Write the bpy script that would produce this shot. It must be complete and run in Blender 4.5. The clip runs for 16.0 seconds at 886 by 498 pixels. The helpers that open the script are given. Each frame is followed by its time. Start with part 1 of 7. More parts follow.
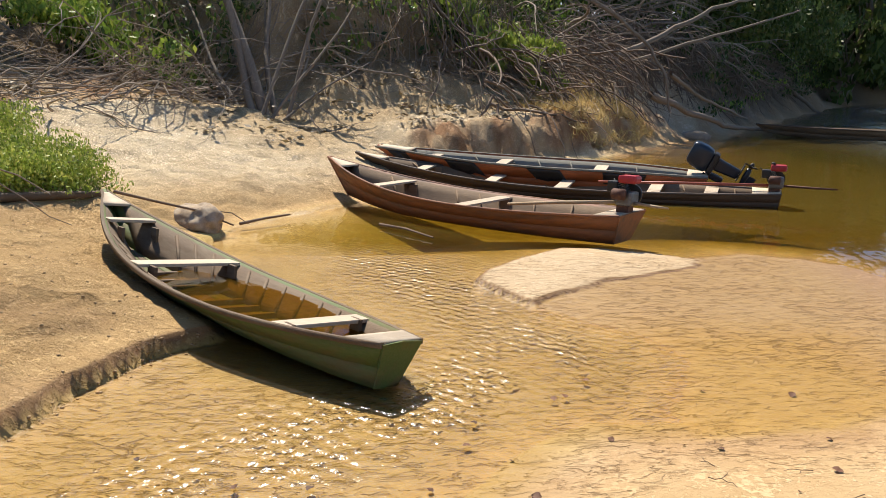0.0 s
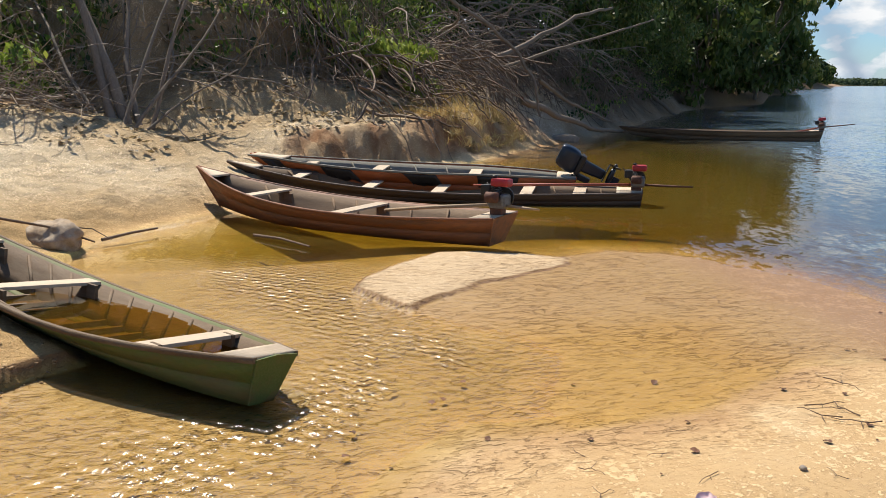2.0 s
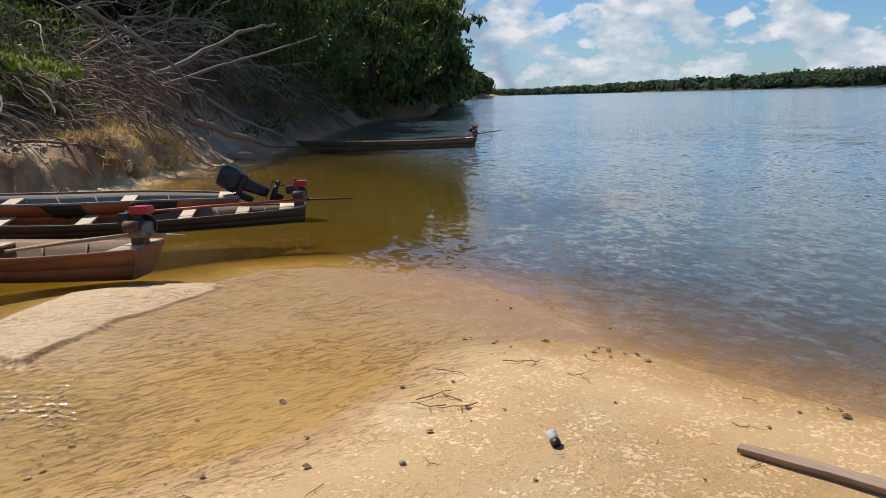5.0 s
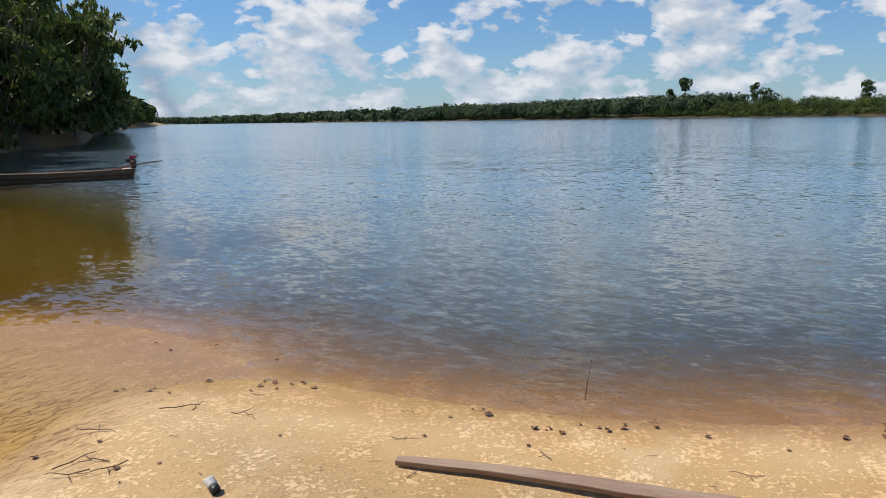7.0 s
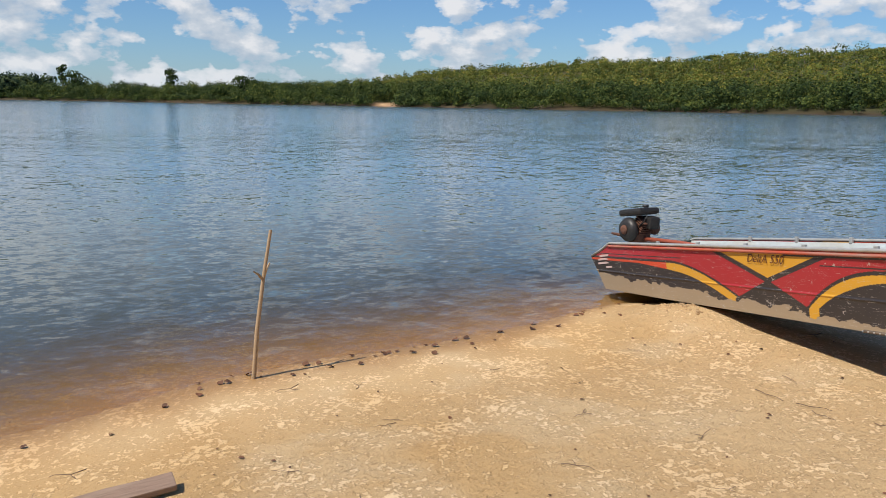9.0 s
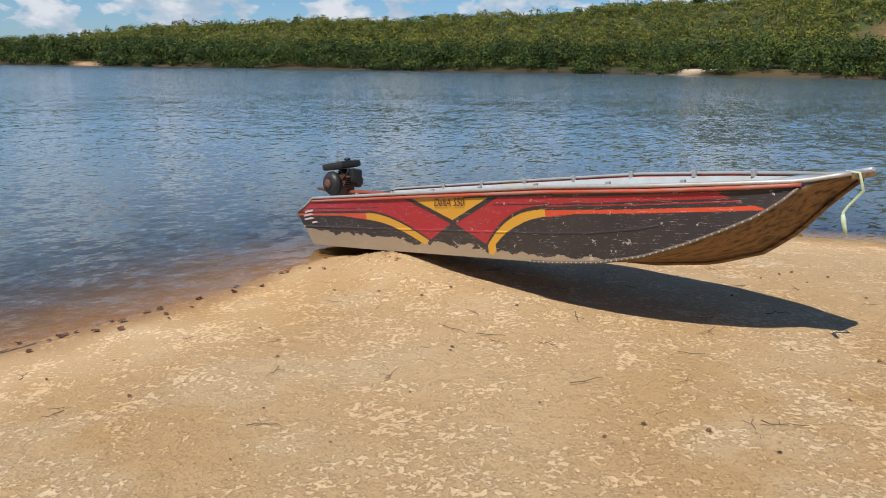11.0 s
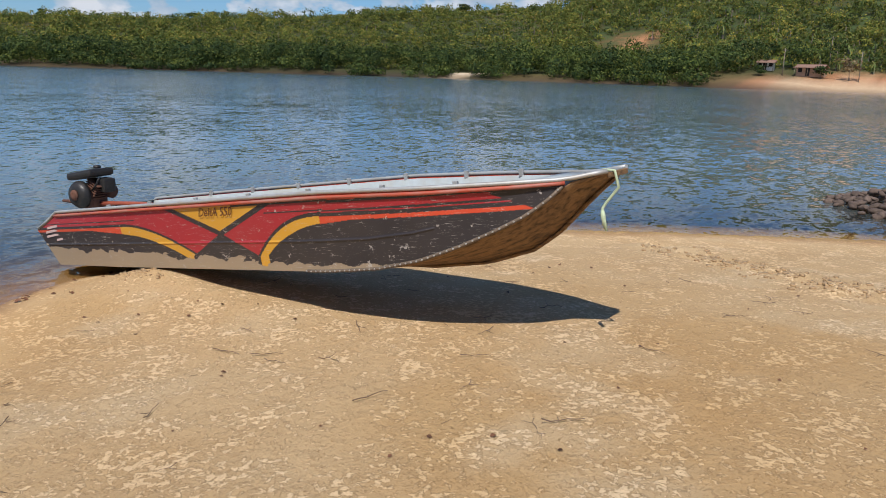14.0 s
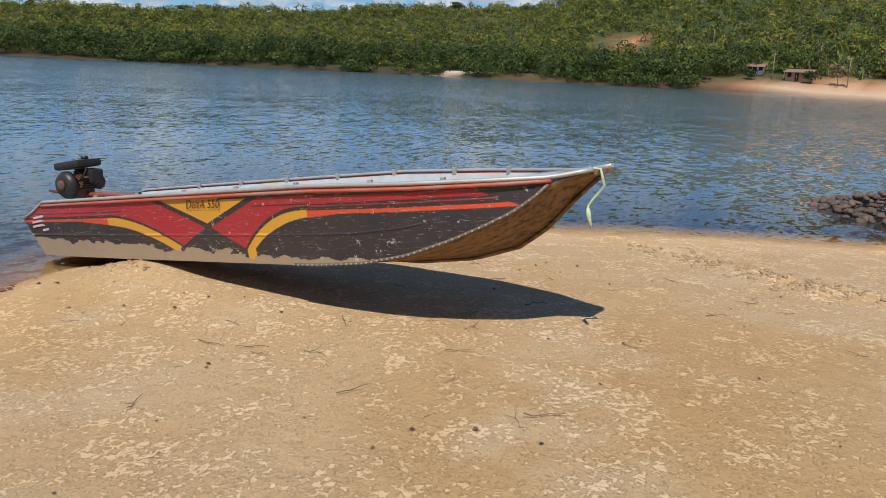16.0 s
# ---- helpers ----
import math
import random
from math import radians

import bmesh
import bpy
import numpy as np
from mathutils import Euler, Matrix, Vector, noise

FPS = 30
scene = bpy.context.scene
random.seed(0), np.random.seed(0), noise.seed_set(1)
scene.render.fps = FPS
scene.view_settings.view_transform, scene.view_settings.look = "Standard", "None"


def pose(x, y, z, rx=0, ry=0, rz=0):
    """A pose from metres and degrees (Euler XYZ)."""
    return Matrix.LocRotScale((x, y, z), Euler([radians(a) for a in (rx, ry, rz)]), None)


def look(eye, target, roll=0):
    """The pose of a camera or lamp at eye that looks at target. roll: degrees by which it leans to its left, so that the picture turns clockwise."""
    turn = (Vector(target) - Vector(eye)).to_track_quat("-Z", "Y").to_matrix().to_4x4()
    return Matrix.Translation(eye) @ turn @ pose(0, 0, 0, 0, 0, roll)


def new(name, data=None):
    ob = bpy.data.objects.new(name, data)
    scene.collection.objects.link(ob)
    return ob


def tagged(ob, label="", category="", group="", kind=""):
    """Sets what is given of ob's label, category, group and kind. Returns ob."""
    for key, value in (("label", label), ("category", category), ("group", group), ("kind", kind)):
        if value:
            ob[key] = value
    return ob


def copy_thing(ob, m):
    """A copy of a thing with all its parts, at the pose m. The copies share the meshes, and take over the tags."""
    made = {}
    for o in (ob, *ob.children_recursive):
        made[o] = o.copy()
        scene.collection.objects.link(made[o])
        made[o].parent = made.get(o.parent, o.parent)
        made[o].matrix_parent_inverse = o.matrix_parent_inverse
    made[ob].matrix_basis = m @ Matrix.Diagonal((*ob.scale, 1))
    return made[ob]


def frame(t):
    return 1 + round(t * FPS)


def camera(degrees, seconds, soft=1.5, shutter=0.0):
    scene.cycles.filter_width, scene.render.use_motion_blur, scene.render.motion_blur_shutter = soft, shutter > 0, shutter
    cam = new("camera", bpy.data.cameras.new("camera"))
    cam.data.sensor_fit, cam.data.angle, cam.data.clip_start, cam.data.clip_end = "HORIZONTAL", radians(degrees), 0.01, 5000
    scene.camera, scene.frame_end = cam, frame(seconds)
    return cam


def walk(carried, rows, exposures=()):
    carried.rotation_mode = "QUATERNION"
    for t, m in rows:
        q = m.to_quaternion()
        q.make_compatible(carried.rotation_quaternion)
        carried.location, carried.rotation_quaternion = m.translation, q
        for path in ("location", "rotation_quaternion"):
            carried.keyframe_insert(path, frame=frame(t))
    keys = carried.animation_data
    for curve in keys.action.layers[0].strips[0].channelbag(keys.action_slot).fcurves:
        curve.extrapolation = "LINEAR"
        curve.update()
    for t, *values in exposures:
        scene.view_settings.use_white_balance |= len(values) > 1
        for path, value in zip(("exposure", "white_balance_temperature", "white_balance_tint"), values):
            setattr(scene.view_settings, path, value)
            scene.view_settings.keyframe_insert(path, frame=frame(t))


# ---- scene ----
cam = camera(62.0, 16.0, soft=0.65)

PATH = [
    (0, (0.151, -0.736, 1.864), (0.189, 1.215, 1.424), -0.1),
    (0.5, (0.155, -0.733, 1.863), (0.216, 1.218, 1.425), -0.1),
    (1, (0.165, -0.751, 1.879), (0.295, 1.196, 1.444), -0.1),
    (1.5, (0.179, -0.747, 1.872), (0.395, 1.194, 1.442), -0.2),
    (2, (0.215, -0.74, 1.874), (0.567, 1.182, 1.447), -0.4),
    (2.5, (0.241, -0.741, 1.869), (0.714, 1.154, 1.437), -0.6),
    (3, (0.282, -0.737, 1.87), (0.866, 1.125, 1.43), -1.0),
    (3.5, (0.367, -0.755, 1.887), (1.079, 1.061, 1.442), -0.9),
    (3.7, (0.428, -0.77, 1.893), (1.19, 1.025, 1.449), -0.9),
    (5.8, (0.836, -0.948, 1.896), (2.171, 0.497, 1.531), -1.4),
    (6, (0.824, -0.96, 1.888), (2.228, 0.419, 1.532), -1.1),
    (6.5, (0.876, -0.967, 1.885), (2.416, 0.258, 1.53), -1.4),
    (7, (0.913, -0.957, 1.889), (2.593, 0.071, 1.541), -1.0),
    (7.5, (0.953, -0.966, 1.881), (2.778, -0.225, 1.534), -0.1),
    (8, (0.994, -1.017, 1.87), (2.936, -0.695, 1.518), 0.6),
    (8.5, (1.021, -1.079, 1.869), (2.979, -1.247, 1.498), 0.5),
    (9, (1.018, -1.131, 1.865), (2.882, -1.739, 1.474), 0.8),
    (9.5, (1.003, -1.169, 1.865), (2.747, -2.053, 1.445), 0.2),
    (10, (0.995, -1.254, 1.845), (2.63, -2.313, 1.391), 0.4),
    (10.2, (1.002, -1.301, 1.823), (2.604, -2.406, 1.361), 0.6),
    (12.3, (0.849, -1.604, 1.796), (2.187, -3.005, 1.297), 0.6),
    (12.5, (0.893, -1.634, 1.794), (2.178, -3.083, 1.297), 0.7),
    (13, (0.969, -1.663, 1.807), (2.135, -3.216, 1.33), 1.1),
    (13.5, (1.029, -1.668, 1.792), (2.145, -3.262, 1.329), 1.3),
    (14, (1.07, -1.659, 1.789), (2.165, -3.267, 1.321), 1.7),
    (14.5, (1.066, -1.662, 1.783), (2.159, -3.269, 1.31), 2.2),
    (15, (1.059, -1.656, 1.782), (2.148, -3.265, 1.307), 2.7),
    (15.5, (1.048, -1.646, 1.781), (2.13, -3.261, 1.307), 2.8),
    (16, (1.042, -1.644, 1.782), (2.111, -3.267, 1.31), 2.8),
]
walk(cam, [(t, look(eye, target, roll)) for t, eye, target, roll in PATH],
     [(0.0, 0.7, 6800, 10), (2.0, 0.56, 6800, 10), (3.5, 0.36, 6700, 10), (6.0, 0.26, 6450, 11), (9.0, 0.26, 6550, 11), (12.5, 0.12, 6200, 12), (16.0, 0.1, 6200, 12)])

# ---- sky and sun ----
SUN_EL, SUN_AZ = 55.0, 342.0          # degrees; azimuth from +y, clockwise
sun_dir = Vector((math.sin(radians(SUN_AZ)) * math.cos(radians(SUN_EL)), math.cos(radians(SUN_AZ)) * math.cos(radians(SUN_EL)), math.sin(radians(SUN_EL))))
sun_data = bpy.data.lights.new("sun", "SUN")
sun_data.energy, sun_data.angle, sun_data.color = 4.6, radians(0.5), (1.0, 0.95, 0.87)
sun = new("sun", sun_data)
sun.matrix_world = look((0, 0, 30), Vector((0, 0, 30)) - sun_dir)

world = bpy.data.worlds.new("world")
scene.world = world
world.use_nodes = True


def graph(tree):
    """A short way to add and link nodes: add(type, inputs by name or number, settings)."""
    def add(kind, inputs=None, **settings):
        node = tree.nodes.new(kind)
        for key, value in settings.items():
            if key == "operation":
                node.operation = value
            elif key == "data_type":
                node.data_type = value
            elif key == "blend_type":
                node.blend_type = value
            elif key == "feature":
                node.feature = value
            elif key == "wave_type":
                node.wave_type = value
            elif key == "attribute_name":
                node.attribute_name = value
        for key, value in (inputs or {}).items():
            sock = node.inputs[key]
            if isinstance(value, bpy.types.NodeSocket):
                tree.links.new(value, sock)
            elif isinstance(value, bpy.types.Node):
                tree.links.new(value.outputs[0], sock)
            else:
                sock.default_value = value
        return node
    return add


def ramp(add, fac, stops):
    node = add("ShaderNodeValToRGB", {0: fac})
    els = node.color_ramp.elements
    while len(els) < len(stops):
        els.new(0.5)
    for el, (pos, col) in zip(els, stops):
        el.position = pos
        el.color = (*col, 1) if len(col) == 3 else col
    return node


def mix(add, fac, a, b, kind="MIX"):
    node = add("ShaderNodeMix", {0: fac}, data_type="RGBA", blend_type=kind)
    for sock, value in ((node.inputs[6], a), (node.inputs[7], b)):
        if isinstance(value, bpy.types.Node):
            node.id_data.links.new(value.outputs[0], sock)
        elif isinstance(value, bpy.types.NodeSocket):
            node.id_data.links.new(value, sock)
        else:
            sock.default_value = (*value, 1) if len(value) == 3 else value
    return node.outputs[2]


def math_node(add, op, a, b=0.0, c=0.0):
    return add("ShaderNodeMath", {0: a, 1: b, 2: c}, operation=op).outputs[0]


wt = world.node_tree
wt.nodes.clear()
wadd = graph(wt)
sky = wadd("ShaderNodeTexSky")
sky.sky_type, sky.sun_disc, sky.sun_elevation, sky.sun_rotation = "NISHITA", False, radians(SUN_EL), radians(SUN_AZ)
sky.air_density, sky.dust_density, sky.ozone_density = 1.0, 0.5, 2.0
coord = wadd("ShaderNodeTexCoord")
sep = wadd("ShaderNodeSeparateXYZ", {0: coord.outputs["Generated"]})
up = math_node(wadd, "MAXIMUM", sep.outputs[2], 0.0)
# cumulus in heaps with lit tops and greyer undersides
heap = wadd("ShaderNodeMapping", {0: coord.outputs["Generated"], "Location": (3.1, 1.7, 0.35), "Scale": (1.0, 1.0, 1.9)})


def puffs(vector):
    a = wadd("ShaderNodeTexNoise", {"Vector": vector, "Scale": 10.0, "Detail": 10.0, "Roughness": 0.52})
    b = wadd("ShaderNodeTexNoise", {"Vector": vector, "Scale": 25.0, "Detail": 8.0, "Roughness": 0.52})
    return math_node(wadd, "ADD", math_node(wadd, "MULTIPLY", a.outputs[0], 0.62), math_node(wadd, "MULTIPLY", b.outputs[0], 0.38))


body = puffs(heap)
cover = ramp(wadd, math_node(wadd, "SUBTRACT", body, math_node(wadd, "MULTIPLY", up, 0.22)), [(0.466, (0, 0, 0)), (0.492, (0.7, 0.7, 0.7)), (0.55, (1, 1, 1))])
above = wadd("ShaderNodeVectorMath", {0: heap, 1: (-0.006, 0.016, 0.034)}, operation="ADD")
lit = math_node(wadd, "SUBTRACT", body, puffs(above.outputs[0]))
shade = ramp(wadd, math_node(wadd, "ADD", math_node(wadd, "MULTIPLY", lit, 4.2), 0.42), [(0.12, (4.3, 5.1, 6.1)), (0.5, (5.6, 6.2, 6.9)), (0.85, (8.0, 8.1, 8.3))])
haze = math_node(wadd, "POWER", math_node(wadd, "SUBTRACT", 1.0, up), 26.0)
deep_sky = mix(wadd, 1.0, sky.outputs[0], (0.53, 0.79, 1.08), "MULTIPLY")
clouded = mix(wadd, math_node(wadd, "MULTIPLY", cover.outputs[0], 0.94), deep_sky, shade.outputs[0])
hazed = mix(wadd, math_node(wadd, "MULTIPLY", haze, 0.45), clouded, (5.2, 6.4, 7.6))
# smoke of a distant fire, leaning with the wind
bearing = math_node(wadd, "ARCTAN2", sep.outputs[0], sep.outputs[1])
rolls = wadd("ShaderNodeTexNoise", {"Vector": coord.outputs["Generated"], "Scale": 24.0, "Detail": 5.0})
lean = math_node(wadd, "ADD", math_node(wadd, "MULTIPLY", sep.outputs[2], -0.66), math_node(wadd, "ADD", radians(39.6), math_node(wadd, "MULTIPLY", math_node(wadd, "SUBTRACT", rolls.outputs[0], 0.5), 0.035)))
off_axis = math_node(wadd, "DIVIDE", math_node(wadd, "SUBTRACT", bearing, lean), math_node(wadd, "ADD", 0.013, math_node(wadd, "MULTIPLY", up, 0.16)))
plume = math_node(wadd, "EXPONENT", math_node(wadd, "MULTIPLY", math_node(wadd, "MULTIPLY", off_axis, off_axis), -1.0))
plume = math_node(wadd, "MULTIPLY", plume, math_node(wadd, "MULTIPLY", math_node(wadd, "SUBTRACT", 1.0, math_node(wadd, "MULTIPLY", up, 4.5)), 0.9))
hazed = mix(wadd, math_node(wadd, "MAXIMUM", plume, 0.0), hazed, (2.7, 3.5, 4.7))
bg = wadd("ShaderNodeBackground", {0: hazed, 1: 0.085})
wadd("ShaderNodeOutputWorld", {0: bg})

# ---- materials ----
def material(name, color, rough=0.6, metal=0.0, other=None, grain=30.0, amount=0.5, bump=0.2, stretch=(1, 1, 1), dirt=None, dirt_scale=3.0, dirt_amount=0.4, vary=0.0, spec=0.4):
    """A worn surface: two tones in a fine grain, larger stains, relief, and a little change from piece to piece."""
    m = bpy.data.materials.new(name)
    m.use_nodes = True
    m.node_tree.nodes.clear()
    add = graph(m.node_tree)
    where = add("ShaderNodeTexCoord").outputs["Object"]
    where = add("ShaderNodeMapping", {0: where, "Scale": stretch})
    fine = add("ShaderNodeTexNoise", {"Vector": where, "Scale": grain, "Detail": 6.0, "Roughness": 0.65})
    large = add("ShaderNodeTexNoise", {"Vector": where, "Scale": dirt_scale, "Detail": 5.0, "Roughness": 0.6})
    fac = ramp(add, fine.outputs[0], [(0.35, (0, 0, 0)), (0.68, (1, 1, 1))])
    col = mix(add, math_node(add, "MULTIPLY", fac.outputs[0], amount), color, other or tuple(c * 0.55 for c in color))
    stain = ramp(add, large.outputs[0], [(0.45, (0, 0, 0)), (0.66, (1, 1, 1))])
    col = mix(add, math_node(add, "MULTIPLY", stain.outputs[0], dirt_amount), col, dirt or tuple(c * 0.6 for c in color))
    if vary:
        info = add("ShaderNodeObjectInfo")
        col = add("ShaderNodeHueSaturation", {"Color": col, "Value": math_node(add, "ADD", 1.0 - vary / 2, math_node(add, "MULTIPLY", info.outputs["Random"], vary))}).outputs[0]
    relief = add("ShaderNodeBump", {"Strength": bump, "Distance": 0.01, "Height": fine.outputs[0]})
    rg = math_node(add, "ADD", rough - 0.08, math_node(add, "MULTIPLY", large.outputs[0], 0.16))
    bsdf = add("ShaderNodeBsdfPrincipled", {"Base Color": col, "Roughness": rg, "Metallic": metal, "Normal": relief, "Specular IOR Level": spec})
    add("ShaderNodeOutputMaterial", {0: bsdf})
    return m


def leaf_material(name, colors, rough=0.55, toned=False):
    """Foliage: each leaf takes its own tone between the colours; light comes through thin leaves."""
    m = bpy.data.materials.new(name)
    m.use_nodes = True
    m.node_tree.nodes.clear()
    add = graph(m.node_tree)
    rnd = add("ShaderNodeNewGeometry").outputs["Random Per Island"]
    col = ramp(add, rnd, [(i / max(1, len(colors) - 1), c) for i, c in enumerate(colors)]).outputs[0]
    patch = add("ShaderNodeTexNoise", {"Vector": add("ShaderNodeTexCoord").outputs["Object"], "Scale": 0.35, "Detail": 3.0})
    col = add("ShaderNodeHueSaturation", {"Color": col, "Value": math_node(add, "ADD", 0.55, math_node(add, "MULTIPLY", patch.outputs[0], 0.9))}).outputs[0]
    if toned:        # each crown has a tone of its own, from fresh green to yellowish
        tone = add("ShaderNodeAttribute", attribute_name="tone").outputs["Fac"]
        col = mix(add, tone, mix(add, 1.0, col, (0.42, 0.52, 0.55), "MULTIPLY"), mix(add, 1.0, col, (1.62, 1.32, 0.95), "MULTIPLY"))
    bsdf = add("ShaderNodeBsdfPrincipled", {"Base Color": col, "Roughness": rough, "Specular IOR Level": 0.3})
    thin = add("ShaderNodeBsdfTranslucent", {0: col})
    both = add("ShaderNodeMixShader", {0: 0.3, 1: bsdf, 2: thin})
    add("ShaderNodeOutputMaterial", {0: both})
    return m


def ground_material():
    """Sand: dry crust in thin pale flakes, damp wrinkled flats, grains; scrub tones on the far hills."""
    m = bpy.data.materials.new("ground")
    m.use_nodes = True
    m.node_tree.nodes.clear()
    add = graph(m.node_tree)
    where = add("ShaderNodeTexCoord").outputs["Object"]
    tint = add("ShaderNodeAttribute", attribute_name="tint").outputs[0]
    wet = add("ShaderNodeAttribute", attribute_name="wet").outputs["Fac"]
    crumb = add("ShaderNodeAttribute", attribute_name="crumb").outputs["Fac"]
    wrinkle = add("ShaderNodeAttribute", attribute_name="wrinkle").outputs["Fac"]
    wild = add("ShaderNodeAttribute", attribute_name="wild").outputs["Fac"]

    def times(a, rgb):
        return mix(add, 1.0, a, rgb, "MULTIPLY")

    def pick(fac, a, b):
        return ramp(add, fac, [(a, (0, 0, 0)), (b, (1, 1, 1))]).outputs[0]

    def mul(a, b):
        return math_node(add, "MULTIPLY", a, b)

    grains = add("ShaderNodeTexNoise", {"Vector": where, "Scale": 320.0, "Detail": 2.0, "Roughness": 0.7})
    specks = add("ShaderNodeTexNoise", {"Vector": where, "Scale": 70.0, "Detail": 5.0, "Roughness": 0.75})
    flakes = add("ShaderNodeTexNoise", {"Vector": where, "Scale": 30.0, "Detail": 7.0, "Roughness": 0.68, "Distortion": 0.5})
    wide = add("ShaderNodeTexNoise", {"Vector": where, "Scale": 1.1, "Detail": 5.0, "Roughness": 0.6})
    lumps = add("ShaderNodeTexNoise", {"Vector": where, "Scale": 7.0, "Detail": 4.0, "Roughness": 0.6, "Distortion": 0.4})
    # thin pale flakes of dried crust, gathered in patches, over the tan sand
    patches = add("ShaderNodeTexNoise", {"Vector": where, "Scale": 4.2, "Detail": 4.0, "Roughness": 0.6})
    crusted = add("ShaderNodeMapRange", {0: math_node(add, "ADD", mul(patches.outputs[0], 0.7), mul(wide.outputs[0], 0.3)), 1: 0.40, 2: 0.62, 3: -0.075, 4: 0.06})
    shifted = math_node(add, "ADD", flakes.outputs[0], crusted.outputs[0])
    plate = pick(shifted, 0.515, 0.555)
    edge = mul(pick(shifted, 0.485, 0.515), math_node(add, "SUBTRACT", 1.0, plate))
    dry = math_node(add, "SUBTRACT", 1.0, mul(wrinkle, 0.7))
    col = mix(add, mul(mul(plate, 0.95), dry), times(tint, (0.97, 0.935, 0.86)), times(tint, (1.40, 1.43, 1.48)))
    col = mix(add, mul(mul(edge, 0.75), dry), col, times(col, (0.82, 0.74, 0.64)))
    col = mix(add, mul(pick(wide.outputs[0], 0.42, 0.66), 0.45), col, times(col, (0.92, 0.83, 0.70)))
    col = mix(add, mul(mul(pick(specks.outputs[0], 0.57, 0.62), 0.65), dry), col, times(col, (0.66, 0.57, 0.48)))
    col = mix(add, mul(pick(grains.outputs[0], 0.54, 0.72), 0.35), col, times(col, (0.66, 0.60, 0.54)))
    # creases that the receding water leaves, drawn out along the flow
    flowing = add("ShaderNodeMapping", {0: where, "Rotation": (0, 0, radians(14)), "Scale": (0.36, 1.0, 1.0)})
    crease_a = add("ShaderNodeTexNoise", {"Vector": flowing, "Scale": 11.0, "Detail": 4.0, "Roughness": 0.55, "Distortion": 0.8})
    crease_b = add("ShaderNodeTexNoise", {"Vector": flowing, "Scale": 27.0, "Detail": 3.0, "Roughness": 0.6, "Distortion": 0.5})
    line_a = ramp(add, math_node(add, "ABSOLUTE", math_node(add, "SUBTRACT", crease_a.outputs[0], 0.53)), [(0.0, (1, 1, 1)), (0.034, (0, 0, 0))]).outputs[0]
    line_a = mul(line_a, mul(pick(crease_b.outputs[0], 0.42, 0.52), pick(wide.outputs[0], 0.36, 0.56)))
    line_b = pick(crease_b.outputs[0], 0.57, 0.64)
    crease = mul(math_node(add, "MAXIMUM", line_a, mul(line_b, 0.6)), wrinkle)
    col = mix(add, mul(crease, 0.55), col, times(col, (0.52, 0.41, 0.31)))
    bushes = add("ShaderNodeTexNoise", {"Vector": where, "Scale": 0.28, "Detail": 6.0, "Roughness": 0.7})
    col = mix(add, mul(wild, pick(bushes.outputs[0], 0.42, 0.56)), col, (0.045, 0.072, 0.02))
    col = mix(add, wet, col, times(col, (0.72, 0.6, 0.46)))
    high = math_node(add, "ADD", mul(lumps.outputs[0], 0.75), math_node(add, "ADD", mul(plate, 0.10), mul(specks.outputs[0], 0.30)))
    relief = add("ShaderNodeBump", {"Strength": 1.0, "Distance": mul(crumb, 0.028), "Height": high})
    relief = add("ShaderNodeBump", {"Strength": 1.0, "Distance": 0.011, "Height": math_node(add, "SUBTRACT", mul(crease_a.outputs[0], mul(wrinkle, 2.0)), crease), "Normal": relief})
    relief = add("ShaderNodeBump", {"Strength": 0.5, "Distance": 0.004, "Height": grains.outputs[0], "Normal": relief})
    bsdf = add("ShaderNodeBsdfPrincipled", {"Base Color": col, "Roughness": math_node(add, "SUBTRACT", 0.9, mul(wet, 0.5)), "Specular IOR Level": 0.3, "Normal": relief})
    add("ShaderNodeOutputMaterial", {0: bsdf})
    return m


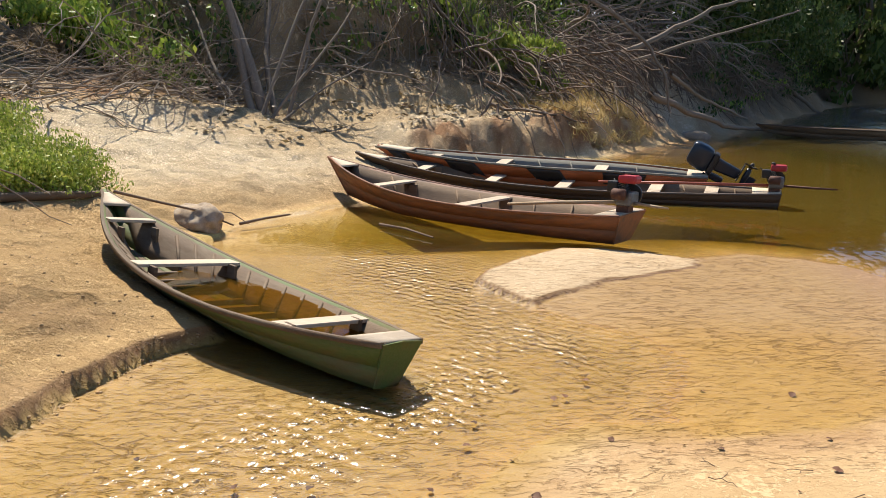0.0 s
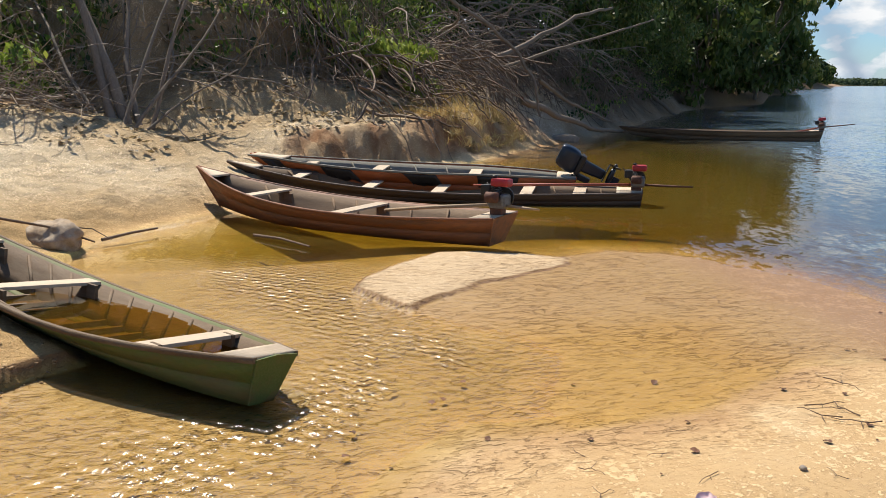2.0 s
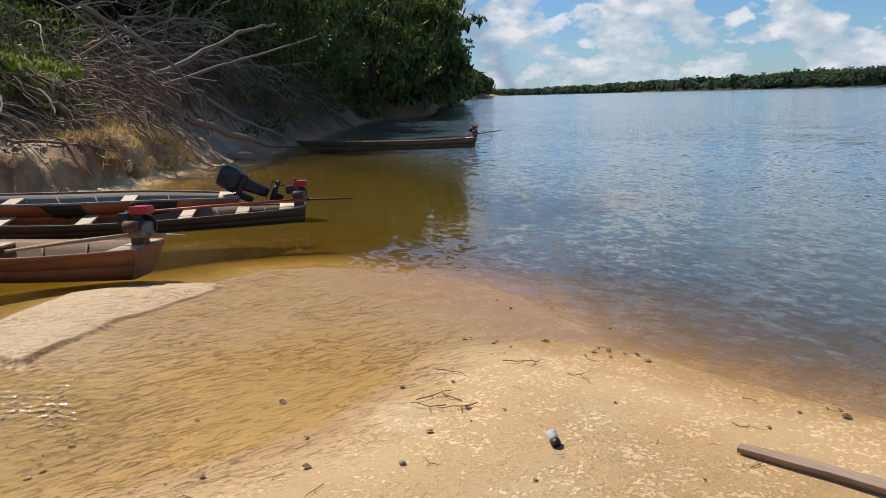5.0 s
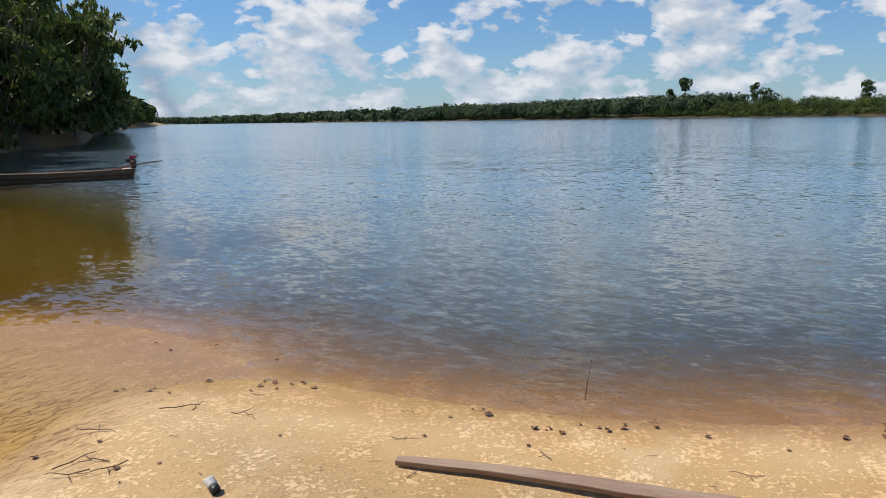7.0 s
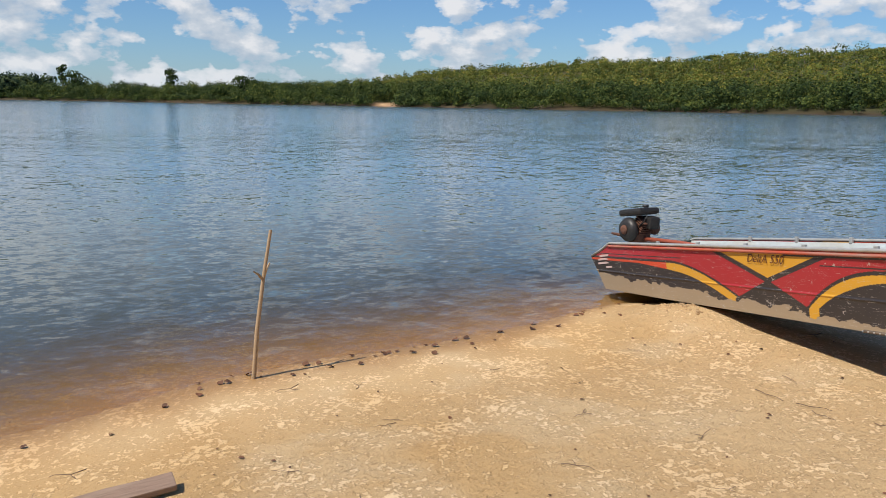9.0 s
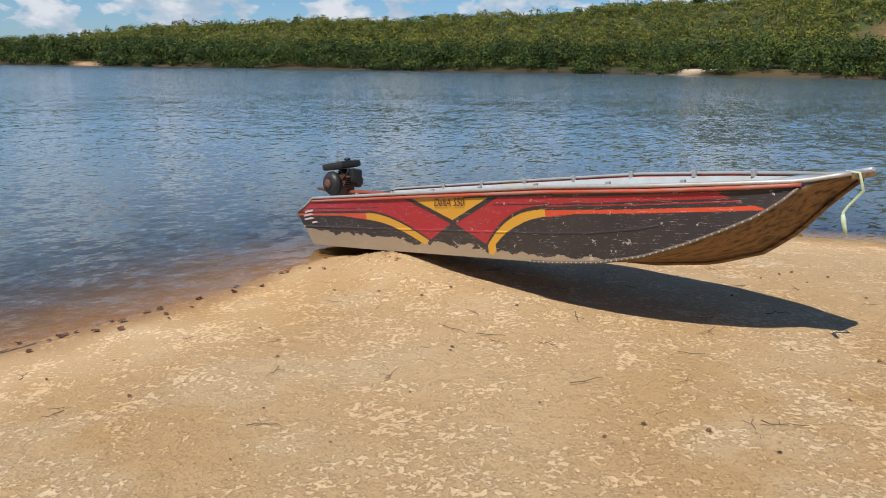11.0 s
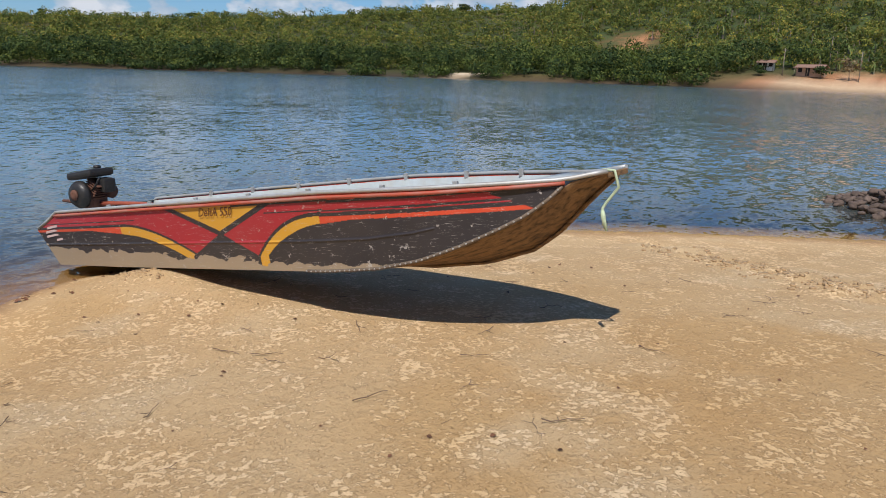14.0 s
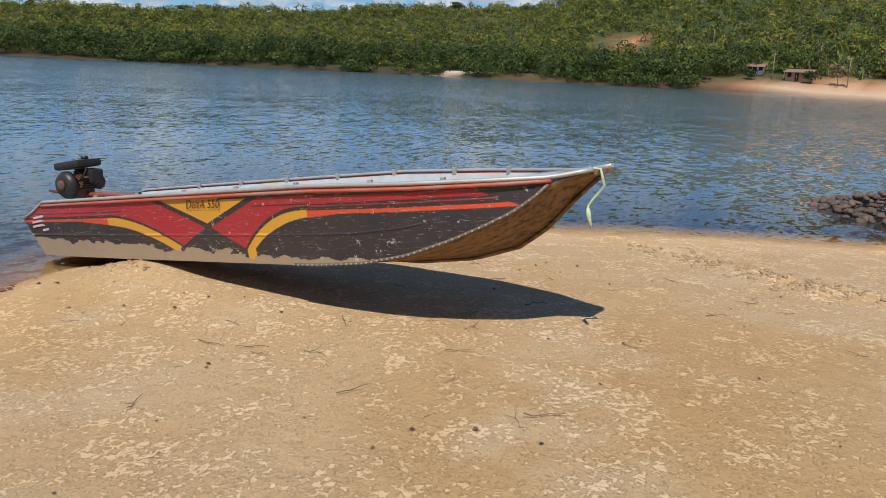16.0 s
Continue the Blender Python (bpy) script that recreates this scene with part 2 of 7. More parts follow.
def water_material():
    """Clear amber water over sand that turns murky with depth; waves as relief; the surface mirrors by Fresnel."""
    m = bpy.data.materials.new("river_water")
    m.use_nodes = True
    m.node_tree.nodes.clear()
    add = graph(m.node_tree)
    where = add("ShaderNodeTexCoord").outputs["Object"]
    stain = add("ShaderNodeAttribute", attribute_name="stain")
    murk = add("ShaderNodeAttribute", attribute_name="murk").outputs["Fac"]
    flow = add("ShaderNodeAttribute", attribute_name="flow").outputs["Fac"]
    swellness = add("ShaderNodeAttribute", attribute_name="swell").outputs["Fac"]
    distant = add("ShaderNodeAttribute", attribute_name="open").outputs["Fac"]
    riffle = add("ShaderNodeAttribute", attribute_name="riffle").outputs["Fac"]
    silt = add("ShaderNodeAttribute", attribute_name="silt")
    # slopes of the waves: ripples, wavelets and longer swell
    across = add("ShaderNodeMapping", {0: where, "Rotation": (0, 0, radians(-38)), "Scale": (1.0, 0.6, 1.0)})
    slopes = None
    for scale, detail, much in ((15.0, 2.0, 0.26), (5.0, 2.0, 0.26), (1.3, 2.0, 0.10), (0.35, 2.0, 0.07)):
        waves = add("ShaderNodeTexNoise", {"Vector": across, "Scale": scale, "Detail": detail, "Roughness": 0.55, "Distortion": 0.25})
        tilt = add("ShaderNodeVectorMath", {0: add("ShaderNodeVectorMath", {0: waves.outputs[1], 1: (0.5, 0.5, 0.5)}, operation="SUBTRACT").outputs[0], 1: (much, much, 0.0)}, operation="MULTIPLY").outputs[0]
        slopes = tilt if slopes is None else add("ShaderNodeVectorMath", {0: slopes, 1: tilt}, operation="ADD").outputs[0]
    broad = add("ShaderNodeTexNoise", {"Vector": across, "Scale": 0.10, "Detail": 3.0})
    rip_at = add("ShaderNodeMapping", {0: where, "Rotation": (0, 0, radians(-68)), "Scale": (1.0, 0.5, 1.0)})
    ripple = add("ShaderNodeTexWave", {"Vector": rip_at, "Scale": 5.2, "Distortion": 5.0, "Detail": 3.0, "Detail Scale": 2.2}, wave_type="BANDS")
    rip2_at = add("ShaderNodeMapping", {0: where, "Rotation": (0, 0, radians(-112)), "Scale": (1.0, 0.5, 1.0)})
    ripple2 = add("ShaderNodeTexWave", {"Vector": rip2_at, "Scale": 4.3, "Distortion": 6.0, "Detail": 3.0, "Detail Scale": 1.8}, wave_type="BANDS")
    chop = add("ShaderNodeTexNoise", {"Vector": where, "Scale": 16.0, "Detail": 3.0})
    patchy = ramp(add, add("ShaderNodeTexNoise", {"Vector": where, "Scale": 2.0, "Detail": 3.0}).outputs[0], [(0.36, (0.1, 0.1, 0.1)), (0.52, (1, 1, 1))]).outputs[0]
    calm = math_node(add, "ADD", 0.35, broad.outputs[0])
    h2 = math_node(add, "MULTIPLY", math_node(add, "ADD", math_node(add, "MULTIPLY", math_node(add, "ADD", ripple.outputs[1], math_node(add, "MULTIPLY", ripple2.outputs[1], 0.7)), math_node(add, "MULTIPLY", math_node(add, "ADD", 0.12, math_node(add, "MULTIPLY", riffle, patchy)), 0.05)), math_node(add, "MULTIPLY", chop.outputs[0], 0.055)), flow)
    amount = math_node(add, "MULTIPLY", math_node(add, "MULTIPLY", calm, 1.15), math_node(add, "MULTIPLY", math_node(add, "SUBTRACT", 1.0, flow), swellness))
    slopes = add("ShaderNodeVectorMath", {0: slopes, "Scale": amount}, operation="SCALE").outputs[0]
    bumped = add("ShaderNodeBump", {"Strength": 1.0, "Distance": 0.15, "Height": h2})
    tilted = add("ShaderNodeVectorMath", {0: bumped.outputs[0], 1: slopes}, operation="ADD").outputs[0]
    relief = add("ShaderNodeVectorMath", {0: tilted}, operation="NORMALIZE").outputs[0]
    clear = add("ShaderNodeBsdfTransparent", {0: stain.outputs[0]})
    # body colour: silt, with sky blue painted in farther out
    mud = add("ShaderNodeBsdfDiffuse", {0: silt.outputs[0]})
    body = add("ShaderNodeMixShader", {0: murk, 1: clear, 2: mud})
    gloss = add("ShaderNodeBsdfGlossy", {0: (1, 1, 1, 1), "Roughness": math_node(add, "ADD", math_node(add, "ADD", 0.05, math_node(add, "MULTIPLY", distant, 0.07)), math_node(add, "MULTIPLY", flow, 0.1)), "Normal": relief})
    fres = add("ShaderNodeFresnel", {"IOR": 1.333, "Normal": relief})
    both = add("ShaderNodeMixShader", {0: fres, 1: body, 2: gloss})
    add("ShaderNodeOutputMaterial", {0: both})
    return m


GROUND, WATER = ground_material(), water_material()

# ---- arithmetic for shapes ----
TABLES = {}


def lattice(seed):
    if seed not in TABLES:
        TABLES[seed] = np.random.RandomState(seed).rand(256, 256)
    return TABLES[seed]


def vnoise(x, y, scale, seed=1, octaves=4, gain=0.5):
    """Smooth value noise about 0, of size 1."""
    out, amp, total = 0.0 * x, 1.0, 0.0
    tab = lattice(seed)
    for o in range(octaves):
        u, v = x * scale * 2**o + 17.3 * o, y * scale * 2**o + 9.1 * o
        i, j = np.floor(u).astype(int), np.floor(v).astype(int)
        f, g = u - i, v - j
        f, g = f * f * (3 - 2 * f), g * g * (3 - 2 * g)
        a, b = tab[i % 256, j % 256], tab[(i + 1) % 256, j % 256]
        c, d = tab[i % 256, (j + 1) % 256], tab[(i + 1) % 256, (j + 1) % 256]
        out = out + amp * ((a * (1 - f) + b * f) * (1 - g) + (c * (1 - f) + d * f) * g - 0.5) * 2
        total += amp
        amp *= gain
    return out / total


def step(a, b, v):
    t = np.clip((v - a) / (b - a), 0, 1)
    return t * t * (3 - 2 * t)


def along(line, x, y):
    """Distance to a polyline, positive on its left, and the length along it of the nearest place."""
    best, side, place, run = np.full(x.shape, 1e9), np.ones(x.shape), 0.0 * x, 0.0
    for (ax, ay), (bx, by) in zip(line[:-1], line[1:]):
        ex, ey = bx - ax, by - ay
        ln = math.hypot(ex, ey)
        t = np.clip(((x - ax) * ex + (y - ay) * ey) / ln**2, 0, 1)
        d = np.hypot(x - ax - t * ex, y - ay - t * ey)
        s = np.sign(ex * (y - ay) - ey * (x - ax))
        near = d < best - 1e-9
        best, side, place = np.where(near, d, best), np.where(near, s, side), np.where(near, run + t * ln, place)
        run += ln
    return best * np.where(side == 0, 1, side), place


def inside(poly, x, y):
    """Distance to a closed outline, positive inside."""
    ring = list(poly) + [poly[0]]
    d, _ = along(ring, x, y)
    odd = np.zeros(x.shape, bool)
    for (ax, ay), (bx, by) in zip(ring[:-1], ring[1:]):
        if ay != by:
            odd ^= ((ay > y) != (by > y)) & (x < (bx - ax) * (y - ay) / (by - ay) + ax)
    return np.where(odd, np.abs(d), -np.abs(d))


# ---- plan of the place ----
# foot of the near bank, with the land on the left
BANK = [(-60, -8), (-14, -1.5), (-4.2, 0.9), (-2.6, 1.95), (-2.2, 2.5), (-2.08, 2.81), (-1.98, 3.22), (-1.83, 3.62), (-1.74, 3.96), (-1.55, 4.2), (-1.33, 4.36), (-1.75, 5.2), (-2.3, 6.3), (-2.75, 7.2), (-2.5, 8.0),
        (-2.3, 8.9), (-1.9, 9.7), (-1.1, 10.6), (-0.2, 12.0), (1.6, 15.0), (4.6, 17.6), (6.8, 20.6), (9.5, 25), (10.5, 25.6), (11.5, 26.7), (20, 40), (27, 50), (32, 57.5), (42, 67.5), (46, 70), (82, 123), (110, 157), (213, 304), (350, 455), (650, 851)]
# the sand bar on which the camera stands
BAR = [(-14, -6), (-5, -2.2), (-2.0, -0.4), (-0.6, 0.9), (0.1, 1.6), (0.27, 2.2), (0.5, 2.5), (0.66, 2.72), (1.0, 2.98), (1.75, 2.98), (2.3, 3.05), (2.8, 3.35), (3.4, 3.72), (4.0, 3.72),
       (4.5, 3.3), (4.85, 2.5), (5.0, 1.3), (5.15, 0.6), (5.5, -0.2), (6.0, -1.1), (6.2, -2.0), (6.35, -2.9), (6.7, -4.1), (6.95, -4.8), (6.7, -6.2), (5.6, -8.6), (4.7, -9.6), (3.6, -10.4), (1.5, -11.7), (-4, -14.5), (-30, -26), (-80, -40)]
# the broken pale crust beside the stream, and the damp flat that joins it to the river
CRUST = [(0.55, 5.9), (0.78, 5.46), (1.01, 5.1), (1.2, 5.33), (1.42, 5.52), (1.62, 5.66), (1.84, 5.9), (2.1, 5.98), (2.41, 6.18), (2.9, 6.46), (3.02, 6.82), (2.6, 7.18), (2.14, 7.44), (1.65, 7.42), (1.35, 7.1), (1.02, 6.72), (0.68, 6.23)]
FLAT = [(0.95, 5.2), (1.02, 5.02), (1.25, 4.66), (1.62, 4.35), (1.8, 3.9), (1.62, 3.5), (1.3, 3.1), (1.5, 2.7), (2.4, 2.8), (3.4, 3.3), (4.2, 3.3), (4.75, 2.9), (5.0, 3.5), (5.12, 4.3), (5.15, 5.1), (4.97, 5.85), (4.62, 6.45), (4.27, 7.02), (3.62, 7.3), (3.0, 7.0), (2.6, 6.6), (1.8, 6.1), (1.3, 5.6)]
# the far shore, with the land on its left
SHORE = [(1500, 2400), (1100, 1430), (800, 760), (590, 355), (490, 200), (430, 95), (370, 20), (320, -15), (275, -55), (215, -105), (165, -150), (130, -172), (60, -182), (15, -189), (-120, -200), (-500, -240), (-2600, -500)]

P_DUNE = ([-9, 0, 0.035, 0.5, 2.0, 3.0, 4.2, 5.2, 5.8, 6.1, 7.5, 10, 14, 30, 90], [0, 0.0, 0.125, 0.24, 0.50, 0.78, 1.2, 1.48, 1.55, 1.95, 2.35, 3.1, 4.2, 6.0, 8])
P_BEACH = ([-9, 0, 0.3, 1.0, 2.5, 4.0, 4.6, 5.2, 7.5, 10, 14, 30, 90], [0, 0.0, 0.07, 0.34, 0.72, 1.2, 1.48, 1.6, 2.2, 3.0, 4.2, 6.0, 8])
P_TERRACE = ([-9, 0, 0.6, 0.9, 1.2, 2.6, 3.6, 4.6, 5.1, 5.8, 8, 14, 30, 90], [0, 0.0, 0.2, 0.75, 1.05, 1.25, 1.9, 2.4, 3.8, 4.2, 4.8, 5.5, 6.5, 8])
P_CLAY = ([-9, 0, 0.5, 1.0, 1.8, 2.6, 5, 9, 14, 30, 90], [0, 0.0, 0.25, 0.6, 1.5, 2.4, 3.6, 4.8, 5.5, 6.5, 8])
_, S_ALL = along(BANK, np.array([-1.3, -2.4, -1.1, 1.6, 6.8, 11.5]), np.array([4.12, 8.4, 10.6, 15.0, 20.6, 26.7]))
S_TIP, S_ROCK, S_BOW, S_TER, S_SLUMP, S_CLAY = S_ALL


def level(x, y):
    """Height of the water: the river is at 0, the stream a little higher."""
    return 0.045 * step(4.9, 1.8, x) * step(8.2, 6.0, y) * step(-8, -2, y)


def bank_height(d, s):
    w1 = step(S_ROCK - 1.2, S_ROCK + 0.3, s)
    w2 = step(S_TER - 2.4, S_TER - 0.4, s)
    w3 = step(S_SLUMP - 2.0, S_CLAY - 1.0, s)
    z = np.interp(d, *P_DUNE) * (1 - w1) + np.interp(d, *P_BEACH) * w1
    z = z * (1 - w2) + np.interp(d, *P_TERRACE) * w2
    return z * (1 - w3) + np.interp(d, *P_CLAY) * w3


def far_height(d, s, x, y):
    bearing = np.degrees(np.arctan2(x, y))
    bearing = np.where(bearing < 0, bearing + 360, bearing)
    crest = np.interp(bearing, [60, 88, 97, 103.4, 107.7, 112.8, 118, 127, 133.5, 138, 146.5, 155, 165, 180, 220, 260], [1.5, 2, 6, 10.0, 14.0, 16.0, 17.5, 18.0, 19.8, 21.6, 25.0, 28.5, 31, 34, 40, 30])
    hill = crest * step(12, 135, d)
    landing = 2.2 * step(5, 24, d) * step(160, 166, bearing) * step(196, 184, bearing)
    folds = 1 + 0.05 * vnoise(x, y, 0.012, 5, 3)
    return np.where(d > 0, 1.6 * step(0, 7, d) + landing + hill * folds, 0)


def ground(x, y):
    """Height of the ground, and what decides its look, at arrays of places."""
    x, y = np.asarray(x, float), np.asarray(y, float)
    w = level(x, y)
    jag = 0.05 * vnoise(x, y, 1.6, 3, 3) + 0.02 * vnoise(x, y, 7.0, 4, 2)
    db, sb = along(BANK, x, y)
    db = db + jag * 1.2
    dbar, dcrust, dflat = inside(BAR, x, y) + jag, inside(CRUST, x, y) + jag * 0.6, inside(FLAT, x, y) + jag * 1.6
    dslab = np.maximum(dcrust, dflat)
    df, sf = along(SHORE, x, y)
    df = df + 6 * vnoise(x, y, 0.03, 6, 3)
    land = np.maximum(np.maximum(db, dbar), np.maximum(dslab, df))
    off = np.maximum(-land, 0)
    stream = step(4.6, 3.2, x) * step(7.4, 6.4, y) * step(-4, -1, y)
    depth = 0.012 + 0.11 * off + 0.03 * np.minimum(off, 12) ** 1.5
    still = step(13.0, 9.0, x - 0.3 * np.maximum(y - 10, 0)) * step(6.8, 8.0, y) * step(60, 40, y)
    depth = depth * (1 - still) + still * np.minimum(depth, 0.55)
    cove = step(8.0, 7.2, y) * step(1.2, 0.4, x) * step(-6, 2, y)
    shallow = np.maximum(stream, cove)
    depth = np.minimum(depth, 6.0) * (1 - shallow) + shallow * (0.006 + 0.02 * step(0.0, 0.35, off) + 0.006 * vnoise(x, y, 2.2, 8, 3))
    z = w - depth
    bar = w + np.interp(dbar, [0, 0.05, 0.6, 1.6, 3.2, 6, 30], [0, 0.010, 0.045, 0.12, 0.23, 0.32, 0.5])
    bar = bar + 0.012 * vnoise(x, y, 0.9, 11, 4) * step(0.1, 0.8, dbar) + 0.006 * vnoise(x, y, 6.0, 12, 3) * step(0.2, 0.9, dbar)
    bar = bar + 0.15 * np.exp(-((x - 6.0) ** 2 + (y + 4.85) ** 2) / 0.32)
    bar = bar + 0.07 * np.exp(-((x - 5.25) ** 2 / 0.7 + (y + 5.1) ** 2 / 0.5))
    bar = bar + 0.02 * np.exp(-((x - 3.4) ** 2 / 3.5 + (y + 5.7) ** 2 / 2.2)) * step(0.0, 0.8, dbar)
    way = np.clip((3.3 - x) / 1.9, 0, 1)
    trodden = np.exp(-((y + 9.0 - 1.1 * way) ** 2) / 0.09) * step(3.9, 3.3, x) * step(0.6, 1.4, x)
    bar = bar + trodden * (0.10 * vnoise(x, y, 3.6, 19, 3, 0.7) + 0.01)
    z = np.where(dbar > 0, np.maximum(bar, z), z)
    flat = w + 0.008 * step(0, 0.3, dflat) + 0.0035 * vnoise(x, y, 2.6, 13, 4) + 0.006 * vnoise(x, y, 0.5, 28, 2)
    z = np.where(dflat > 0, np.maximum(flat, z), z)
    lift = 0.014 + 0.024 * step(2.3, 1.0, x)
    crust = w + np.interp(dcrust, [0, 0.03, 0.3, 1.0], [0.0, 1.0, 1.1, 1.25]) * lift + 0.003 * vnoise(x, y, 3.0, 13, 4)
    z = np.where(dcrust > 0, np.maximum(crust, z), z)
    cut = step(S_TER - 2.5, S_TER - 0.5, sb)
    ragged = cut * step(S_CLAY + 2, S_CLAY - 1, sb) * (0.34 * vnoise(x, y, 1.2, 36, 2) + 0.16 * vnoise(x, y, 3.6, 37, 2)) * step(0.1, 0.5, db)
    bank = bank_height(np.maximum(db + ragged, np.minimum(db, 0.02)), sb)
    lumps = 0.05 * vnoise(x, y, 0.8, 14, 4) + 0.025 * vnoise(x, y, 4.0, 15, 3)
    rough = step(0.1, 1.2, db)
    bank = w * step(1.0, 0, db) + bank * (1 + 0.12 * vnoise(x, y, 0.5, 16, 3)) + lumps * rough + step(0.08, 0.4, db) * step(4.5, 2.5, db) * (0.022 * np.abs(vnoise(x, y, 2.6, 20, 3)) + 0.012 * vnoise(x, y, 6.5, 27, 2)) + 0.35 * vnoise(x, y, 0.6, 17, 4) * step(5.0, 7.5, db)
    slope = step(0.2, 0.6, db) * step(5.6, 4.8, db) * step(S_CLAY + 4, S_CLAY, sb)
    ledges = np.maximum(vnoise(sb * 0.5, db * 2.4, 1.0, 29, 3, 0.6), 0)
    trodden_sand = np.abs(vnoise(x, y, 1.7, 34, 3, 0.65)) * 0.10 + np.abs(vnoise(x, y, 4.6, 38, 2)) * 0.045
    bank = bank + slope * (0.12 * ledges + trodden_sand - 0.03)
    bank = bank + cut * (0.22 * vnoise(x, y, 1.1, 18, 4, 0.6) + 0.10 * vnoise(x, y, 3.4, 35, 3, 0.7)) * step(0.15, 0.6, db) * step(4.5, 2.0, db)
    z = np.where(db > 0, np.maximum(bank, z), z)
    # hollow in which the green canoe lies
    ca, sa = math.cos(radians(133.0)), math.sin(radians(133.0))
    u, v = (x + 0.053) * ca + (y - 3.431) * sa, -(x + 0.053) * sa + (y - 3.431) * ca
    half = 0.36 * np.clip(1 - ((u - 1.9) / 3.0) ** 2, 0, 1)
    sole = 0.02 + 0.016 * u + 0.16 * v + 0.18 * np.clip((u / 4.2 - 0.55) / 0.45, 0, 1.2) ** 2.4
    within = (u > -0.1) & (u < 4.6)
    side = np.maximum(np.abs(v) - half, 0)
    z = np.where(within, np.minimum(z, sole - 0.01 + 2.6 * side), z)
    z = np.where(df > 0, np.maximum(far_height(df, sf, x, y), z), z)
    return z, w, db, sb, dbar, dslab, df, stream, dcrust


def height(x, y):
    """Height of the ground at one place, from the grid of the ground's sheet."""
    i, j = min(max(int(np.searchsorted(xs, x)) - 1, 0), len(xs) - 2), min(max(int(np.searchsorted(ys, y)) - 1, 0), len(ys) - 2)
    f, g = (x - xs[i]) / (xs[i + 1] - xs[i]), (y - ys[j]) / (ys[j + 1] - ys[j])
    a = GRID[j, i] * (1 - f) + GRID[j, i + 1] * f
    b = GRID[j + 1, i] * (1 - f) + GRID[j + 1, i + 1] * f
    return float(a * (1 - g) + b * g)


def heights(x, y):
    """The same for arrays."""
    i, j = np.clip(np.searchsorted(xs, x) - 1, 0, len(xs) - 2), np.clip(np.searchsorted(ys, y) - 1, 0, len(ys) - 2)
    f, g = (x - xs[i]) / (xs[i + 1] - xs[i]), (y - ys[j]) / (ys[j + 1] - ys[j])
    return (GRID[j, i] * (1 - f) + GRID[j, i + 1] * f) * (1 - g) + (GRID[j + 1, i] * (1 - f) + GRID[j + 1, i + 1] * f) * g


def lines(fine_a, fine_b, fine, limit, extra, grow=1.1):
    """Grid lines: even and close in the middle, wider and wider outwards."""
    mid = np.concatenate([np.arange(fine_a, extra[0], fine), np.arange(extra[0], extra[1], fine / 2), np.arange(extra[1], fine_b + fine / 2, fine)])
    out, at, gap = [], 0.0, fine
    while at < limit:
        gap = min(gap * grow, 13.0) if at < 480 else gap * 1.2
        at += gap
        out.append(at)
    out = np.array(out)
    return np.concatenate([fine_a - out[::-1], mid, fine_b + out])


def spread(values, a, b, gap):
    """The same lines, with an even gap between a and b."""
    far = np.maximum.accumulate(values[values > b + gap])
    return np.concatenate([values[values < a], np.arange(a, b, gap), far])


def mesh_np(name, verts, quads, smooth=True):
    me = bpy.data.meshes.new(name)
    n, k = quads.shape
    me.vertices.add(len(verts))
    me.vertices.foreach_set("co", np.asarray(verts, np.float32).ravel())
    me.loops.add(n * k)
    me.loops.foreach_set("vertex_index", np.asarray(quads, np.int32).ravel())
    me.polygons.add(n)
    me.polygons.foreach_set("loop_start", np.arange(0, n * k, k, dtype=np.int32))
    me.polygons.foreach_set("use_smooth", np.full(n, smooth))
    me.update(calc_edges=True)
    me.validate()
    return me


def sheet(name, xs, ys, z_of):
    gx, gy = np.meshgrid(xs, ys, indexing="xy")
    z = z_of(gx.ravel(), gy.ravel())
    nx, ny = len(xs), len(ys)
    idx = np.arange(nx * ny).reshape(ny, nx)
    quads = np.stack([idx[:-1, :-1], idx[:-1, 1:], idx[1:, 1:], idx[1:, :-1]], -1).reshape(-1, 4)
    return gx.ravel(), gy.ravel(), quads, z


def point_colors(me, name, rgb):
    at = me.attributes.new(name, "FLOAT_COLOR", "POINT")
    at.data.foreach_set("color", np.concatenate([rgb, np.ones((len(rgb), 1))], 1).astype(np.float32).ravel())


def point_values(me, name, v):
    me.attributes.new(name, "FLOAT", "POINT").data.foreach_set("value", np.asarray(v, np.float32))


def lerp(a, b, t):
    return np.asarray(a) * (1 - t[:, None]) + np.asarray(b) * t[:, None]


# ---- ground ----
xs, ys = lines(-6, 8.4, 0.07, 2600, (-2.45, 1.5)), spread(lines(-9.6, 12.5, 0.07, 2600, (2.2, 6.6)), 12.5, 21.5, 0.14)
gx, gy, gq, gz = sheet("ground", xs, ys, lambda x, y: ground(x, y)[0])
GRID = gz.reshape(len(ys), len(xs))
_, gw, g_db, g_sb, g_bar, g_slab, g_df, g_stream, g_crust = ground(gx, gy)
col = lerp(np.tile(np.array([0.55, 0.415, 0.15]), (len(gx), 1)), (0.42, 0.29, 0.15), step(4.4, 5.4, gx))
over = gz - gw
n1, n2 = vnoise(gx, gy, 0.5, 21, 4), vnoise(gx, gy, 2.2, 22, 4)
beach = lerp((0.53, 0.375, 0.205), (0.49, 0.325, 0.155), step(-0.1, 0.5, n1))
beach = lerp(beach, (0.55, 0.41, 0.245), 0.7 * step(0.05, 0.5, n2))
col = np.where((g_bar > 0)[:, None], lerp(col, beach, step(0.0, 0.35, g_bar)), col)
flatc = lerp((0.52, 0.395, 0.215), (0.54, 0.38, 0.12), step(5.1, 4.2, gy + 0.25 * n1) * step(3.9, 2.9, gx + 0.3 * n1))
flatc = lerp(flatc, (0.42, 0.30, 0.19), step(3.7, 4.7, gx))
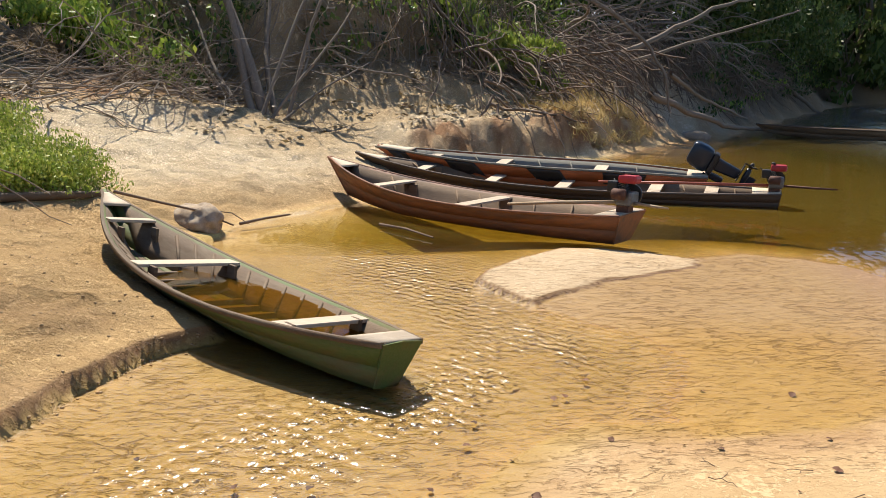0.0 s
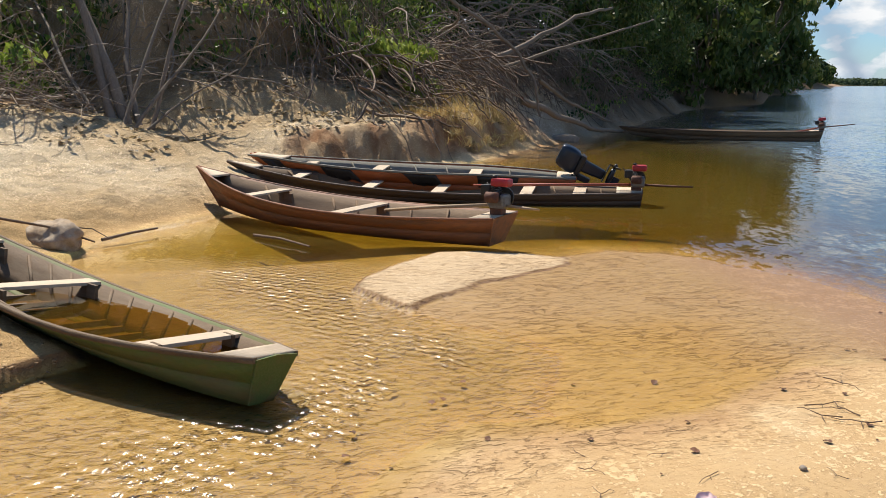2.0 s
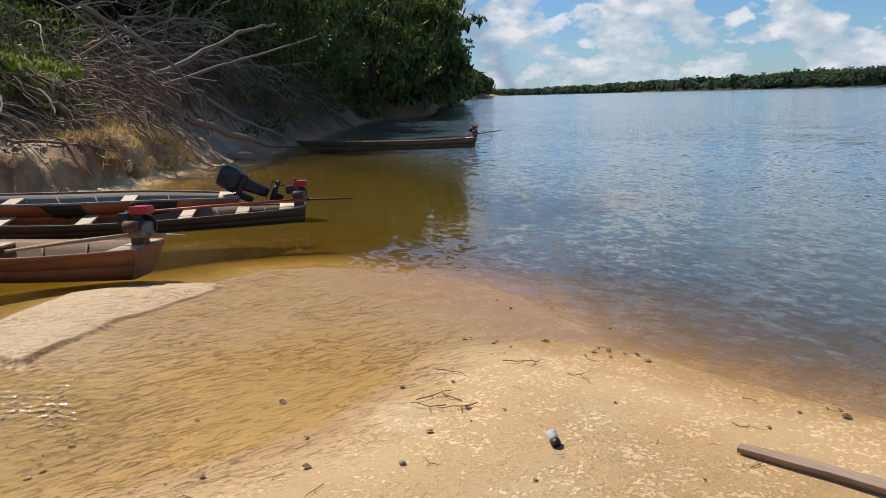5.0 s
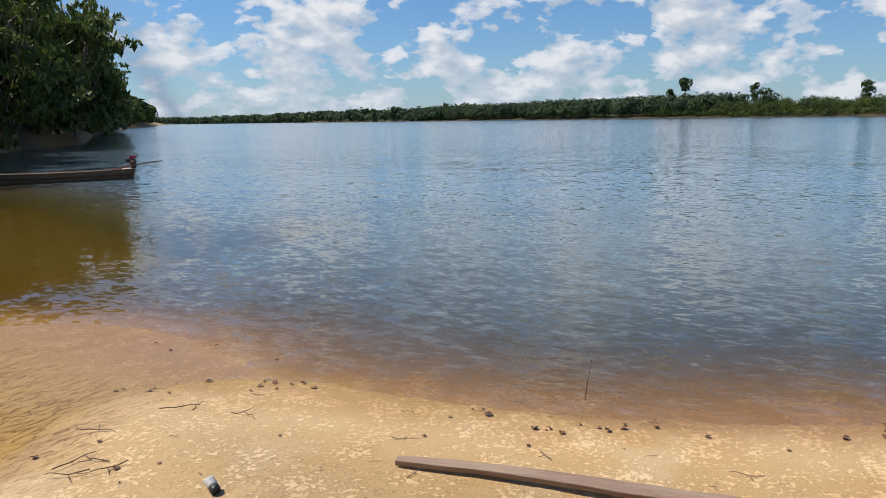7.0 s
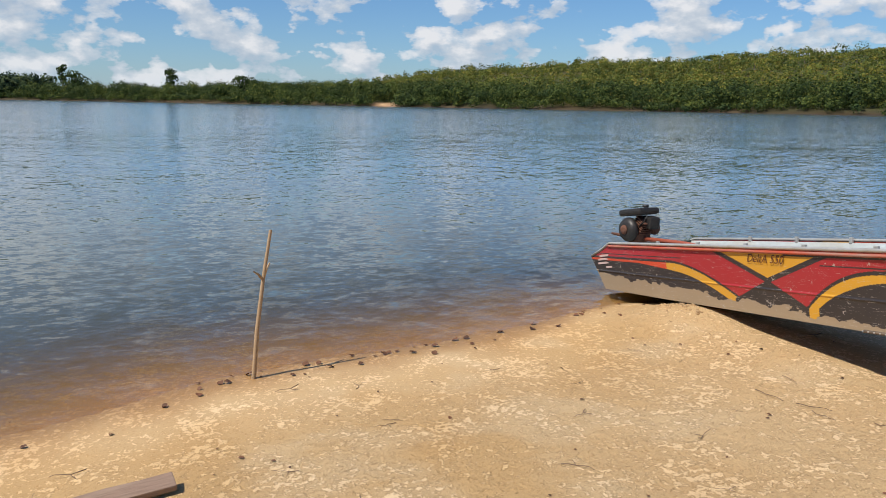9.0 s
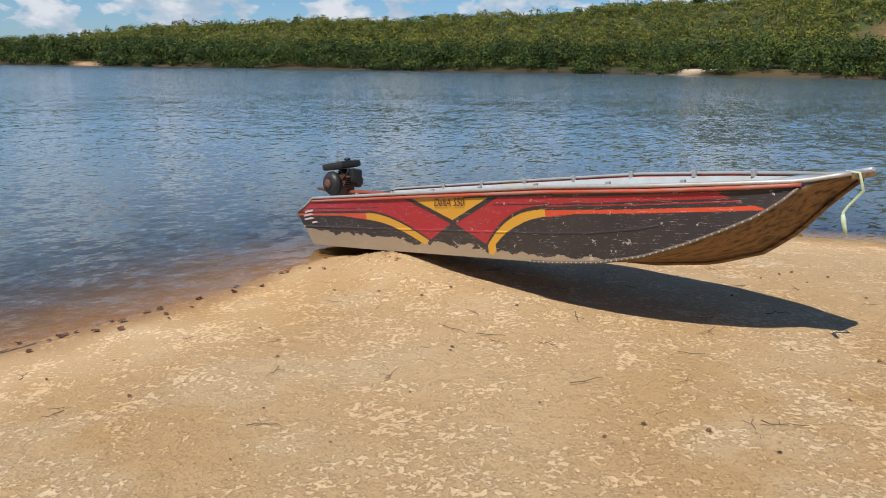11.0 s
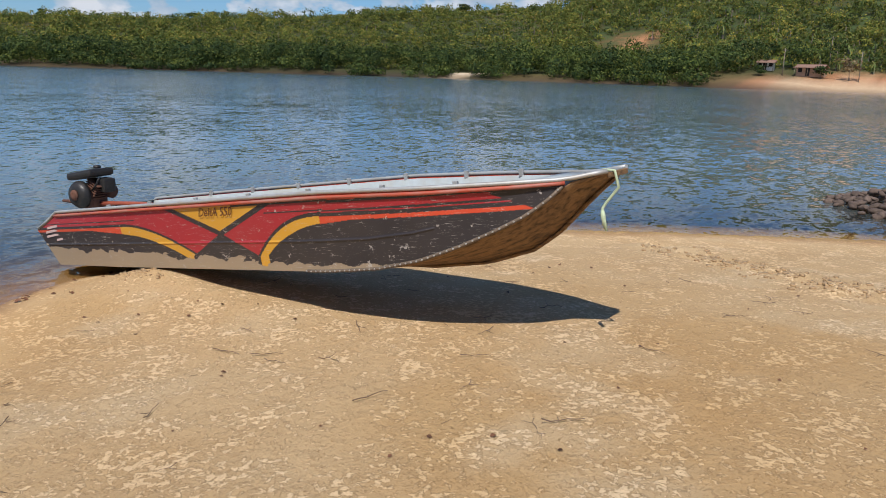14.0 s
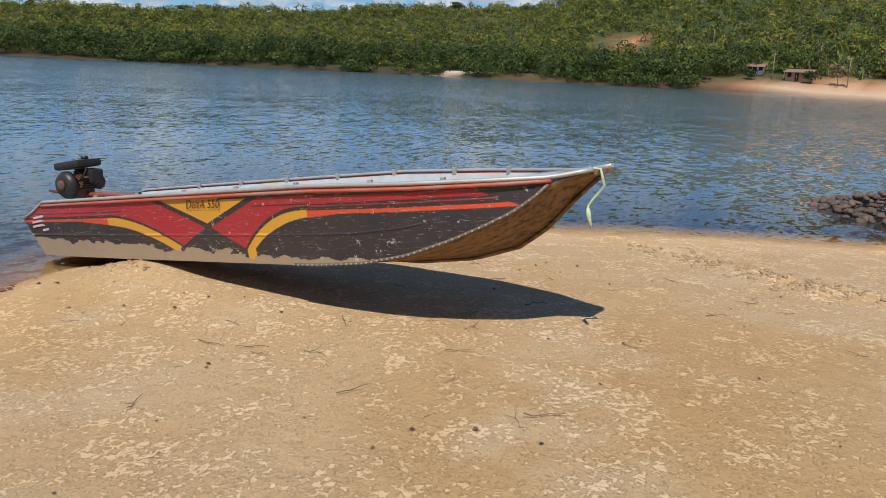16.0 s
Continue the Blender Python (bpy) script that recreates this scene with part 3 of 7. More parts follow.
col = np.where((g_slab > 0)[:, None], lerp(col, flatc, step(0.0, 0.12, g_slab)), col)
# Crust rim: the shade of its undercut edge is painted as dark brown.
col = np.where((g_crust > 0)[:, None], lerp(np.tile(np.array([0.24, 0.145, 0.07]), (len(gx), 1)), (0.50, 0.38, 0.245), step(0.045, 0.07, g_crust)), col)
dune = lerp((0.53, 0.355, 0.165), (0.72, 0.59, 0.405), step(1.6, 4.2, g_db + 1.0 * n1 + step(S_ROCK - 2, S_BOW, g_sb) * 2.0))
dune = lerp(dune, (0.41, 0.265, 0.125), 0.8 * step(-0.05, 0.4, n2 + 0.4 * n1) * step(3.6, 1.2, g_db) * step(S_ROCK, S_ROCK - 3, g_sb))
# Foot of the cut: damp brown, darkened with the shade of its lip.
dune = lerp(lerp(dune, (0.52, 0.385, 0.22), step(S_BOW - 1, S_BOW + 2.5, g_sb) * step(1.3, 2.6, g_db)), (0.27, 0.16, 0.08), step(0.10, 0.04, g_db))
scarp = lerp((0.36, 0.20, 0.10), (0.54, 0.38, 0.22), step(-0.3, 0.4, n2))
earth = lerp((0.23, 0.16, 0.09), (0.46, 0.35, 0.215), step(-0.2, 0.5, n1))
clay = lerp((0.58, 0.49, 0.37), (0.42, 0.32, 0.215), step(-0.2, 0.3, n1))
mid = step(S_TER - 3.0, S_TER - 0.5, g_sb)
late = step(S_SLUMP, S_CLAY, g_sb)
bankc = lerp(dune, scarp, step(4.75, 5.3, g_db + 0.3 * n2) * (1 - mid))
bankc = lerp(bankc, scarp, mid * step(0.3, 0.6, g_db) * step(1.5, 1.05, g_db + 0.25 * n2))
bankc = lerp(bankc, clay, late)
# Past the clay: darker earth, with shade beneath the trees put into the colour.
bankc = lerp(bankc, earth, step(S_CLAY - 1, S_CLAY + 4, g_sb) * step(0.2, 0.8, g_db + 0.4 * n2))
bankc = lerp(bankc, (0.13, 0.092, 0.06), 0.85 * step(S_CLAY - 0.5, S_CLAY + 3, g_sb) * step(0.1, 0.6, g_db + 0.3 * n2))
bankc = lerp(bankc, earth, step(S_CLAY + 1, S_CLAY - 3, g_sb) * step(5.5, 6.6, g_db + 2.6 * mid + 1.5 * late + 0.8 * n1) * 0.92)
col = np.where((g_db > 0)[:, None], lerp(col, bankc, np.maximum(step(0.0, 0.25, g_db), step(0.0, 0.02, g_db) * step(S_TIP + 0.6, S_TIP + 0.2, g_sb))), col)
col = np.where(((g_df < 0) & (g_df > -60) & (np.hypot(gx, gy) > 90))[:, None], (0.085, 0.07, 0.05), col)
hill = lerp((0.048, 0.052, 0.016), (0.12, 0.088, 0.03), step(-0.1, 0.5, vnoise(gx, gy, 0.03, 24, 4)))
hill = lerp(hill, (0.085, 0.06, 0.035), step(6, 2, g_df))
turn_by = np.degrees(np.arctan2(gx - 1, gy + 1.4)) % 360
redearth = step(164, 165.5, turn_by) * step(196, 184, turn_by) * step(22 + 8 * n1, 15, g_df + 13 * step(172, 165, turn_by))
hill = lerp(hill, lerp(lerp((0.38, 0.18, 0.09), (0.46, 0.27, 0.15), step(-0.2, 0.3, n1)), (0.50, 0.37, 0.24), step(9, 4, g_df + 3 * n1)), redearth)
scar = step(10, 6, np.hypot((gx - 93) * 0.9, gy + 240) + 4 * vnoise(gx, gy, 0.12, 25, 3))
for way, tone in ((103.4, (0.50, 0.33, 0.20)), (137.7, (0.46, 0.24, 0.13)), (141.8, (0.58, 0.48, 0.36)), (146.7, (0.58, 0.48, 0.36)), (152.6, (0.46, 0.26, 0.15))):
    hill = lerp(hill, tone, step(0.75, 0.4, np.abs(turn_by - way) + 0.2 * n1) * step(9, 6, g_df))
hill = lerp(hill, (0.42, 0.20, 0.10), scar)
col = np.where((g_df > 0)[:, None], hill, col)
ground_me = mesh_np("ground", np.stack([gx, gy, gz], 1), gq)
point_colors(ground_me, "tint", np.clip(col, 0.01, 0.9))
wetness = step(0.05, 0.008, over + 0.012 * n2) * (g_df < 0) * np.where(g_crust > 0.03, 0.0, 1.0)
point_values(ground_me, "wet", wetness)
point_values(ground_me, "wild", step(18, 30, g_df) * (1 - 0.9 * scar) * (0.5 + 0.4 * step(140, 160, turn_by)))
damp = step(0.075, 0.03, over) * step(4.6, 3.6, gx) * step(7.6, 6.6, gy) * step(-3.0, 0.5, gy)
point_values(ground_me, "crumb", (0.15 + 0.85 * step(0.03, 0.12, over)) * np.where(g_crust > 0, 0.6, np.where(g_slab > 0, 0.3, 1.0)) * (1 + 1.8 * step(0.1, 0.6, g_db) * step(6, 4.5, g_db)))
point_values(ground_me, "wrinkle", np.maximum(damp, 0.5 * (g_db > 0.05) * step(2.6, 1.2, g_db)) * (g_db < 3) * (g_df < 0))
ground_me.materials.append(GROUND)
ground_ob = tagged(new("ground", ground_me), "sandy river beach with wet flats, earth bank and far hills", "ground", kind="structure")

# ---- water: one sheet, raised a little where the stream runs ----
wx, wy, wq, wz = sheet("water", lines(-6, 8.4, 0.25, 2600, (-2.4, 1.5), 1.16), lines(-8, 12.5, 0.25, 2600, (2.2, 6.6), 1.16), level)
bed, _, w_db, _, w_bar, w_slab, w_df, w_stream, _ = ground(wx, wy)
deep = np.maximum(wz - bed, 0)
water_me = mesh_np("water", np.stack([wx, wy, wz], 1), wq)
point_colors(water_me, "stain", np.exp(-deep[:, None] * np.array([1.3, 1.55, 5.0])))
cove_calm = step(6.8, 8.0, wy) * step(13.0, 8.0, wx - 0.3 * np.maximum(wy - 10, 0)) * step(60, 40, wy)
point_values(water_me, "murk", 1 - np.exp(-(1.9 - 1.1 * cove_calm) * deep))
off_line, _ = along([(-0.98, 2.38), (-0.6, 2.75), (-0.2, 3.07), (0.36, 3.53), (0.95, 4.1), (0.6, 4.88), (0.3, 5.6), (-0.18, 6.35), (-0.86, 7.39), (-1.7, 7.7)], wx, wy)
point_values(water_me, "riffle", step(0.75, 0.15, np.abs(off_line)))
point_values(water_me, "open", step(9, 60, np.hypot(wx, wy)))
point_values(water_me, "swell", 1 - 0.8 * cove_calm)
# Silt tones near by; farther out the mirrored sky's blue is put into them.
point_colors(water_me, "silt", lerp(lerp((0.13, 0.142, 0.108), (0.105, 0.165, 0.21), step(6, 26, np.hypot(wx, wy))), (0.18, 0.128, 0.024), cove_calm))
point_values(water_me, "flow", np.maximum(w_stream, step(8.0, 7.2, wy) * step(1.2, 0.4, wx) * step(-6, 2, wy)) * (1 - 0.8 * step(7.0, 8.0, wy)))
water_me.materials.append(WATER)
water = tagged(new("water", water_me), "broad calm river with a clear amber stream over sand", "river", kind="structure")

# ---- helpers for things ----
def part(name, bm, mat, parent=None, label=""):
    """Links a bmesh as one mesh object, under a thing or a part."""
    me = bpy.data.meshes.new(name)
    bm.normal_update()
    bm.to_mesh(me)
    bm.free()
    me.materials.append(mat)
    ob = new(name, me)
    if parent is not None:
        ob.parent = parent
    return tagged(ob, label)


def part_np(name, verts, quads, mat, parent=None, label="", smooth=True):
    me = mesh_np(name, verts, quads, smooth)
    me.materials.append(mat)
    ob = new(name, me)
    if parent is not None:
        ob.parent = parent
    return tagged(ob, label)


def root(name, m, label, category, group=""):
    ob = new(name)
    ob.matrix_world = m
    ob.empty_display_size = 0.1
    return tagged(ob, label, category, group)


def box(size, at=(0, 0, 0), turn=(0, 0, 0), bevel=0.004, bm=None, taper=None):
    """A bevelled block, centred on at."""
    bm = bm or bmesh.new()
    made = bmesh.ops.create_cube(bm, size=1.0)["verts"]
    if taper:
        for v in made:
            if v.co.z > 0:
                v.co.x *= taper[0]
                v.co.y *= taper[1]
    m = pose(*at, *turn) @ Matrix.Diagonal((*size, 1))
    bmesh.ops.transform(bm, matrix=m, verts=made)
    if bevel:
        edges = list({e for v in made for e in v.link_edges})
        bmesh.ops.bevel(bm, geom=edges, offset=bevel, segments=2, affect="EDGES", profile=0.6)
    return bm


def rod(points, radii, sides=8, bm=None, cap=True):
    """A tube through points, with a radius at each."""
    bm = bm or bmesh.new()
    pts = [Vector(p) for p in points]
    if not hasattr(radii, "__len__"):
        radii = [radii] * len(pts)
    rings, side = [], None
    for i, p in enumerate(pts):
        d = (pts[min(i + 1, len(pts) - 1)] - pts[max(i - 1, 0)]).normalized()
        if side is None:
            side = d.orthogonal().normalized()
        side = (side - d * side.dot(d)).normalized()
        other = d.cross(side)
        rings.append([bm.verts.new(p + (side * math.cos(a) + other * math.sin(a)) * radii[i]) for a in (2 * math.pi * k / sides for k in range(sides))])
    for r, q in zip(rings[:-1], rings[1:]):
        for k in range(sides):
            bm.faces.new((r[k], r[(k + 1) % sides], q[(k + 1) % sides], q[k])).smooth = True
    if cap:
        bm.faces.new(rings[0][::-1])
        bm.faces.new(rings[-1])
    return bm


def strip(upper, lower, thick, inward, bm=None, rows=1):
    """A plank between two curves (lists of points), thick on the side that inward (a function of the point) names."""
    bm = bm or bmesh.new()
    n = len(upper)
    grid = []
    for u, l in zip(upper, lower):
        u, l = Vector(u), Vector(l)
        col = [u.lerp(l, k / rows) for k in range(rows + 1)]
        grid.append(col)
    outer = [[bm.verts.new(p) for p in col] for col in grid]
    inner = [[bm.verts.new(p + inward(p) * thick) for p in col] for col in grid]
    for i in range(n - 1):
        for k in range(rows):
            f = bm.faces.new((outer[i][k], outer[i + 1][k], outer[i + 1][k + 1], outer[i][k + 1]))
            g = bm.faces.new((inner[i][k + 1], inner[i + 1][k + 1], inner[i + 1][k], inner[i][k]))
            f.smooth = g.smooth = True
        bm.faces.new((inner[i][0], inner[i + 1][0], outer[i + 1][0], outer[i][0]))
        bm.faces.new((outer[i][rows], outer[i + 1][rows], inner[i + 1][rows], inner[i][rows]))
    bm.faces.new([outer[0][k] for k in range(rows + 1)] + [inner[0][k] for k in range(rows, -1, -1)])
    bm.faces.new([inner[-1][k] for k in range(rows + 1)] + [outer[-1][k] for k in range(rows, -1, -1)])
    bmesh.ops.recalc_face_normals(bm, faces=bm.faces)
    return bm


# ---- wooden canoes ----
GREEN_PAINT = material("worn_green_paint", (0.075, 0.115, 0.022), 0.7, other=(0.13, 0.15, 0.04), grain=22, amount=0.6, stretch=(0.35, 3, 3), dirt=(0.15, 0.10, 0.04), dirt_scale=2.2, dirt_amount=0.75, bump=0.3)
OLD_WOOD = material("grey_weathered_wood", (0.15, 0.095, 0.05), 0.8, other=(0.085, 0.053, 0.03), grain=26, amount=0.7, stretch=(0.3, 4, 4), dirt=(0.22, 0.17, 0.11), dirt_scale=2.5, dirt_amount=0.5, bump=0.4, vary=0.25)
SEAT_WOOD = material("sun_bleached_board", (0.56, 0.45, 0.32), 0.75, other=(0.36, 0.27, 0.18), grain=20, amount=0.6, stretch=(4, 0.3, 4), dirt=(0.44, 0.33, 0.21), dirt_scale=4, dirt_amount=0.4, bump=0.35, vary=0.2)
RUST_WOOD = material("red_brown_painted_wood", (0.25, 0.092, 0.034), 0.65, other=(0.14, 0.06, 0.032), grain=18, amount=0.7, stretch=(0.3, 3, 3), dirt=(0.085, 0.05, 0.035), dirt_scale=3.0, dirt_amount=0.75, bump=0.35)
DARK_WOOD = material("dark_tarred_wood", (0.085, 0.057, 0.04), 0.65, other=(0.12, 0.075, 0.045), grain=18, amount=0.6, stretch=(0.3, 3, 3), dirt=(0.03, 0.024, 0.02), dirt_scale=3, bump=0.35)
ORANGE_PAINT = material("orange_paint", (0.42, 0.11, 0.030), 0.5, other=(0.28, 0.08, 0.03), grain=14, amount=0.5, stretch=(0.4, 3, 3), dirt=(0.20, 0.08, 0.03), dirt_scale=3, bump=0.2)
BLACK_PAINT = material("black_paint_patch", (0.02, 0.018, 0.017), 0.5, other=(0.05, 0.04, 0.03), grain=14, bump=0.2)
GREY_INSIDE = material("grey_silted_planks", (0.225, 0.15, 0.088), 0.85, other=(0.135, 0.088, 0.052), grain=24, amount=0.6, stretch=(0.3, 4, 4), dirt=(0.16, 0.11, 0.07), dirt_scale=2.5, dirt_amount=0.55, bump=0.35, vary=0.2)
BLUE_GREY = material("faded_blue_grey_paint", (0.245, 0.23, 0.185), 0.8, other=(0.15, 0.135, 0.10), grain=20, amount=0.55, stretch=(0.3, 4, 4), dirt=(0.2, 0.15, 0.10), dirt_scale=3, bump=0.3)
BILGE = bpy.data.materials.new("bilge_water")
BILGE.use_nodes = True
BILGE.node_tree.nodes.clear()
badd = graph(BILGE.node_tree)
bnoise = badd("ShaderNodeTexNoise", {"Vector": badd("ShaderNodeTexCoord").outputs["Object"], "Scale": 5.0, "Detail": 3.0})
bbump = badd("ShaderNodeBump", {"Strength": 0.15, "Distance": 0.02, "Height": bnoise.outputs[0]})
bclear = badd("ShaderNodeMixShader", {0: 0.16, 1: badd("ShaderNodeBsdfTransparent", {0: (0.80, 0.56, 0.16, 1)}), 2: badd("ShaderNodeBsdfDiffuse", {0: (0.22, 0.125, 0.02, 1)})})
bmirror = badd("ShaderNodeMixShader", {0: badd("ShaderNodeFresnel", {"IOR": 1.333, "Normal": bbump}), 1: bclear, 2: badd("ShaderNodeBsdfGlossy", {"Roughness": 0.05, "Normal": bbump})})
badd("ShaderNodeOutputMaterial", {0: bmirror})


class Hull:
    """Lines of a plank canoe: x from the stern (0) to the bow (length), y to port, z up from the bottom amidships."""

    def __init__(self, length, beam, depth, stern, bow_rise, bottom=0.62, rake=0.16, bow_keel=0.25, bow_over=0.55, stern_rise=0.05, bow_width=0.03, waist=0.0):
        self.L, self.B, self.D, self.stern, self.rise, self.bot = length, beam / 2, depth, stern / 2, bow_rise, bottom
        self.rake, self.bk, self.over, self.srise, self.bw, self.waist = rake, bow_keel, bow_over, stern_rise, bow_width, waist

    def half(self, s):
        full = self.B * (1 - max(0, (s - 0.42) / 0.58) ** 2.3) if s > 0.42 else self.B - (self.B - self.stern) * ((0.42 - s) / 0.42) ** 1.9
        return max(full, self.bw / 2)

    def at(self, s, h, side):
        """The place at s along the hull (0 to 1) and h from the chine (0) to the rail (1)."""
        top = self.D + self.rise * max(0, (s - 0.35) / 0.65) ** 2.2 + self.srise * max(0, (0.3 - s) / 0.3) ** 1.5
        low = self.bk * max(0, (s - 0.55) / 0.45) ** 2.4
        x0 = self.rake * (1 - s) ** 6 + s * (self.L - self.over) - 0.0
        x1 = s * self.L
        hb = self.half(s)
        lowhalf = max(hb * (self.bot - self.waist * math.sin(math.pi * min(s * 1.15, 1))), self.bw / 2) * (1 - 0.25 * max(0, (s - 0.7) / 0.3))
        k = h**0.85
        return Vector((x0 + (x1 - x0) * h, side * (lowhalf + (hb - lowhalf) * k), low + (top - low) * h))


def canoe(name, m, hull, paint, inside_mat, label, seats, ribs, rail_mat=None, group="", seat_mat=None, bow_plate=0.35, seat_h=0.82, upper_mat=None):
    """A plank canoe: sides of two strakes, bottom, transom, rails, bow deck, thwarts and frames, each its own board."""
    boat = root(name, m, label, "canoe", group)
    n = 36
    ss = [i / n for i in range(n + 1)]
    centre = lambda p: Vector((0, -1 if p.y > 0 else 1, 0.25)).normalized()  # noqa: E731
    split = 0.52
    for side in (1, -1):
        top = [hull.at(s, 1, side) for s in ss]
        seam = [hull.at(s, split, side) for s in ss]
        low = [hull.at(s, 0, side) for s in ss]
        seam_over = [hull.at(s, split - 0.02, side) + Vector((0, side * 0.007, 0)) for s in ss]
        part("side_plank", strip([p + Vector((0, side * 0.006, 0)) for p in top], seam_over, 0.022, centre, rows=2), upper_mat or paint, boat, "upper strake")
        part("side_plank", strip(seam, low, 0.024, centre, rows=2), paint, boat, "lower strake")
        # rail on the edge
        rail = [hull.at(s, 1, side) + Vector((0, side * 0.004, 0.004)) for s in ss]
        part("rail", strip([p + Vector((0, side * 0.012, 0.008)) for p in rail], [p + Vector((0, side * 0.012, -0.028)) for p in rail], 0.03, lambda p: Vector((0, -1 if p.y > 0 else 1, 0))), rail_mat or inside_mat, boat, "worn gunwale rail")
        # lining: what shows of the planks from within
        lin_t = [hull.at(s, 0.95, side) + Vector((0, -side * 0.026, 0)) for s in ss[1:-2]]
        lin_b = [hull.at(s, 0.02, side) + Vector((0, -side * 0.028, 0.014)) for s in ss[1:-2]]
        part("side_lining", strip(lin_t, lin_b, 0.004, centre, rows=3), inside_mat, boat)
    # bottom of three boards
    for a, b in ((1.0, 0.34), (0.33, -0.33), (-0.34, -1.0)):
        up, dn = [], []
        for s in ss:
            c, d = hull.at(s, 0, 1), hull.at(s, 0, -1)
            mid, half = (c + d) / 2, (c - d) / 2
            up.append(mid + half * a)
            dn.append(mid + half * b)
        part("bottom_board", strip(up, dn, 0.026, lambda p: Vector((0, 0, 1))), inside_mat if a < 0.5 and b > -0.5 else paint, boat)
    # transom
    bm = bmesh.new()
    a, b, c, d = hull.at(0, 1, 1), hull.at(0, 1, -1), hull.at(0, 0, -1), hull.at(0, 0, 1)
    outline = [a, (a + b) / 2 + Vector((0, 0, 0.012)), b, b.lerp(c, 0.5), c, d, d.lerp(a, 0.5)]
    front = [bm.verts.new(p + Vector((-0.014, 0, 0))) for p in outline]
    back = [bm.verts.new(p + Vector((0.022, 0, 0))) for p in outline]
    bm.faces.new(front)
    bm.faces.new(back[::-1])
    for i in range(len(outline)):
        j = (i + 1) % len(outline)
        bm.faces.new((front[j], front[i], back[i], back[j]))
    bmesh.ops.recalc_face_normals(bm, faces=bm.faces)
    part("transom", bm, paint, boat, "flat raked stern board")
    # small decks at both ends
    for s0, s1, nm in ((1 - bow_plate / hull.L, 0.99, "bow_deck"), (0.0, 0.055, "stern_deck")):
        cut = [s0 + (s1 - s0) * i / 6 for i in range(7)]
        part(nm, strip([hull.at(s, 0.97, 1) for s in cut], [hull.at(s, 0.97, -1) for s in cut], 0.022, lambda p: Vector((0, 0, 1))), seat_mat or SEAT_WOOD, boat)
    stem = [hull.at(1, h, 0) + Vector((0.012, 0, 0)) for h in (0, 0.3, 0.6, 1.0)]
    part("stem", rod(stem, [0.026, 0.026, 0.028, 0.03], 6), paint, boat)
    # thwarts
    for s, wide in seats:
        p, q = hull.at(s, seat_h, 1), hull.at(s, seat_h, -1)
        part("seat", box((wide, (p - q).length - 0.055, 0.028), (p + q) / 2, (0, 0, random.uniform(-1.5, 1.5)), 0.005), seat_mat or SEAT_WOOD, boat, "plain board seat")
        for side in (1, -1):
            e = hull.at(s, seat_h * 0.62, side)
            part("seat_bracket", box((wide * 0.7, 0.03, 0.15), e + Vector((0, -side * 0.05, 0.03)), (0, 0, 0), 0.004), inside_mat, boat)
    # frames
    for s in ribs:
        c, d = hull.at(s, 0, 1), hull.at(s, 0, -1)
        part("floor_frame", box((0.04, (c - d).length - 0.03, 0.045), (c + d) / 2 + Vector((0, 0, 0.045)), (0, 0, random.uniform(-2, 2)), 0.005), inside_mat, boat)
        for side in (1, -1):
            lo, hi = hull.at(s, 0.06, side), hull.at(s, 0.9, side)
            bm = rod([lo + Vector((0, -side * 0.045, 0.02)), hi + Vector((0, -side * 0.038, 0))], 0.017, 4)
            part("side_frame", bm, inside_mat, boat)
    return boat


def placed(stern, bow_xy, heel=0.0, pitch=0.0):
    """A pose with +x from the stern towards a place in plan; heel lifts the port side, pitch the bow."""
    a = math.degrees(math.atan2(bow_xy[1] - stern[1], bow_xy[0] - stern[0]))
    return pose(*stern) @ pose(0, 0, 0, 0, 0, a) @ pose(0, 0, 0, 0, -pitch, 0) @ pose(0, 0, 0, heel, 0, 0)


def posed(x, y, z, turn, pitch, heel):
    return pose(x, y, z) @ pose(0, 0, 0, 0, 0, turn) @ pose(0, 0, 0, 0, -pitch, 0) @ pose(0, 0, 0, heel, 0, 0)


green_hull = Hull(4.82, 1.07, 0.225, 0.313, 0.436, bottom=0.598, rake=0.11, bow_keel=0.18, bow_over=0.665, stern_rise=0.085, bow_width=0.05, waist=0.13)
GREEN_AT = posed(-0.053, 3.431, 0.037, 133.0, 0.9, 9.2)
green_canoe = canoe("canoe", GREEN_AT, green_hull, GREEN_PAINT, OLD_WOOD, "old green wooden canoe, half swamped, aground beside the stream", [(0.17, 0.15), (0.593, 0.19), (0.855, 0.16)], [0.24, 0.30, 0.36, 0.42, 0.48, 0.54, 0.66, 0.72, 0.78], group="canoes on the shore", seat_h=0.95)

orange_hull = Hull(5.48, 1.18, 0.31, 0.617, 0.419, bottom=0.6, rake=0.13, bow_keel=0.13, bow_over=0.476, stern_rise=0.045)
ORANGE_AT = posed(2.499, 7.597, 0.037, 136.34, -0.76, 0.15)
orange_canoe = canoe("canoe", ORANGE_AT, orange_hull, RUST_WOOD, GREY_INSIDE, "red-brown wooden canoe with a small engine, bow on the sand", [(0.415, 0.22), (0.735, 0.24)], [0.2, 0.32, 0.5, 0.58, 0.8], rail_mat=RUST_WOOD, group="canoes on the shore", bow_plate=0.5, seat_h=0.9)

middle_hull = Hull(7.36, 1.03, 0.245, 0.363, 0.404, bottom=0.62, rake=0.034, bow_keel=0.30, bow_over=0.595, stern_rise=0.016)
MIDDLE_AT = posed(5.536, 10.359, -0.039, 156.08, -0.11, -3.74)
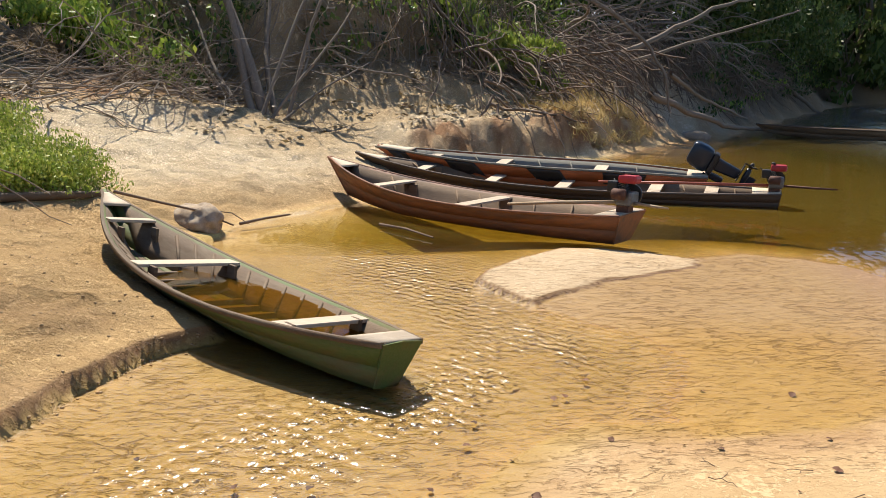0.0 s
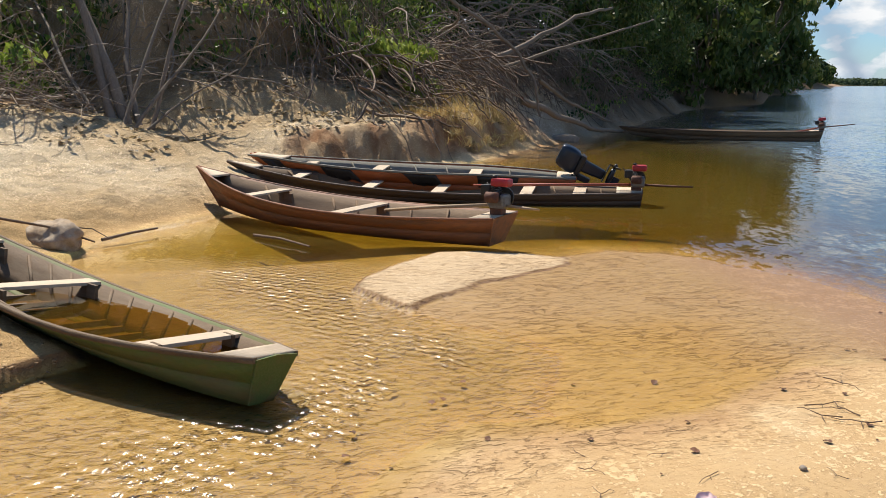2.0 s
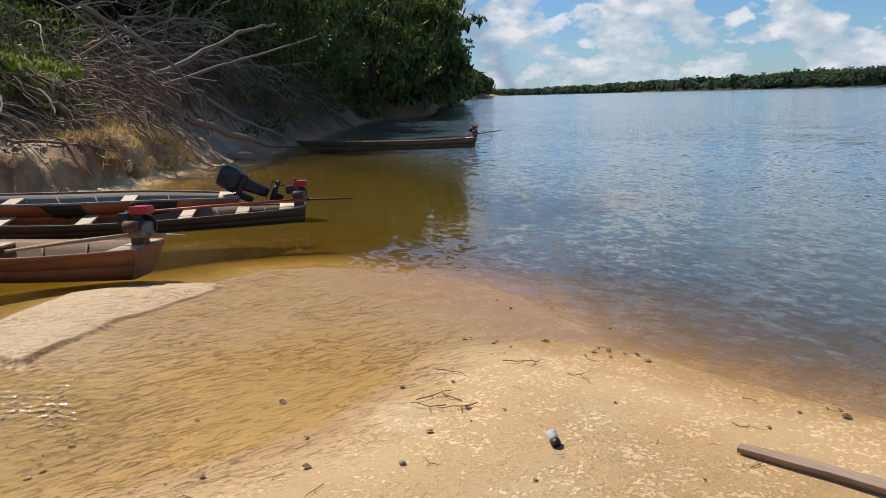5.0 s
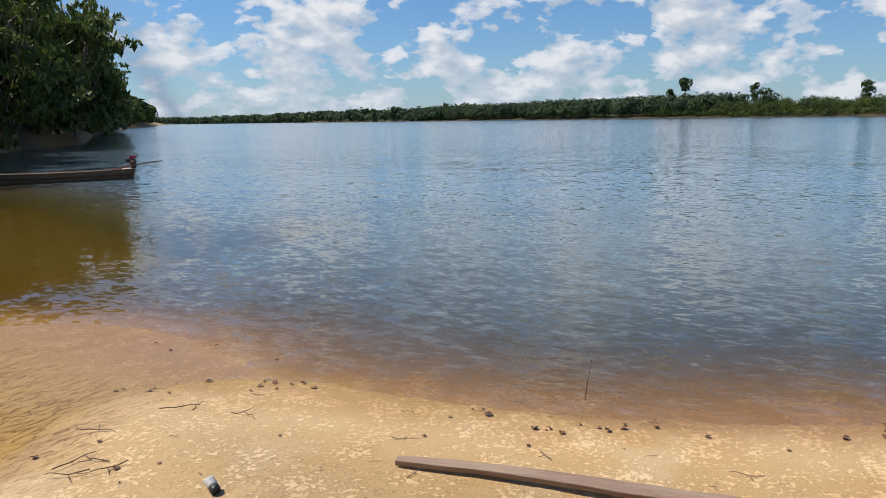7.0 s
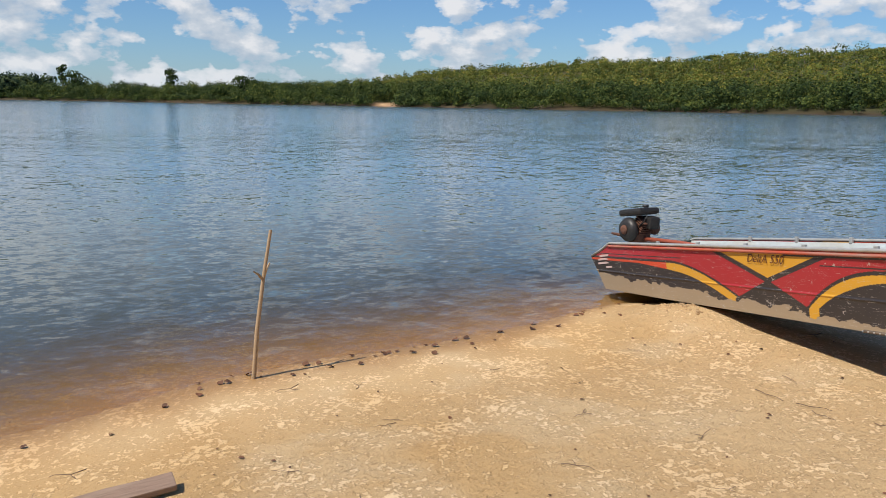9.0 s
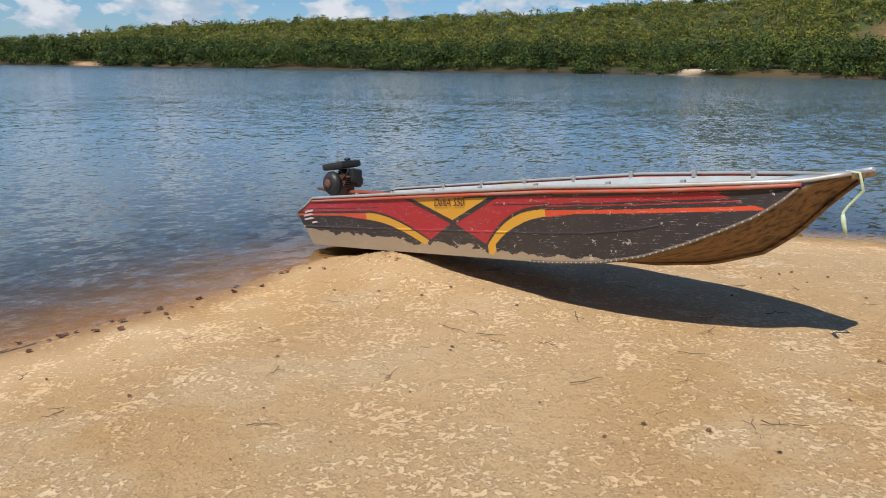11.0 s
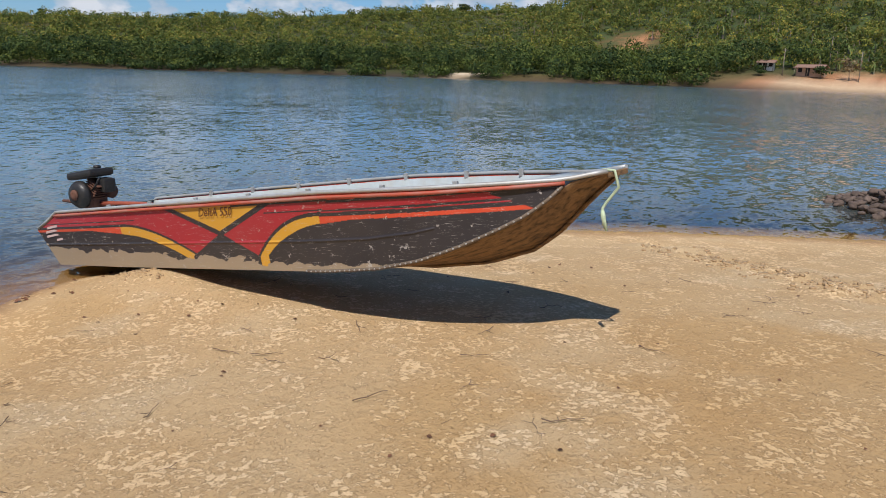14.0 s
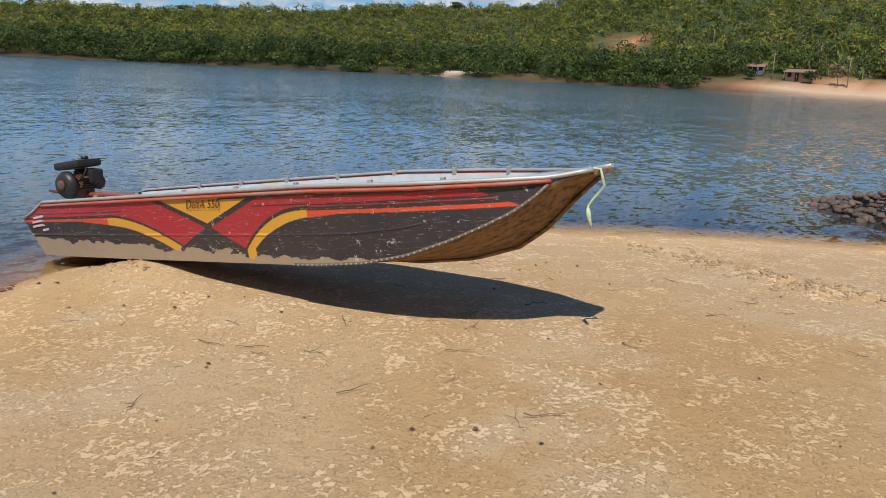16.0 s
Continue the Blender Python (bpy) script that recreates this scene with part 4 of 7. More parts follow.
middle_canoe = canoe("canoe", MIDDLE_AT, middle_hull, DARK_WOOD, GREY_INSIDE, "long dark wooden canoe with an engine, afloat beside the others", [(0.034, 0.2), (0.136, 0.2), (0.254, 0.2), (0.458, 0.22), (0.627, 0.22), (0.814, 0.22)], [0.09, 0.2, 0.35, 0.54, 0.72, 0.86], rail_mat=DARK_WOOD, group="canoes on the shore", bow_plate=0.6, seat_h=0.9)

back_hull = Hull(6.08, 1.01, 0.43, 0.48, 0.164, bottom=0.62, rake=0.12, bow_keel=0.26, bow_over=0.5, stern_rise=-0.057, bow_width=0.28)
BACK_AT = posed(4.859, 11.58, -0.029, 159.03, 1.16, -3.8)
back_canoe = canoe("canoe", BACK_AT, back_hull, ORANGE_PAINT, BLUE_GREY, "orange and black wooden boat with grey inside and an outboard", [(0.3, 0.22), (0.6, 0.22), (0.82, 0.22)], [0.2, 0.4, 0.5, 0.7], rail_mat=BLUE_GREY, group="canoes on the shore", bow_plate=0.7)

far_hull = Hull(6.8, 0.9, 0.40, 0.6, 0.10, bottom=0.6, rake=0.1, bow_keel=0.2, bow_over=0.4)
FAR_AT = placed((17.6, 22.0, -0.1), (10.6, 26.2), 0, 0.3)
far_canoe = canoe("canoe", FAR_AT, far_hull, OLD_WOOD, OLD_WOOD, "dark wooden canoe lying along the bank, afloat", [(0.2, 0.2), (0.5, 0.2)], [0.3, 0.6], rail_mat=DARK_WOOD, group="canoes on the shore")

# ---- the painted aluminium boat ----
BARE_METAL = material("bare_aluminium", (0.46, 0.46, 0.44), 0.55, 0.45, other=(0.36, 0.35, 0.32), grain=40, amount=0.5, bump=0.1, dirt=(0.32, 0.26, 0.18), dirt_scale=4, dirt_amount=0.5)
PALE_INSIDE = material("pale_grey_boat_paint", (0.40, 0.44, 0.44), 0.6, other=(0.28, 0.30, 0.29), grain=12, amount=0.5, bump=0.1, dirt=(0.35, 0.30, 0.22), dirt_scale=5)
MUDDY_METAL = material("muddy_brown_hull", (0.21, 0.115, 0.045), 0.75, other=(0.32, 0.19, 0.085), grain=30, amount=0.8, stretch=(0.35, 3, 3), dirt=(0.035, 0.024, 0.016), dirt_scale=11, dirt_amount=0.85, bump=0.4)


def painted_metal():
    m = bpy.data.materials.new("painted_aluminium")
    m.use_nodes = True
    m.node_tree.nodes.clear()
    add = graph(m.node_tree)
    tint = add("ShaderNodeAttribute", attribute_name="tint").outputs[0]
    where = add("ShaderNodeTexCoord").outputs["Object"]
    lo = add("ShaderNodeMapping", {0: where, "Scale": (1.2, 1.2, 22.0), "Rotation": (0, radians(5), 0)})
    scratch = add("ShaderNodeTexNoise", {"Vector": lo, "Scale": 9.0, "Detail": 7.0, "Roughness": 0.75})
    chips = add("ShaderNodeTexNoise", {"Vector": where, "Scale": 16.0, "Detail": 6.0, "Roughness": 0.7})
    fade = add("ShaderNodeTexNoise", {"Vector": where, "Scale": 2.5, "Detail": 4.0})
    col = mix(add, math_node(add, "MULTIPLY", fade.outputs[0], 0.14), tint, (0.20, 0.14, 0.10))
    worn = math_node(add, "MAXIMUM", ramp(add, scratch.outputs[0], [(0.60, (0, 0, 0)), (0.63, (1, 1, 1))]).outputs[0], ramp(add, chips.outputs[0], [(0.64, (0, 0, 0)), (0.655, (1, 1, 1))]).outputs[0])
    col = mix(add, math_node(add, "MULTIPLY", worn, 0.75), col, (0.42, 0.38, 0.33))
    relief = add("ShaderNodeBump", {"Strength": 0.12, "Distance": 0.01, "Height": fade.outputs[0]})
    bsdf = add("ShaderNodeBsdfPrincipled", {"Base Color": col, "Roughness": 0.42, "Normal": relief, "Specular IOR Level": 0.45})
    add("ShaderNodeOutputMaterial", {0: bsdf})
    return m


HULL_PAINT = painted_metal()
RAIL_RED = material("worn_red_rail_paint", (0.45, 0.06, 0.025), 0.5, other=(0.30, 0.13, 0.09), grain=30, amount=0.7, stretch=(0.4, 3, 3), dirt=(0.30, 0.24, 0.20), dirt_scale=5, dirt_amount=0.6, bump=0.15)
SEAM_DARK = material("grimy_seam_metal", (0.20, 0.15, 0.105), 0.6, 0.3, other=(0.09, 0.065, 0.045), grain=40, amount=0.7, bump=0.2)


class Skiff:
    """Lines of the aluminium boat: x from the stern to the bow; flat sides, and a bottom that sweeps up to a narrow blunt bow."""
    chine_x = (0.0, 3.45, 3.83, 4.17, 4.44, 4.65, 4.82, 4.94, 5.03, 5.25)
    chine_z = (0.0, 0.0, 0.017, 0.069, 0.145, 0.22, 0.29, 0.365, 0.44, 0.475)
    keel_x = (0.0, 3.4, 3.93, 4.36, 4.70, 4.91, 5.03, 5.21, 5.25)
    keel_z = (-0.012, -0.03, -0.045, -0.015, 0.065, 0.19, 0.30, 0.44, 0.465)
    rail_x = (0.0, 1.2, 3.4, 5.03, 5.25)
    rail_z = (0.46, 0.475, 0.495, 0.46, 0.485)
    beam_x = (0.0, 1.0, 3.3, 4.2, 4.7, 5.03, 5.25)
    beam_y = (0.49, 0.53, 0.53, 0.46, 0.33, 0.21, 0.13)

    def aft(self, h):
        """How far forward of the stern's tip the stern lies at height h."""
        return float(np.interp(h, (0, 0.70, 1.0), (0.22, 0.0, 0.40)))

    def at(self, x, h, side):
        z0, z1 = float(np.interp(x, self.chine_x, self.chine_z)), float(np.interp(x, self.rail_x, self.rail_z))
        hb = float(np.interp(x, self.beam_x, self.beam_y))
        lower = hb * (0.90 + 0.1 * float(step(3.3, 5.0, x)))
        a = self.aft(h)
        xx = a + x * (1 - a / 5.25)
        return Vector((xx, side * (lower + (hb - lower) * h), z0 + max(z1 - z0, 0.004) * h))

    def keel(self, x):
        a = self.aft(0)
        return Vector((a + x * (1 - a / 5.25), 0, float(np.interp(x, self.keel_x, self.keel_z))))


skiff = Skiff()


def side_paint(x, h):
    """Colour of the painted side at x metres from the stern and height h (0 chine, 1 rail)."""
    red, black, yellow, orange, metal = (0.34, 0.012, 0.02), (0.02, 0.018, 0.02), (0.58, 0.29, 0.018), (0.55, 0.055, 0.015), (0.31, 0.235, 0.15)
    c = np.tile(np.array(red), (len(x), 1))

    def put(mask, v):
        c[mask] = v

    put((h > 0.775) & (h < 0.80) & (x < 1.5), black)
    left = 0.69 - 0.52 * np.clip((x - 1.35) / 0.82, 0, 1) ** 1.7
    edge = (x < 2.3) & (h < 0.8)
    put((h < left + 0.04) & edge, black)
    put((h < left) & edge, orange)
    put((h < left) & edge & (x > 1.3), yellow)
    put((h < left - 0.05 - 0.09 * np.clip((x - 0.9) / 0.5, 0, 1)) & edge, black)
    right = 0.725 - 0.62 * np.clip((3.42 - x) / 0.68, 0, 1) ** 2.6
    put((h < right + 0.05) & (x > 2.66), black)
    put((h < right) & (x > 2.72), yellow)
    put((h < right) & (x > 3.35), orange)
    put((h < right - 0.05 - 0.09 * np.clip((3.6 - x) / 0.5, 0, 1)) & (x > 2.86), black)
    v = np.abs(x - 2.44)
    put((h > 0.55 + 0.80 * v - 0.06) & (v < 0.56), black)
    put((h > 0.55 + 0.80 * v + 0.02) & (v < 0.52), yellow)
    put((h < 0.54 - 1.0 * v) & (v < 0.34), black)
    put((h > 0.79) & (h < 0.80 + 0.02 * np.clip((x - 2.9), 0, 1)) & (x > 2.9), black)
    put((h > 0.90) & (x > 2.6), black)
    put((h > 0.935) & (x > 2.2), orange)
    put((h > 0.78 - 0.9 * (x - 4.55)) & (h < 0.94) & (x > 4.45), black)
    worn = 0.33 * np.clip(1 - x / 4.2, 0, 1) + 0.02 + 0.10 * vnoise(x, h, 2.4, 31, 5, 0.65) + 0.07 * vnoise(x * 4, h * 4, 2.4, 32, 3)
    put(h < worn, metal)
    patch = (vnoise(x, h * 0.5, 2.6, 33, 4) > 0.52) & (h > 0.62)
    put(patch & (x > 3.2), (0.36, 0.22, 0.19))
    return c


SKIFF_AT = placed((7.63, -5.40, -0.006), (2.46, -5.42), 0, 9.1)
red_boat = root("motorboat", SKIFF_AT, "scratched red, black and yellow aluminium boat, bow raised over sand", "boat")


def skiff_side(side):
    na, nb = (900, 110) if side < 0 else (130, 20)
    verts, hh, xx = [], [], []
    for i in range(na + 1):
        x = i / na * 5.03
        for j in range(nb + 1):
            h = j / nb
            p = skiff.at(x, h, side)
            ridge = 0.007 * math.exp(-((h - 0.40) / 0.014) ** 2) * (1 if x < 4.3 else 0)
            verts.append((p.x, p.y + side * ridge, p.z))
            hh.append((p.z - 0.0) / 0.485 if x > 3.5 else h)
            xx.append(p.x)
    v = np.array(verts)
    idx = np.arange((na + 1) * (nb + 1)).reshape(na + 1, nb + 1)
    q = np.stack([idx[:-1, :-1], idx[1:, :-1], idx[1:, 1:], idx[:-1, 1:]], -1).reshape(-1, 4)
    if side > 0:
        q = q[:, ::-1]
    ob = part_np("side_panel", v, q, HULL_PAINT, red_boat, "painted side with red, black and yellow bands")
    point_colors(ob.data, "tint", side_paint(np.array(xx) / 1.047, np.array(hh)))
    run = [i / 60 * 5.01 for i in range(61)]
    part("side_lining", strip([skiff.at(x, 0.985, side) + Vector((0, -side * 0.03, 0)) for x in run], [skiff.at(x, 0.03, side) + Vector((0, -side * 0.03, 0)) for x in run], 0.006, lambda p: Vector((0, -1 if p.y > 0 else 1, 0))), PALE_INSIDE, red_boat)
    tube = [skiff.at(0, h, side) for h in (0.72, 0.86)] + [skiff.at(i / 60 * 5.25, 1, side) + Vector((0, side * 0.004, 0.01)) for i in range(61)]
    part("gunwale", rod(tube, 0.013, 8), BARE_METAL, red_boat, "bare aluminium tube along the rail")
    part("rub_rail", rod([skiff.at(i / 60 * 5.03, 0.972, side) + Vector((0, side * 0.008, -0.008)) for i in range(61)], 0.012, 6), RAIL_RED, red_boat, "worn red rub rail")
    # seam of rivets where side and bottom meet at the bow
    seam = [skiff.at(3.25 + 1.77 * i / 24, 0.0, side) + Vector((0, side * 0.004, 0.004)) for i in range(25)]
    strip_ob = part("bow_seam", rod(seam, 0.011, 6), SEAM_DARK, red_boat, "riveted seam strip along the bow")
    head = rod([(0, -0.004, 0), (0, 0.004, 0)], 0.0055, 6)
    first = None
    for i in range(44):
        p = skiff.at(3.25 + 1.75 * i / 43, 0.0, side) + Vector((0, side * 0.014, 0.004))
        if first is None:
            first = part("rivet", head, BARE_METAL, strip_ob)
            first.location = p
        else:
            r = new("rivet", first.data)
            r.parent, r.location = strip_ob, p
    # posts between the coaming and the rail
    for x in (0.9, 1.5, 2.1, 2.7, 3.3, 3.9, 4.4):
        p = skiff.at(x, 0.99, side) + Vector((0, -side * 0.03, 0.015))
        part("rail_cleat", box((0.03, 0.02, 0.05), p, (0, 0, 0), 0.003), BARE_METAL, red_boat)


skiff_side(1)
skiff_side(-1)
run = [i / 56 * 5.25 for i in range(57)]
for side in (1, -1):
    part("bottom_plate", strip([skiff.at(x, 0, side) for x in run], [skiff.keel(x) for x in run], 0.008, lambda p: Vector((0, 0, 1)), rows=3), MUDDY_METAL, red_boat, "mud-brown bottom plate sweeping up to the bow")
part("keel_strip", rod([skiff.keel(x) + Vector((0, 0, -0.008)) for x in run], 0.012, 6), MUDDY_METAL, red_boat)
part("floor_plate", strip([skiff.at(x, 0.12, 1) + Vector((0, -0.03, 0)) for x in run[2:46]], [skiff.at(x, 0.12, -1) + Vector((0, 0.03, 0)) for x in run[2:46]], 0.006, lambda p: Vector((0, 0, 1))), PALE_INSIDE, red_boat)
bm = bmesh.new()
prof = [skiff.at(0, h, 1) for h in (0, 0.35, 0.70, 0.85, 1.0)] + [skiff.at(0, h, -1) for h in (1.0, 0.85, 0.70, 0.35, 0)]
for i in range(4):
    a, b, c2, d = prof[i], prof[i + 1], prof[8 - i], prof[9 - i]
    for off in (0.0, 0.012):
        vs = [bm.verts.new(p + Vector((off, 0, 0))) for p in (a, b, c2, d)]
        bm.faces.new(vs if off else vs[::-1])
part("transom", bm, PALE_INSIDE, red_boat, "stern plate")
part("bow_plate", strip([skiff.at(4.78 + 0.46 * i / 6, 1, 1) for i in range(7)], [skiff.at(4.78 + 0.46 * i / 6, 1, -1) for i in range(7)], 0.01, lambda p: Vector((0, 0, 1))), PALE_INSIDE, red_boat)
bm = bmesh.new()
box((0.022, 0.25, 0.03), skiff.at(5.25, 1, 0) + Vector((0.002, 0, -0.012)), (0, 0, 0), 0.006, bm)
part("bow_cap", bm, MUDDY_METAL, red_boat, "bent metal cap on the blunt bow")
for x in (1.1, 2.3, 3.5):
    p, q = skiff.at(x, 0.62, 1), skiff.at(x, 0.62, -1)
    part("seat", box((0.26, (p - q).length - 0.04, 0.03), (p + q) / 2, (0, 0, 0), 0.006), PALE_INSIDE, red_boat, "pale metal bench")
ROPE = material("pale_green_rope", (0.50, 0.58, 0.38), 0.8, other=(0.32, 0.37, 0.22), grain=90, bump=0.5)
tip = skiff.at(5.23, 1, 0)
part("rope", rod([tip + Vector(p) for p in ((-0.02, -0.10, 0.02), (0.04, -0.09, 0.01), (0.05, -0.07, -0.08), (-0.03, -0.06, -0.16), (-0.05, -0.07, -0.19), (-0.04, -0.08, -0.24), (-0.03, -0.085, -0.31))], 0.008, 6), ROPE, red_boat, "frayed pale green mooring rope at the bow")
part("rope_knot", rod([tip + Vector((-0.05, -0.075, -0.20)), tip + Vector((-0.045, -0.08, -0.23)), tip + Vector((-0.04, -0.08, -0.30))], [0.010, 0.014, 0.008], 7), ROPE, red_boat)
LETTER = material("dark_hand_lettering", (0.10, 0.03, 0.01), 0.6, grain=20, bump=0.0)


def words(text, size, m, mat, parent, name="lettering"):
    cu = bpy.data.curves.new(name, "FONT")
    cu.body, cu.size, cu.align_x, cu.shear = text, size, "CENTER", 0.25
    tmp = new(name, cu)
    me = bpy.data.meshes.new_from_object(tmp.evaluated_get(bpy.context.evaluated_depsgraph_get()))
    bpy.data.objects.remove(tmp)
    me.materials.append(mat)
    ob = new(name, me)
    ob.parent = parent
    ob.matrix_local = m
    return ob


lp = skiff.at(2.15, 0.86, -1)
TAG = material("pale_stencil_paint", (0.55, 0.42, 0.38), 0.6, other=(0.35, 0.2, 0.17), grain=30, amount=0.6, bump=0.0)
for x, h, ln in ((0.13, 0.74, 0.17), (0.15, 0.66, 0.20), (0.13, 0.58, 0.22), (0.2, 0.50, 0.10)):
    p = skiff.at(x, h, -1)
    part("registration_bar", box((ln, 0.004, 0.02), p + Vector((0.10, -0.006, 0)), (0, -6, 0), 0.001), TAG, red_boat, "faded pale stencilled bar")
words("DeltA 550", 0.085, pose(2.55, lp.y - 0.008, lp.z - 0.03, 90, 0, 0), LETTER, red_boat)

# ---- engines ----
ENGINE_BLACK = material("oily_black_metal", (0.025, 0.024, 0.023), 0.45, 0.3, other=(0.07, 0.06, 0.05), grain=40, amount=0.5, bump=0.2)
ENGINE_GREY = material("cast_grey_metal", (0.20, 0.19, 0.18), 0.45, 0.7, other=(0.10, 0.09, 0.08), grain=40, amount=0.6, bump=0.25, dirt=(0.08, 0.05, 0.03))
TANK_RED = material("faded_red_tank", (0.42, 0.025, 0.03), 0.4, other=(0.30, 0.03, 0.03), grain=10, amount=0.4, bump=0.05, dirt=(0.24, 0.05, 0.04))
RUSTY = material("rusty_iron", (0.16, 0.07, 0.04), 0.75, 0.2, other=(0.07, 0.035, 0.025), grain=40, amount=0.7, bump=0.4, dirt=(0.03, 0.02, 0.02))
PALE_POLE = material("dry_stripped_pole", (0.42, 0.30, 0.18), 0.7, other=(0.28, 0.18, 0.10), grain=30, stretch=(0.3, 4, 4), bump=0.3)
RED_POLE = material("red_painted_pipe", (0.38, 0.09, 0.05), 0.5, other=(0.22, 0.07, 0.04), grain=30, bump=0.15)
COWL_BLUE = material("dark_blue_cowl", (0.012, 0.020, 0.032), 0.3, other=(0.02, 0.03, 0.045), grain=6, amount=0.3, bump=0.02, spec=0.5)
DECAL = material("pale_decal", (0.7, 0.72, 0.74), 0.4, grain=10, amount=0.1, bump=0.0)


def lathe(profile, at=(0, 0, 0), turn=(0, 0, 0), sides=20, bm=None):
    """A turned shape round z: profile of (radius, height)."""
    bm = bm or bmesh.new()
    m = pose(*at, *turn)
    rings = [[bm.verts.new(m @ Vector((r * math.cos(2 * math.pi * k / sides), r * math.sin(2 * math.pi * k / sides), z))) for k in range(sides)] for r, z in profile]
    for a, b in zip(rings[:-1], rings[1:]):
        for k in range(sides):
            bm.faces.new((a[k], a[(k + 1) % sides], b[(k + 1) % sides], b[k])).smooth = True
    bm.faces.new(rings[0][::-1])
    bm.faces.new(rings[-1])
    return bm


def longtail(m, label, pole_mat, tiller=2.2, shaft=0.75, tiller_turn=(0, 4, 0), old=False):
    """A small petrol engine with a tiller pole forward (+x) and a straight propeller shaft aft."""
    e = root("longtail_engine", m, label, "boat engine", "boat engines")
    part("mount", box((0.16, 0.12, 0.10), (0.02, 0, 0.03), (0, 0, 0), 0.012), RUSTY, e, "rusty swivel mount")
    part("crankcase", box((0.21, 0.20, 0.17), (0, 0, 0.15), (0, 0, 0), 0.03), ENGINE_GREY if not old else RUSTY, e)
    bm = bmesh.new()
    for i in range(6):
        box((0.15, 0.15, 0.010), (0.05 + 0.012 * i, 0.0, 0.19 + 0.022 * i), (0, 28, 0), 0.003, bm)
    part("cylinder_fins", bm, ENGINE_GREY if not old else RUSTY, e, "stack of cooling fins")
    tank = part("fuel_tank", box((0.23, 0.17, 0.10) if not old else (0.34, 0.26, 0.07), (-0.02 if not old else 0, 0, 0.37), (0, 0, 0) if not old else (0, -12, 0), 0.035 if not old else 0.028), TANK_RED if not old else ENGINE_BLACK, e, "faded red fuel tank" if not old else "dented dark fuel tank")
    part("filler_cap", lathe([(0.03, 0), (0.034, 0.012), (0.03, 0.026), (0.012, 0.03)], (0.06, 0.03, 0.425)), ENGINE_BLACK, tank)
    cover = part("recoil_cover", lathe([(0.125, 0), (0.125, 0.03), (0.10, 0.065), (0.055, 0.075)], (0, -0.10, 0.19), (90, 0, 0), 24), ENGINE_BLACK, e, "round black recoil starter cover")
    part("hub", lathe([(0.05, 0), (0.048, 0.012), (0.02, 0.016)], (0, -0.175, 0.19), (90, 0, 0), 18), TANK_RED if not old else RUSTY, cover)
    part("air_filter", box((0.13, 0.13, 0.13), (0.15, 0.04, 0.28), (0, 0, 0), 0.025), ENGINE_BLACK, e)
    part("muffler", lathe([(0.02, 0), (0.065, 0.015), (0.065, 0.15), (0.03, 0.17)], (-0.06, 0.16, 0.2), (0, 90, 0), 14), RUSTY, e, "rusty muffler")
    part("handle", rod([(0.08, -0.06, 0.22), (0.2, -0.10, 0.30), (0.24, -0.10, 0.36)], 0.009, 6), ENGINE_BLACK, e)
    tm = pose(0.08, 0.02, 0.10, *tiller_turn)
    part("tiller_pole", rod([tm @ Vector((0, 0, 0)), tm @ Vector((tiller * 0.5, 0.015, 0.01)), tm @ Vector((tiller, 0, 0))], [0.024, 0.022, 0.018], 8), pole_mat, e, "long tiller pole")
    part("propeller_shaft", rod([(-0.1, 0, 0.10), (-0.1 - shaft * 0.6, 0, 0.085), (-0.1 - shaft, 0, 0.08)], [0.02, 0.018, 0.012], 8), RUSTY if pole_mat is not PALE_POLE else PALE_POLE, e, "straight propeller shaft")
    return e


def on_boat(at, hull, s, h, dz, turn):
    p = (hull.at(s, h, 1) + hull.at(s, h, -1)) / 2
    return at @ Matrix.Translation(p + Vector((0, 0, dz))) @ pose(0, 0, 0, *turn)


longtail(on_boat(ORANGE_AT, orange_hull, 0.015, 1.0, 0.02, (4, 0, 0)), "small petrol engine with red tank on the canoe's stern", PALE_POLE, 1.55, 0.42, (0, 6, 4))
longtail(on_boat(MIDDLE_AT, middle_hull, 0.01, 1.0, 0.0, (4, 0, 0)), "petrol engine with red tank and long red tiller pipe", RED_POLE, 2.6, 0.75, (0, 1, 3))
longtail(on_boat(FAR_AT, far_hull, 0.0, 1.0, 0.02, (0, 8, 0)), "dark engine with raised shaft on the moored canoe", RED_POLE, 1.7, 0.9, (0, 5, 0))
longtail(SKIFF_AT @ pose(0.10, 0.0, 0.40, 0, 9, 8), "grimy old engine on the painted boat's stern", RED_POLE, 1.05, 0.3, (0, -4, 0), old=True)


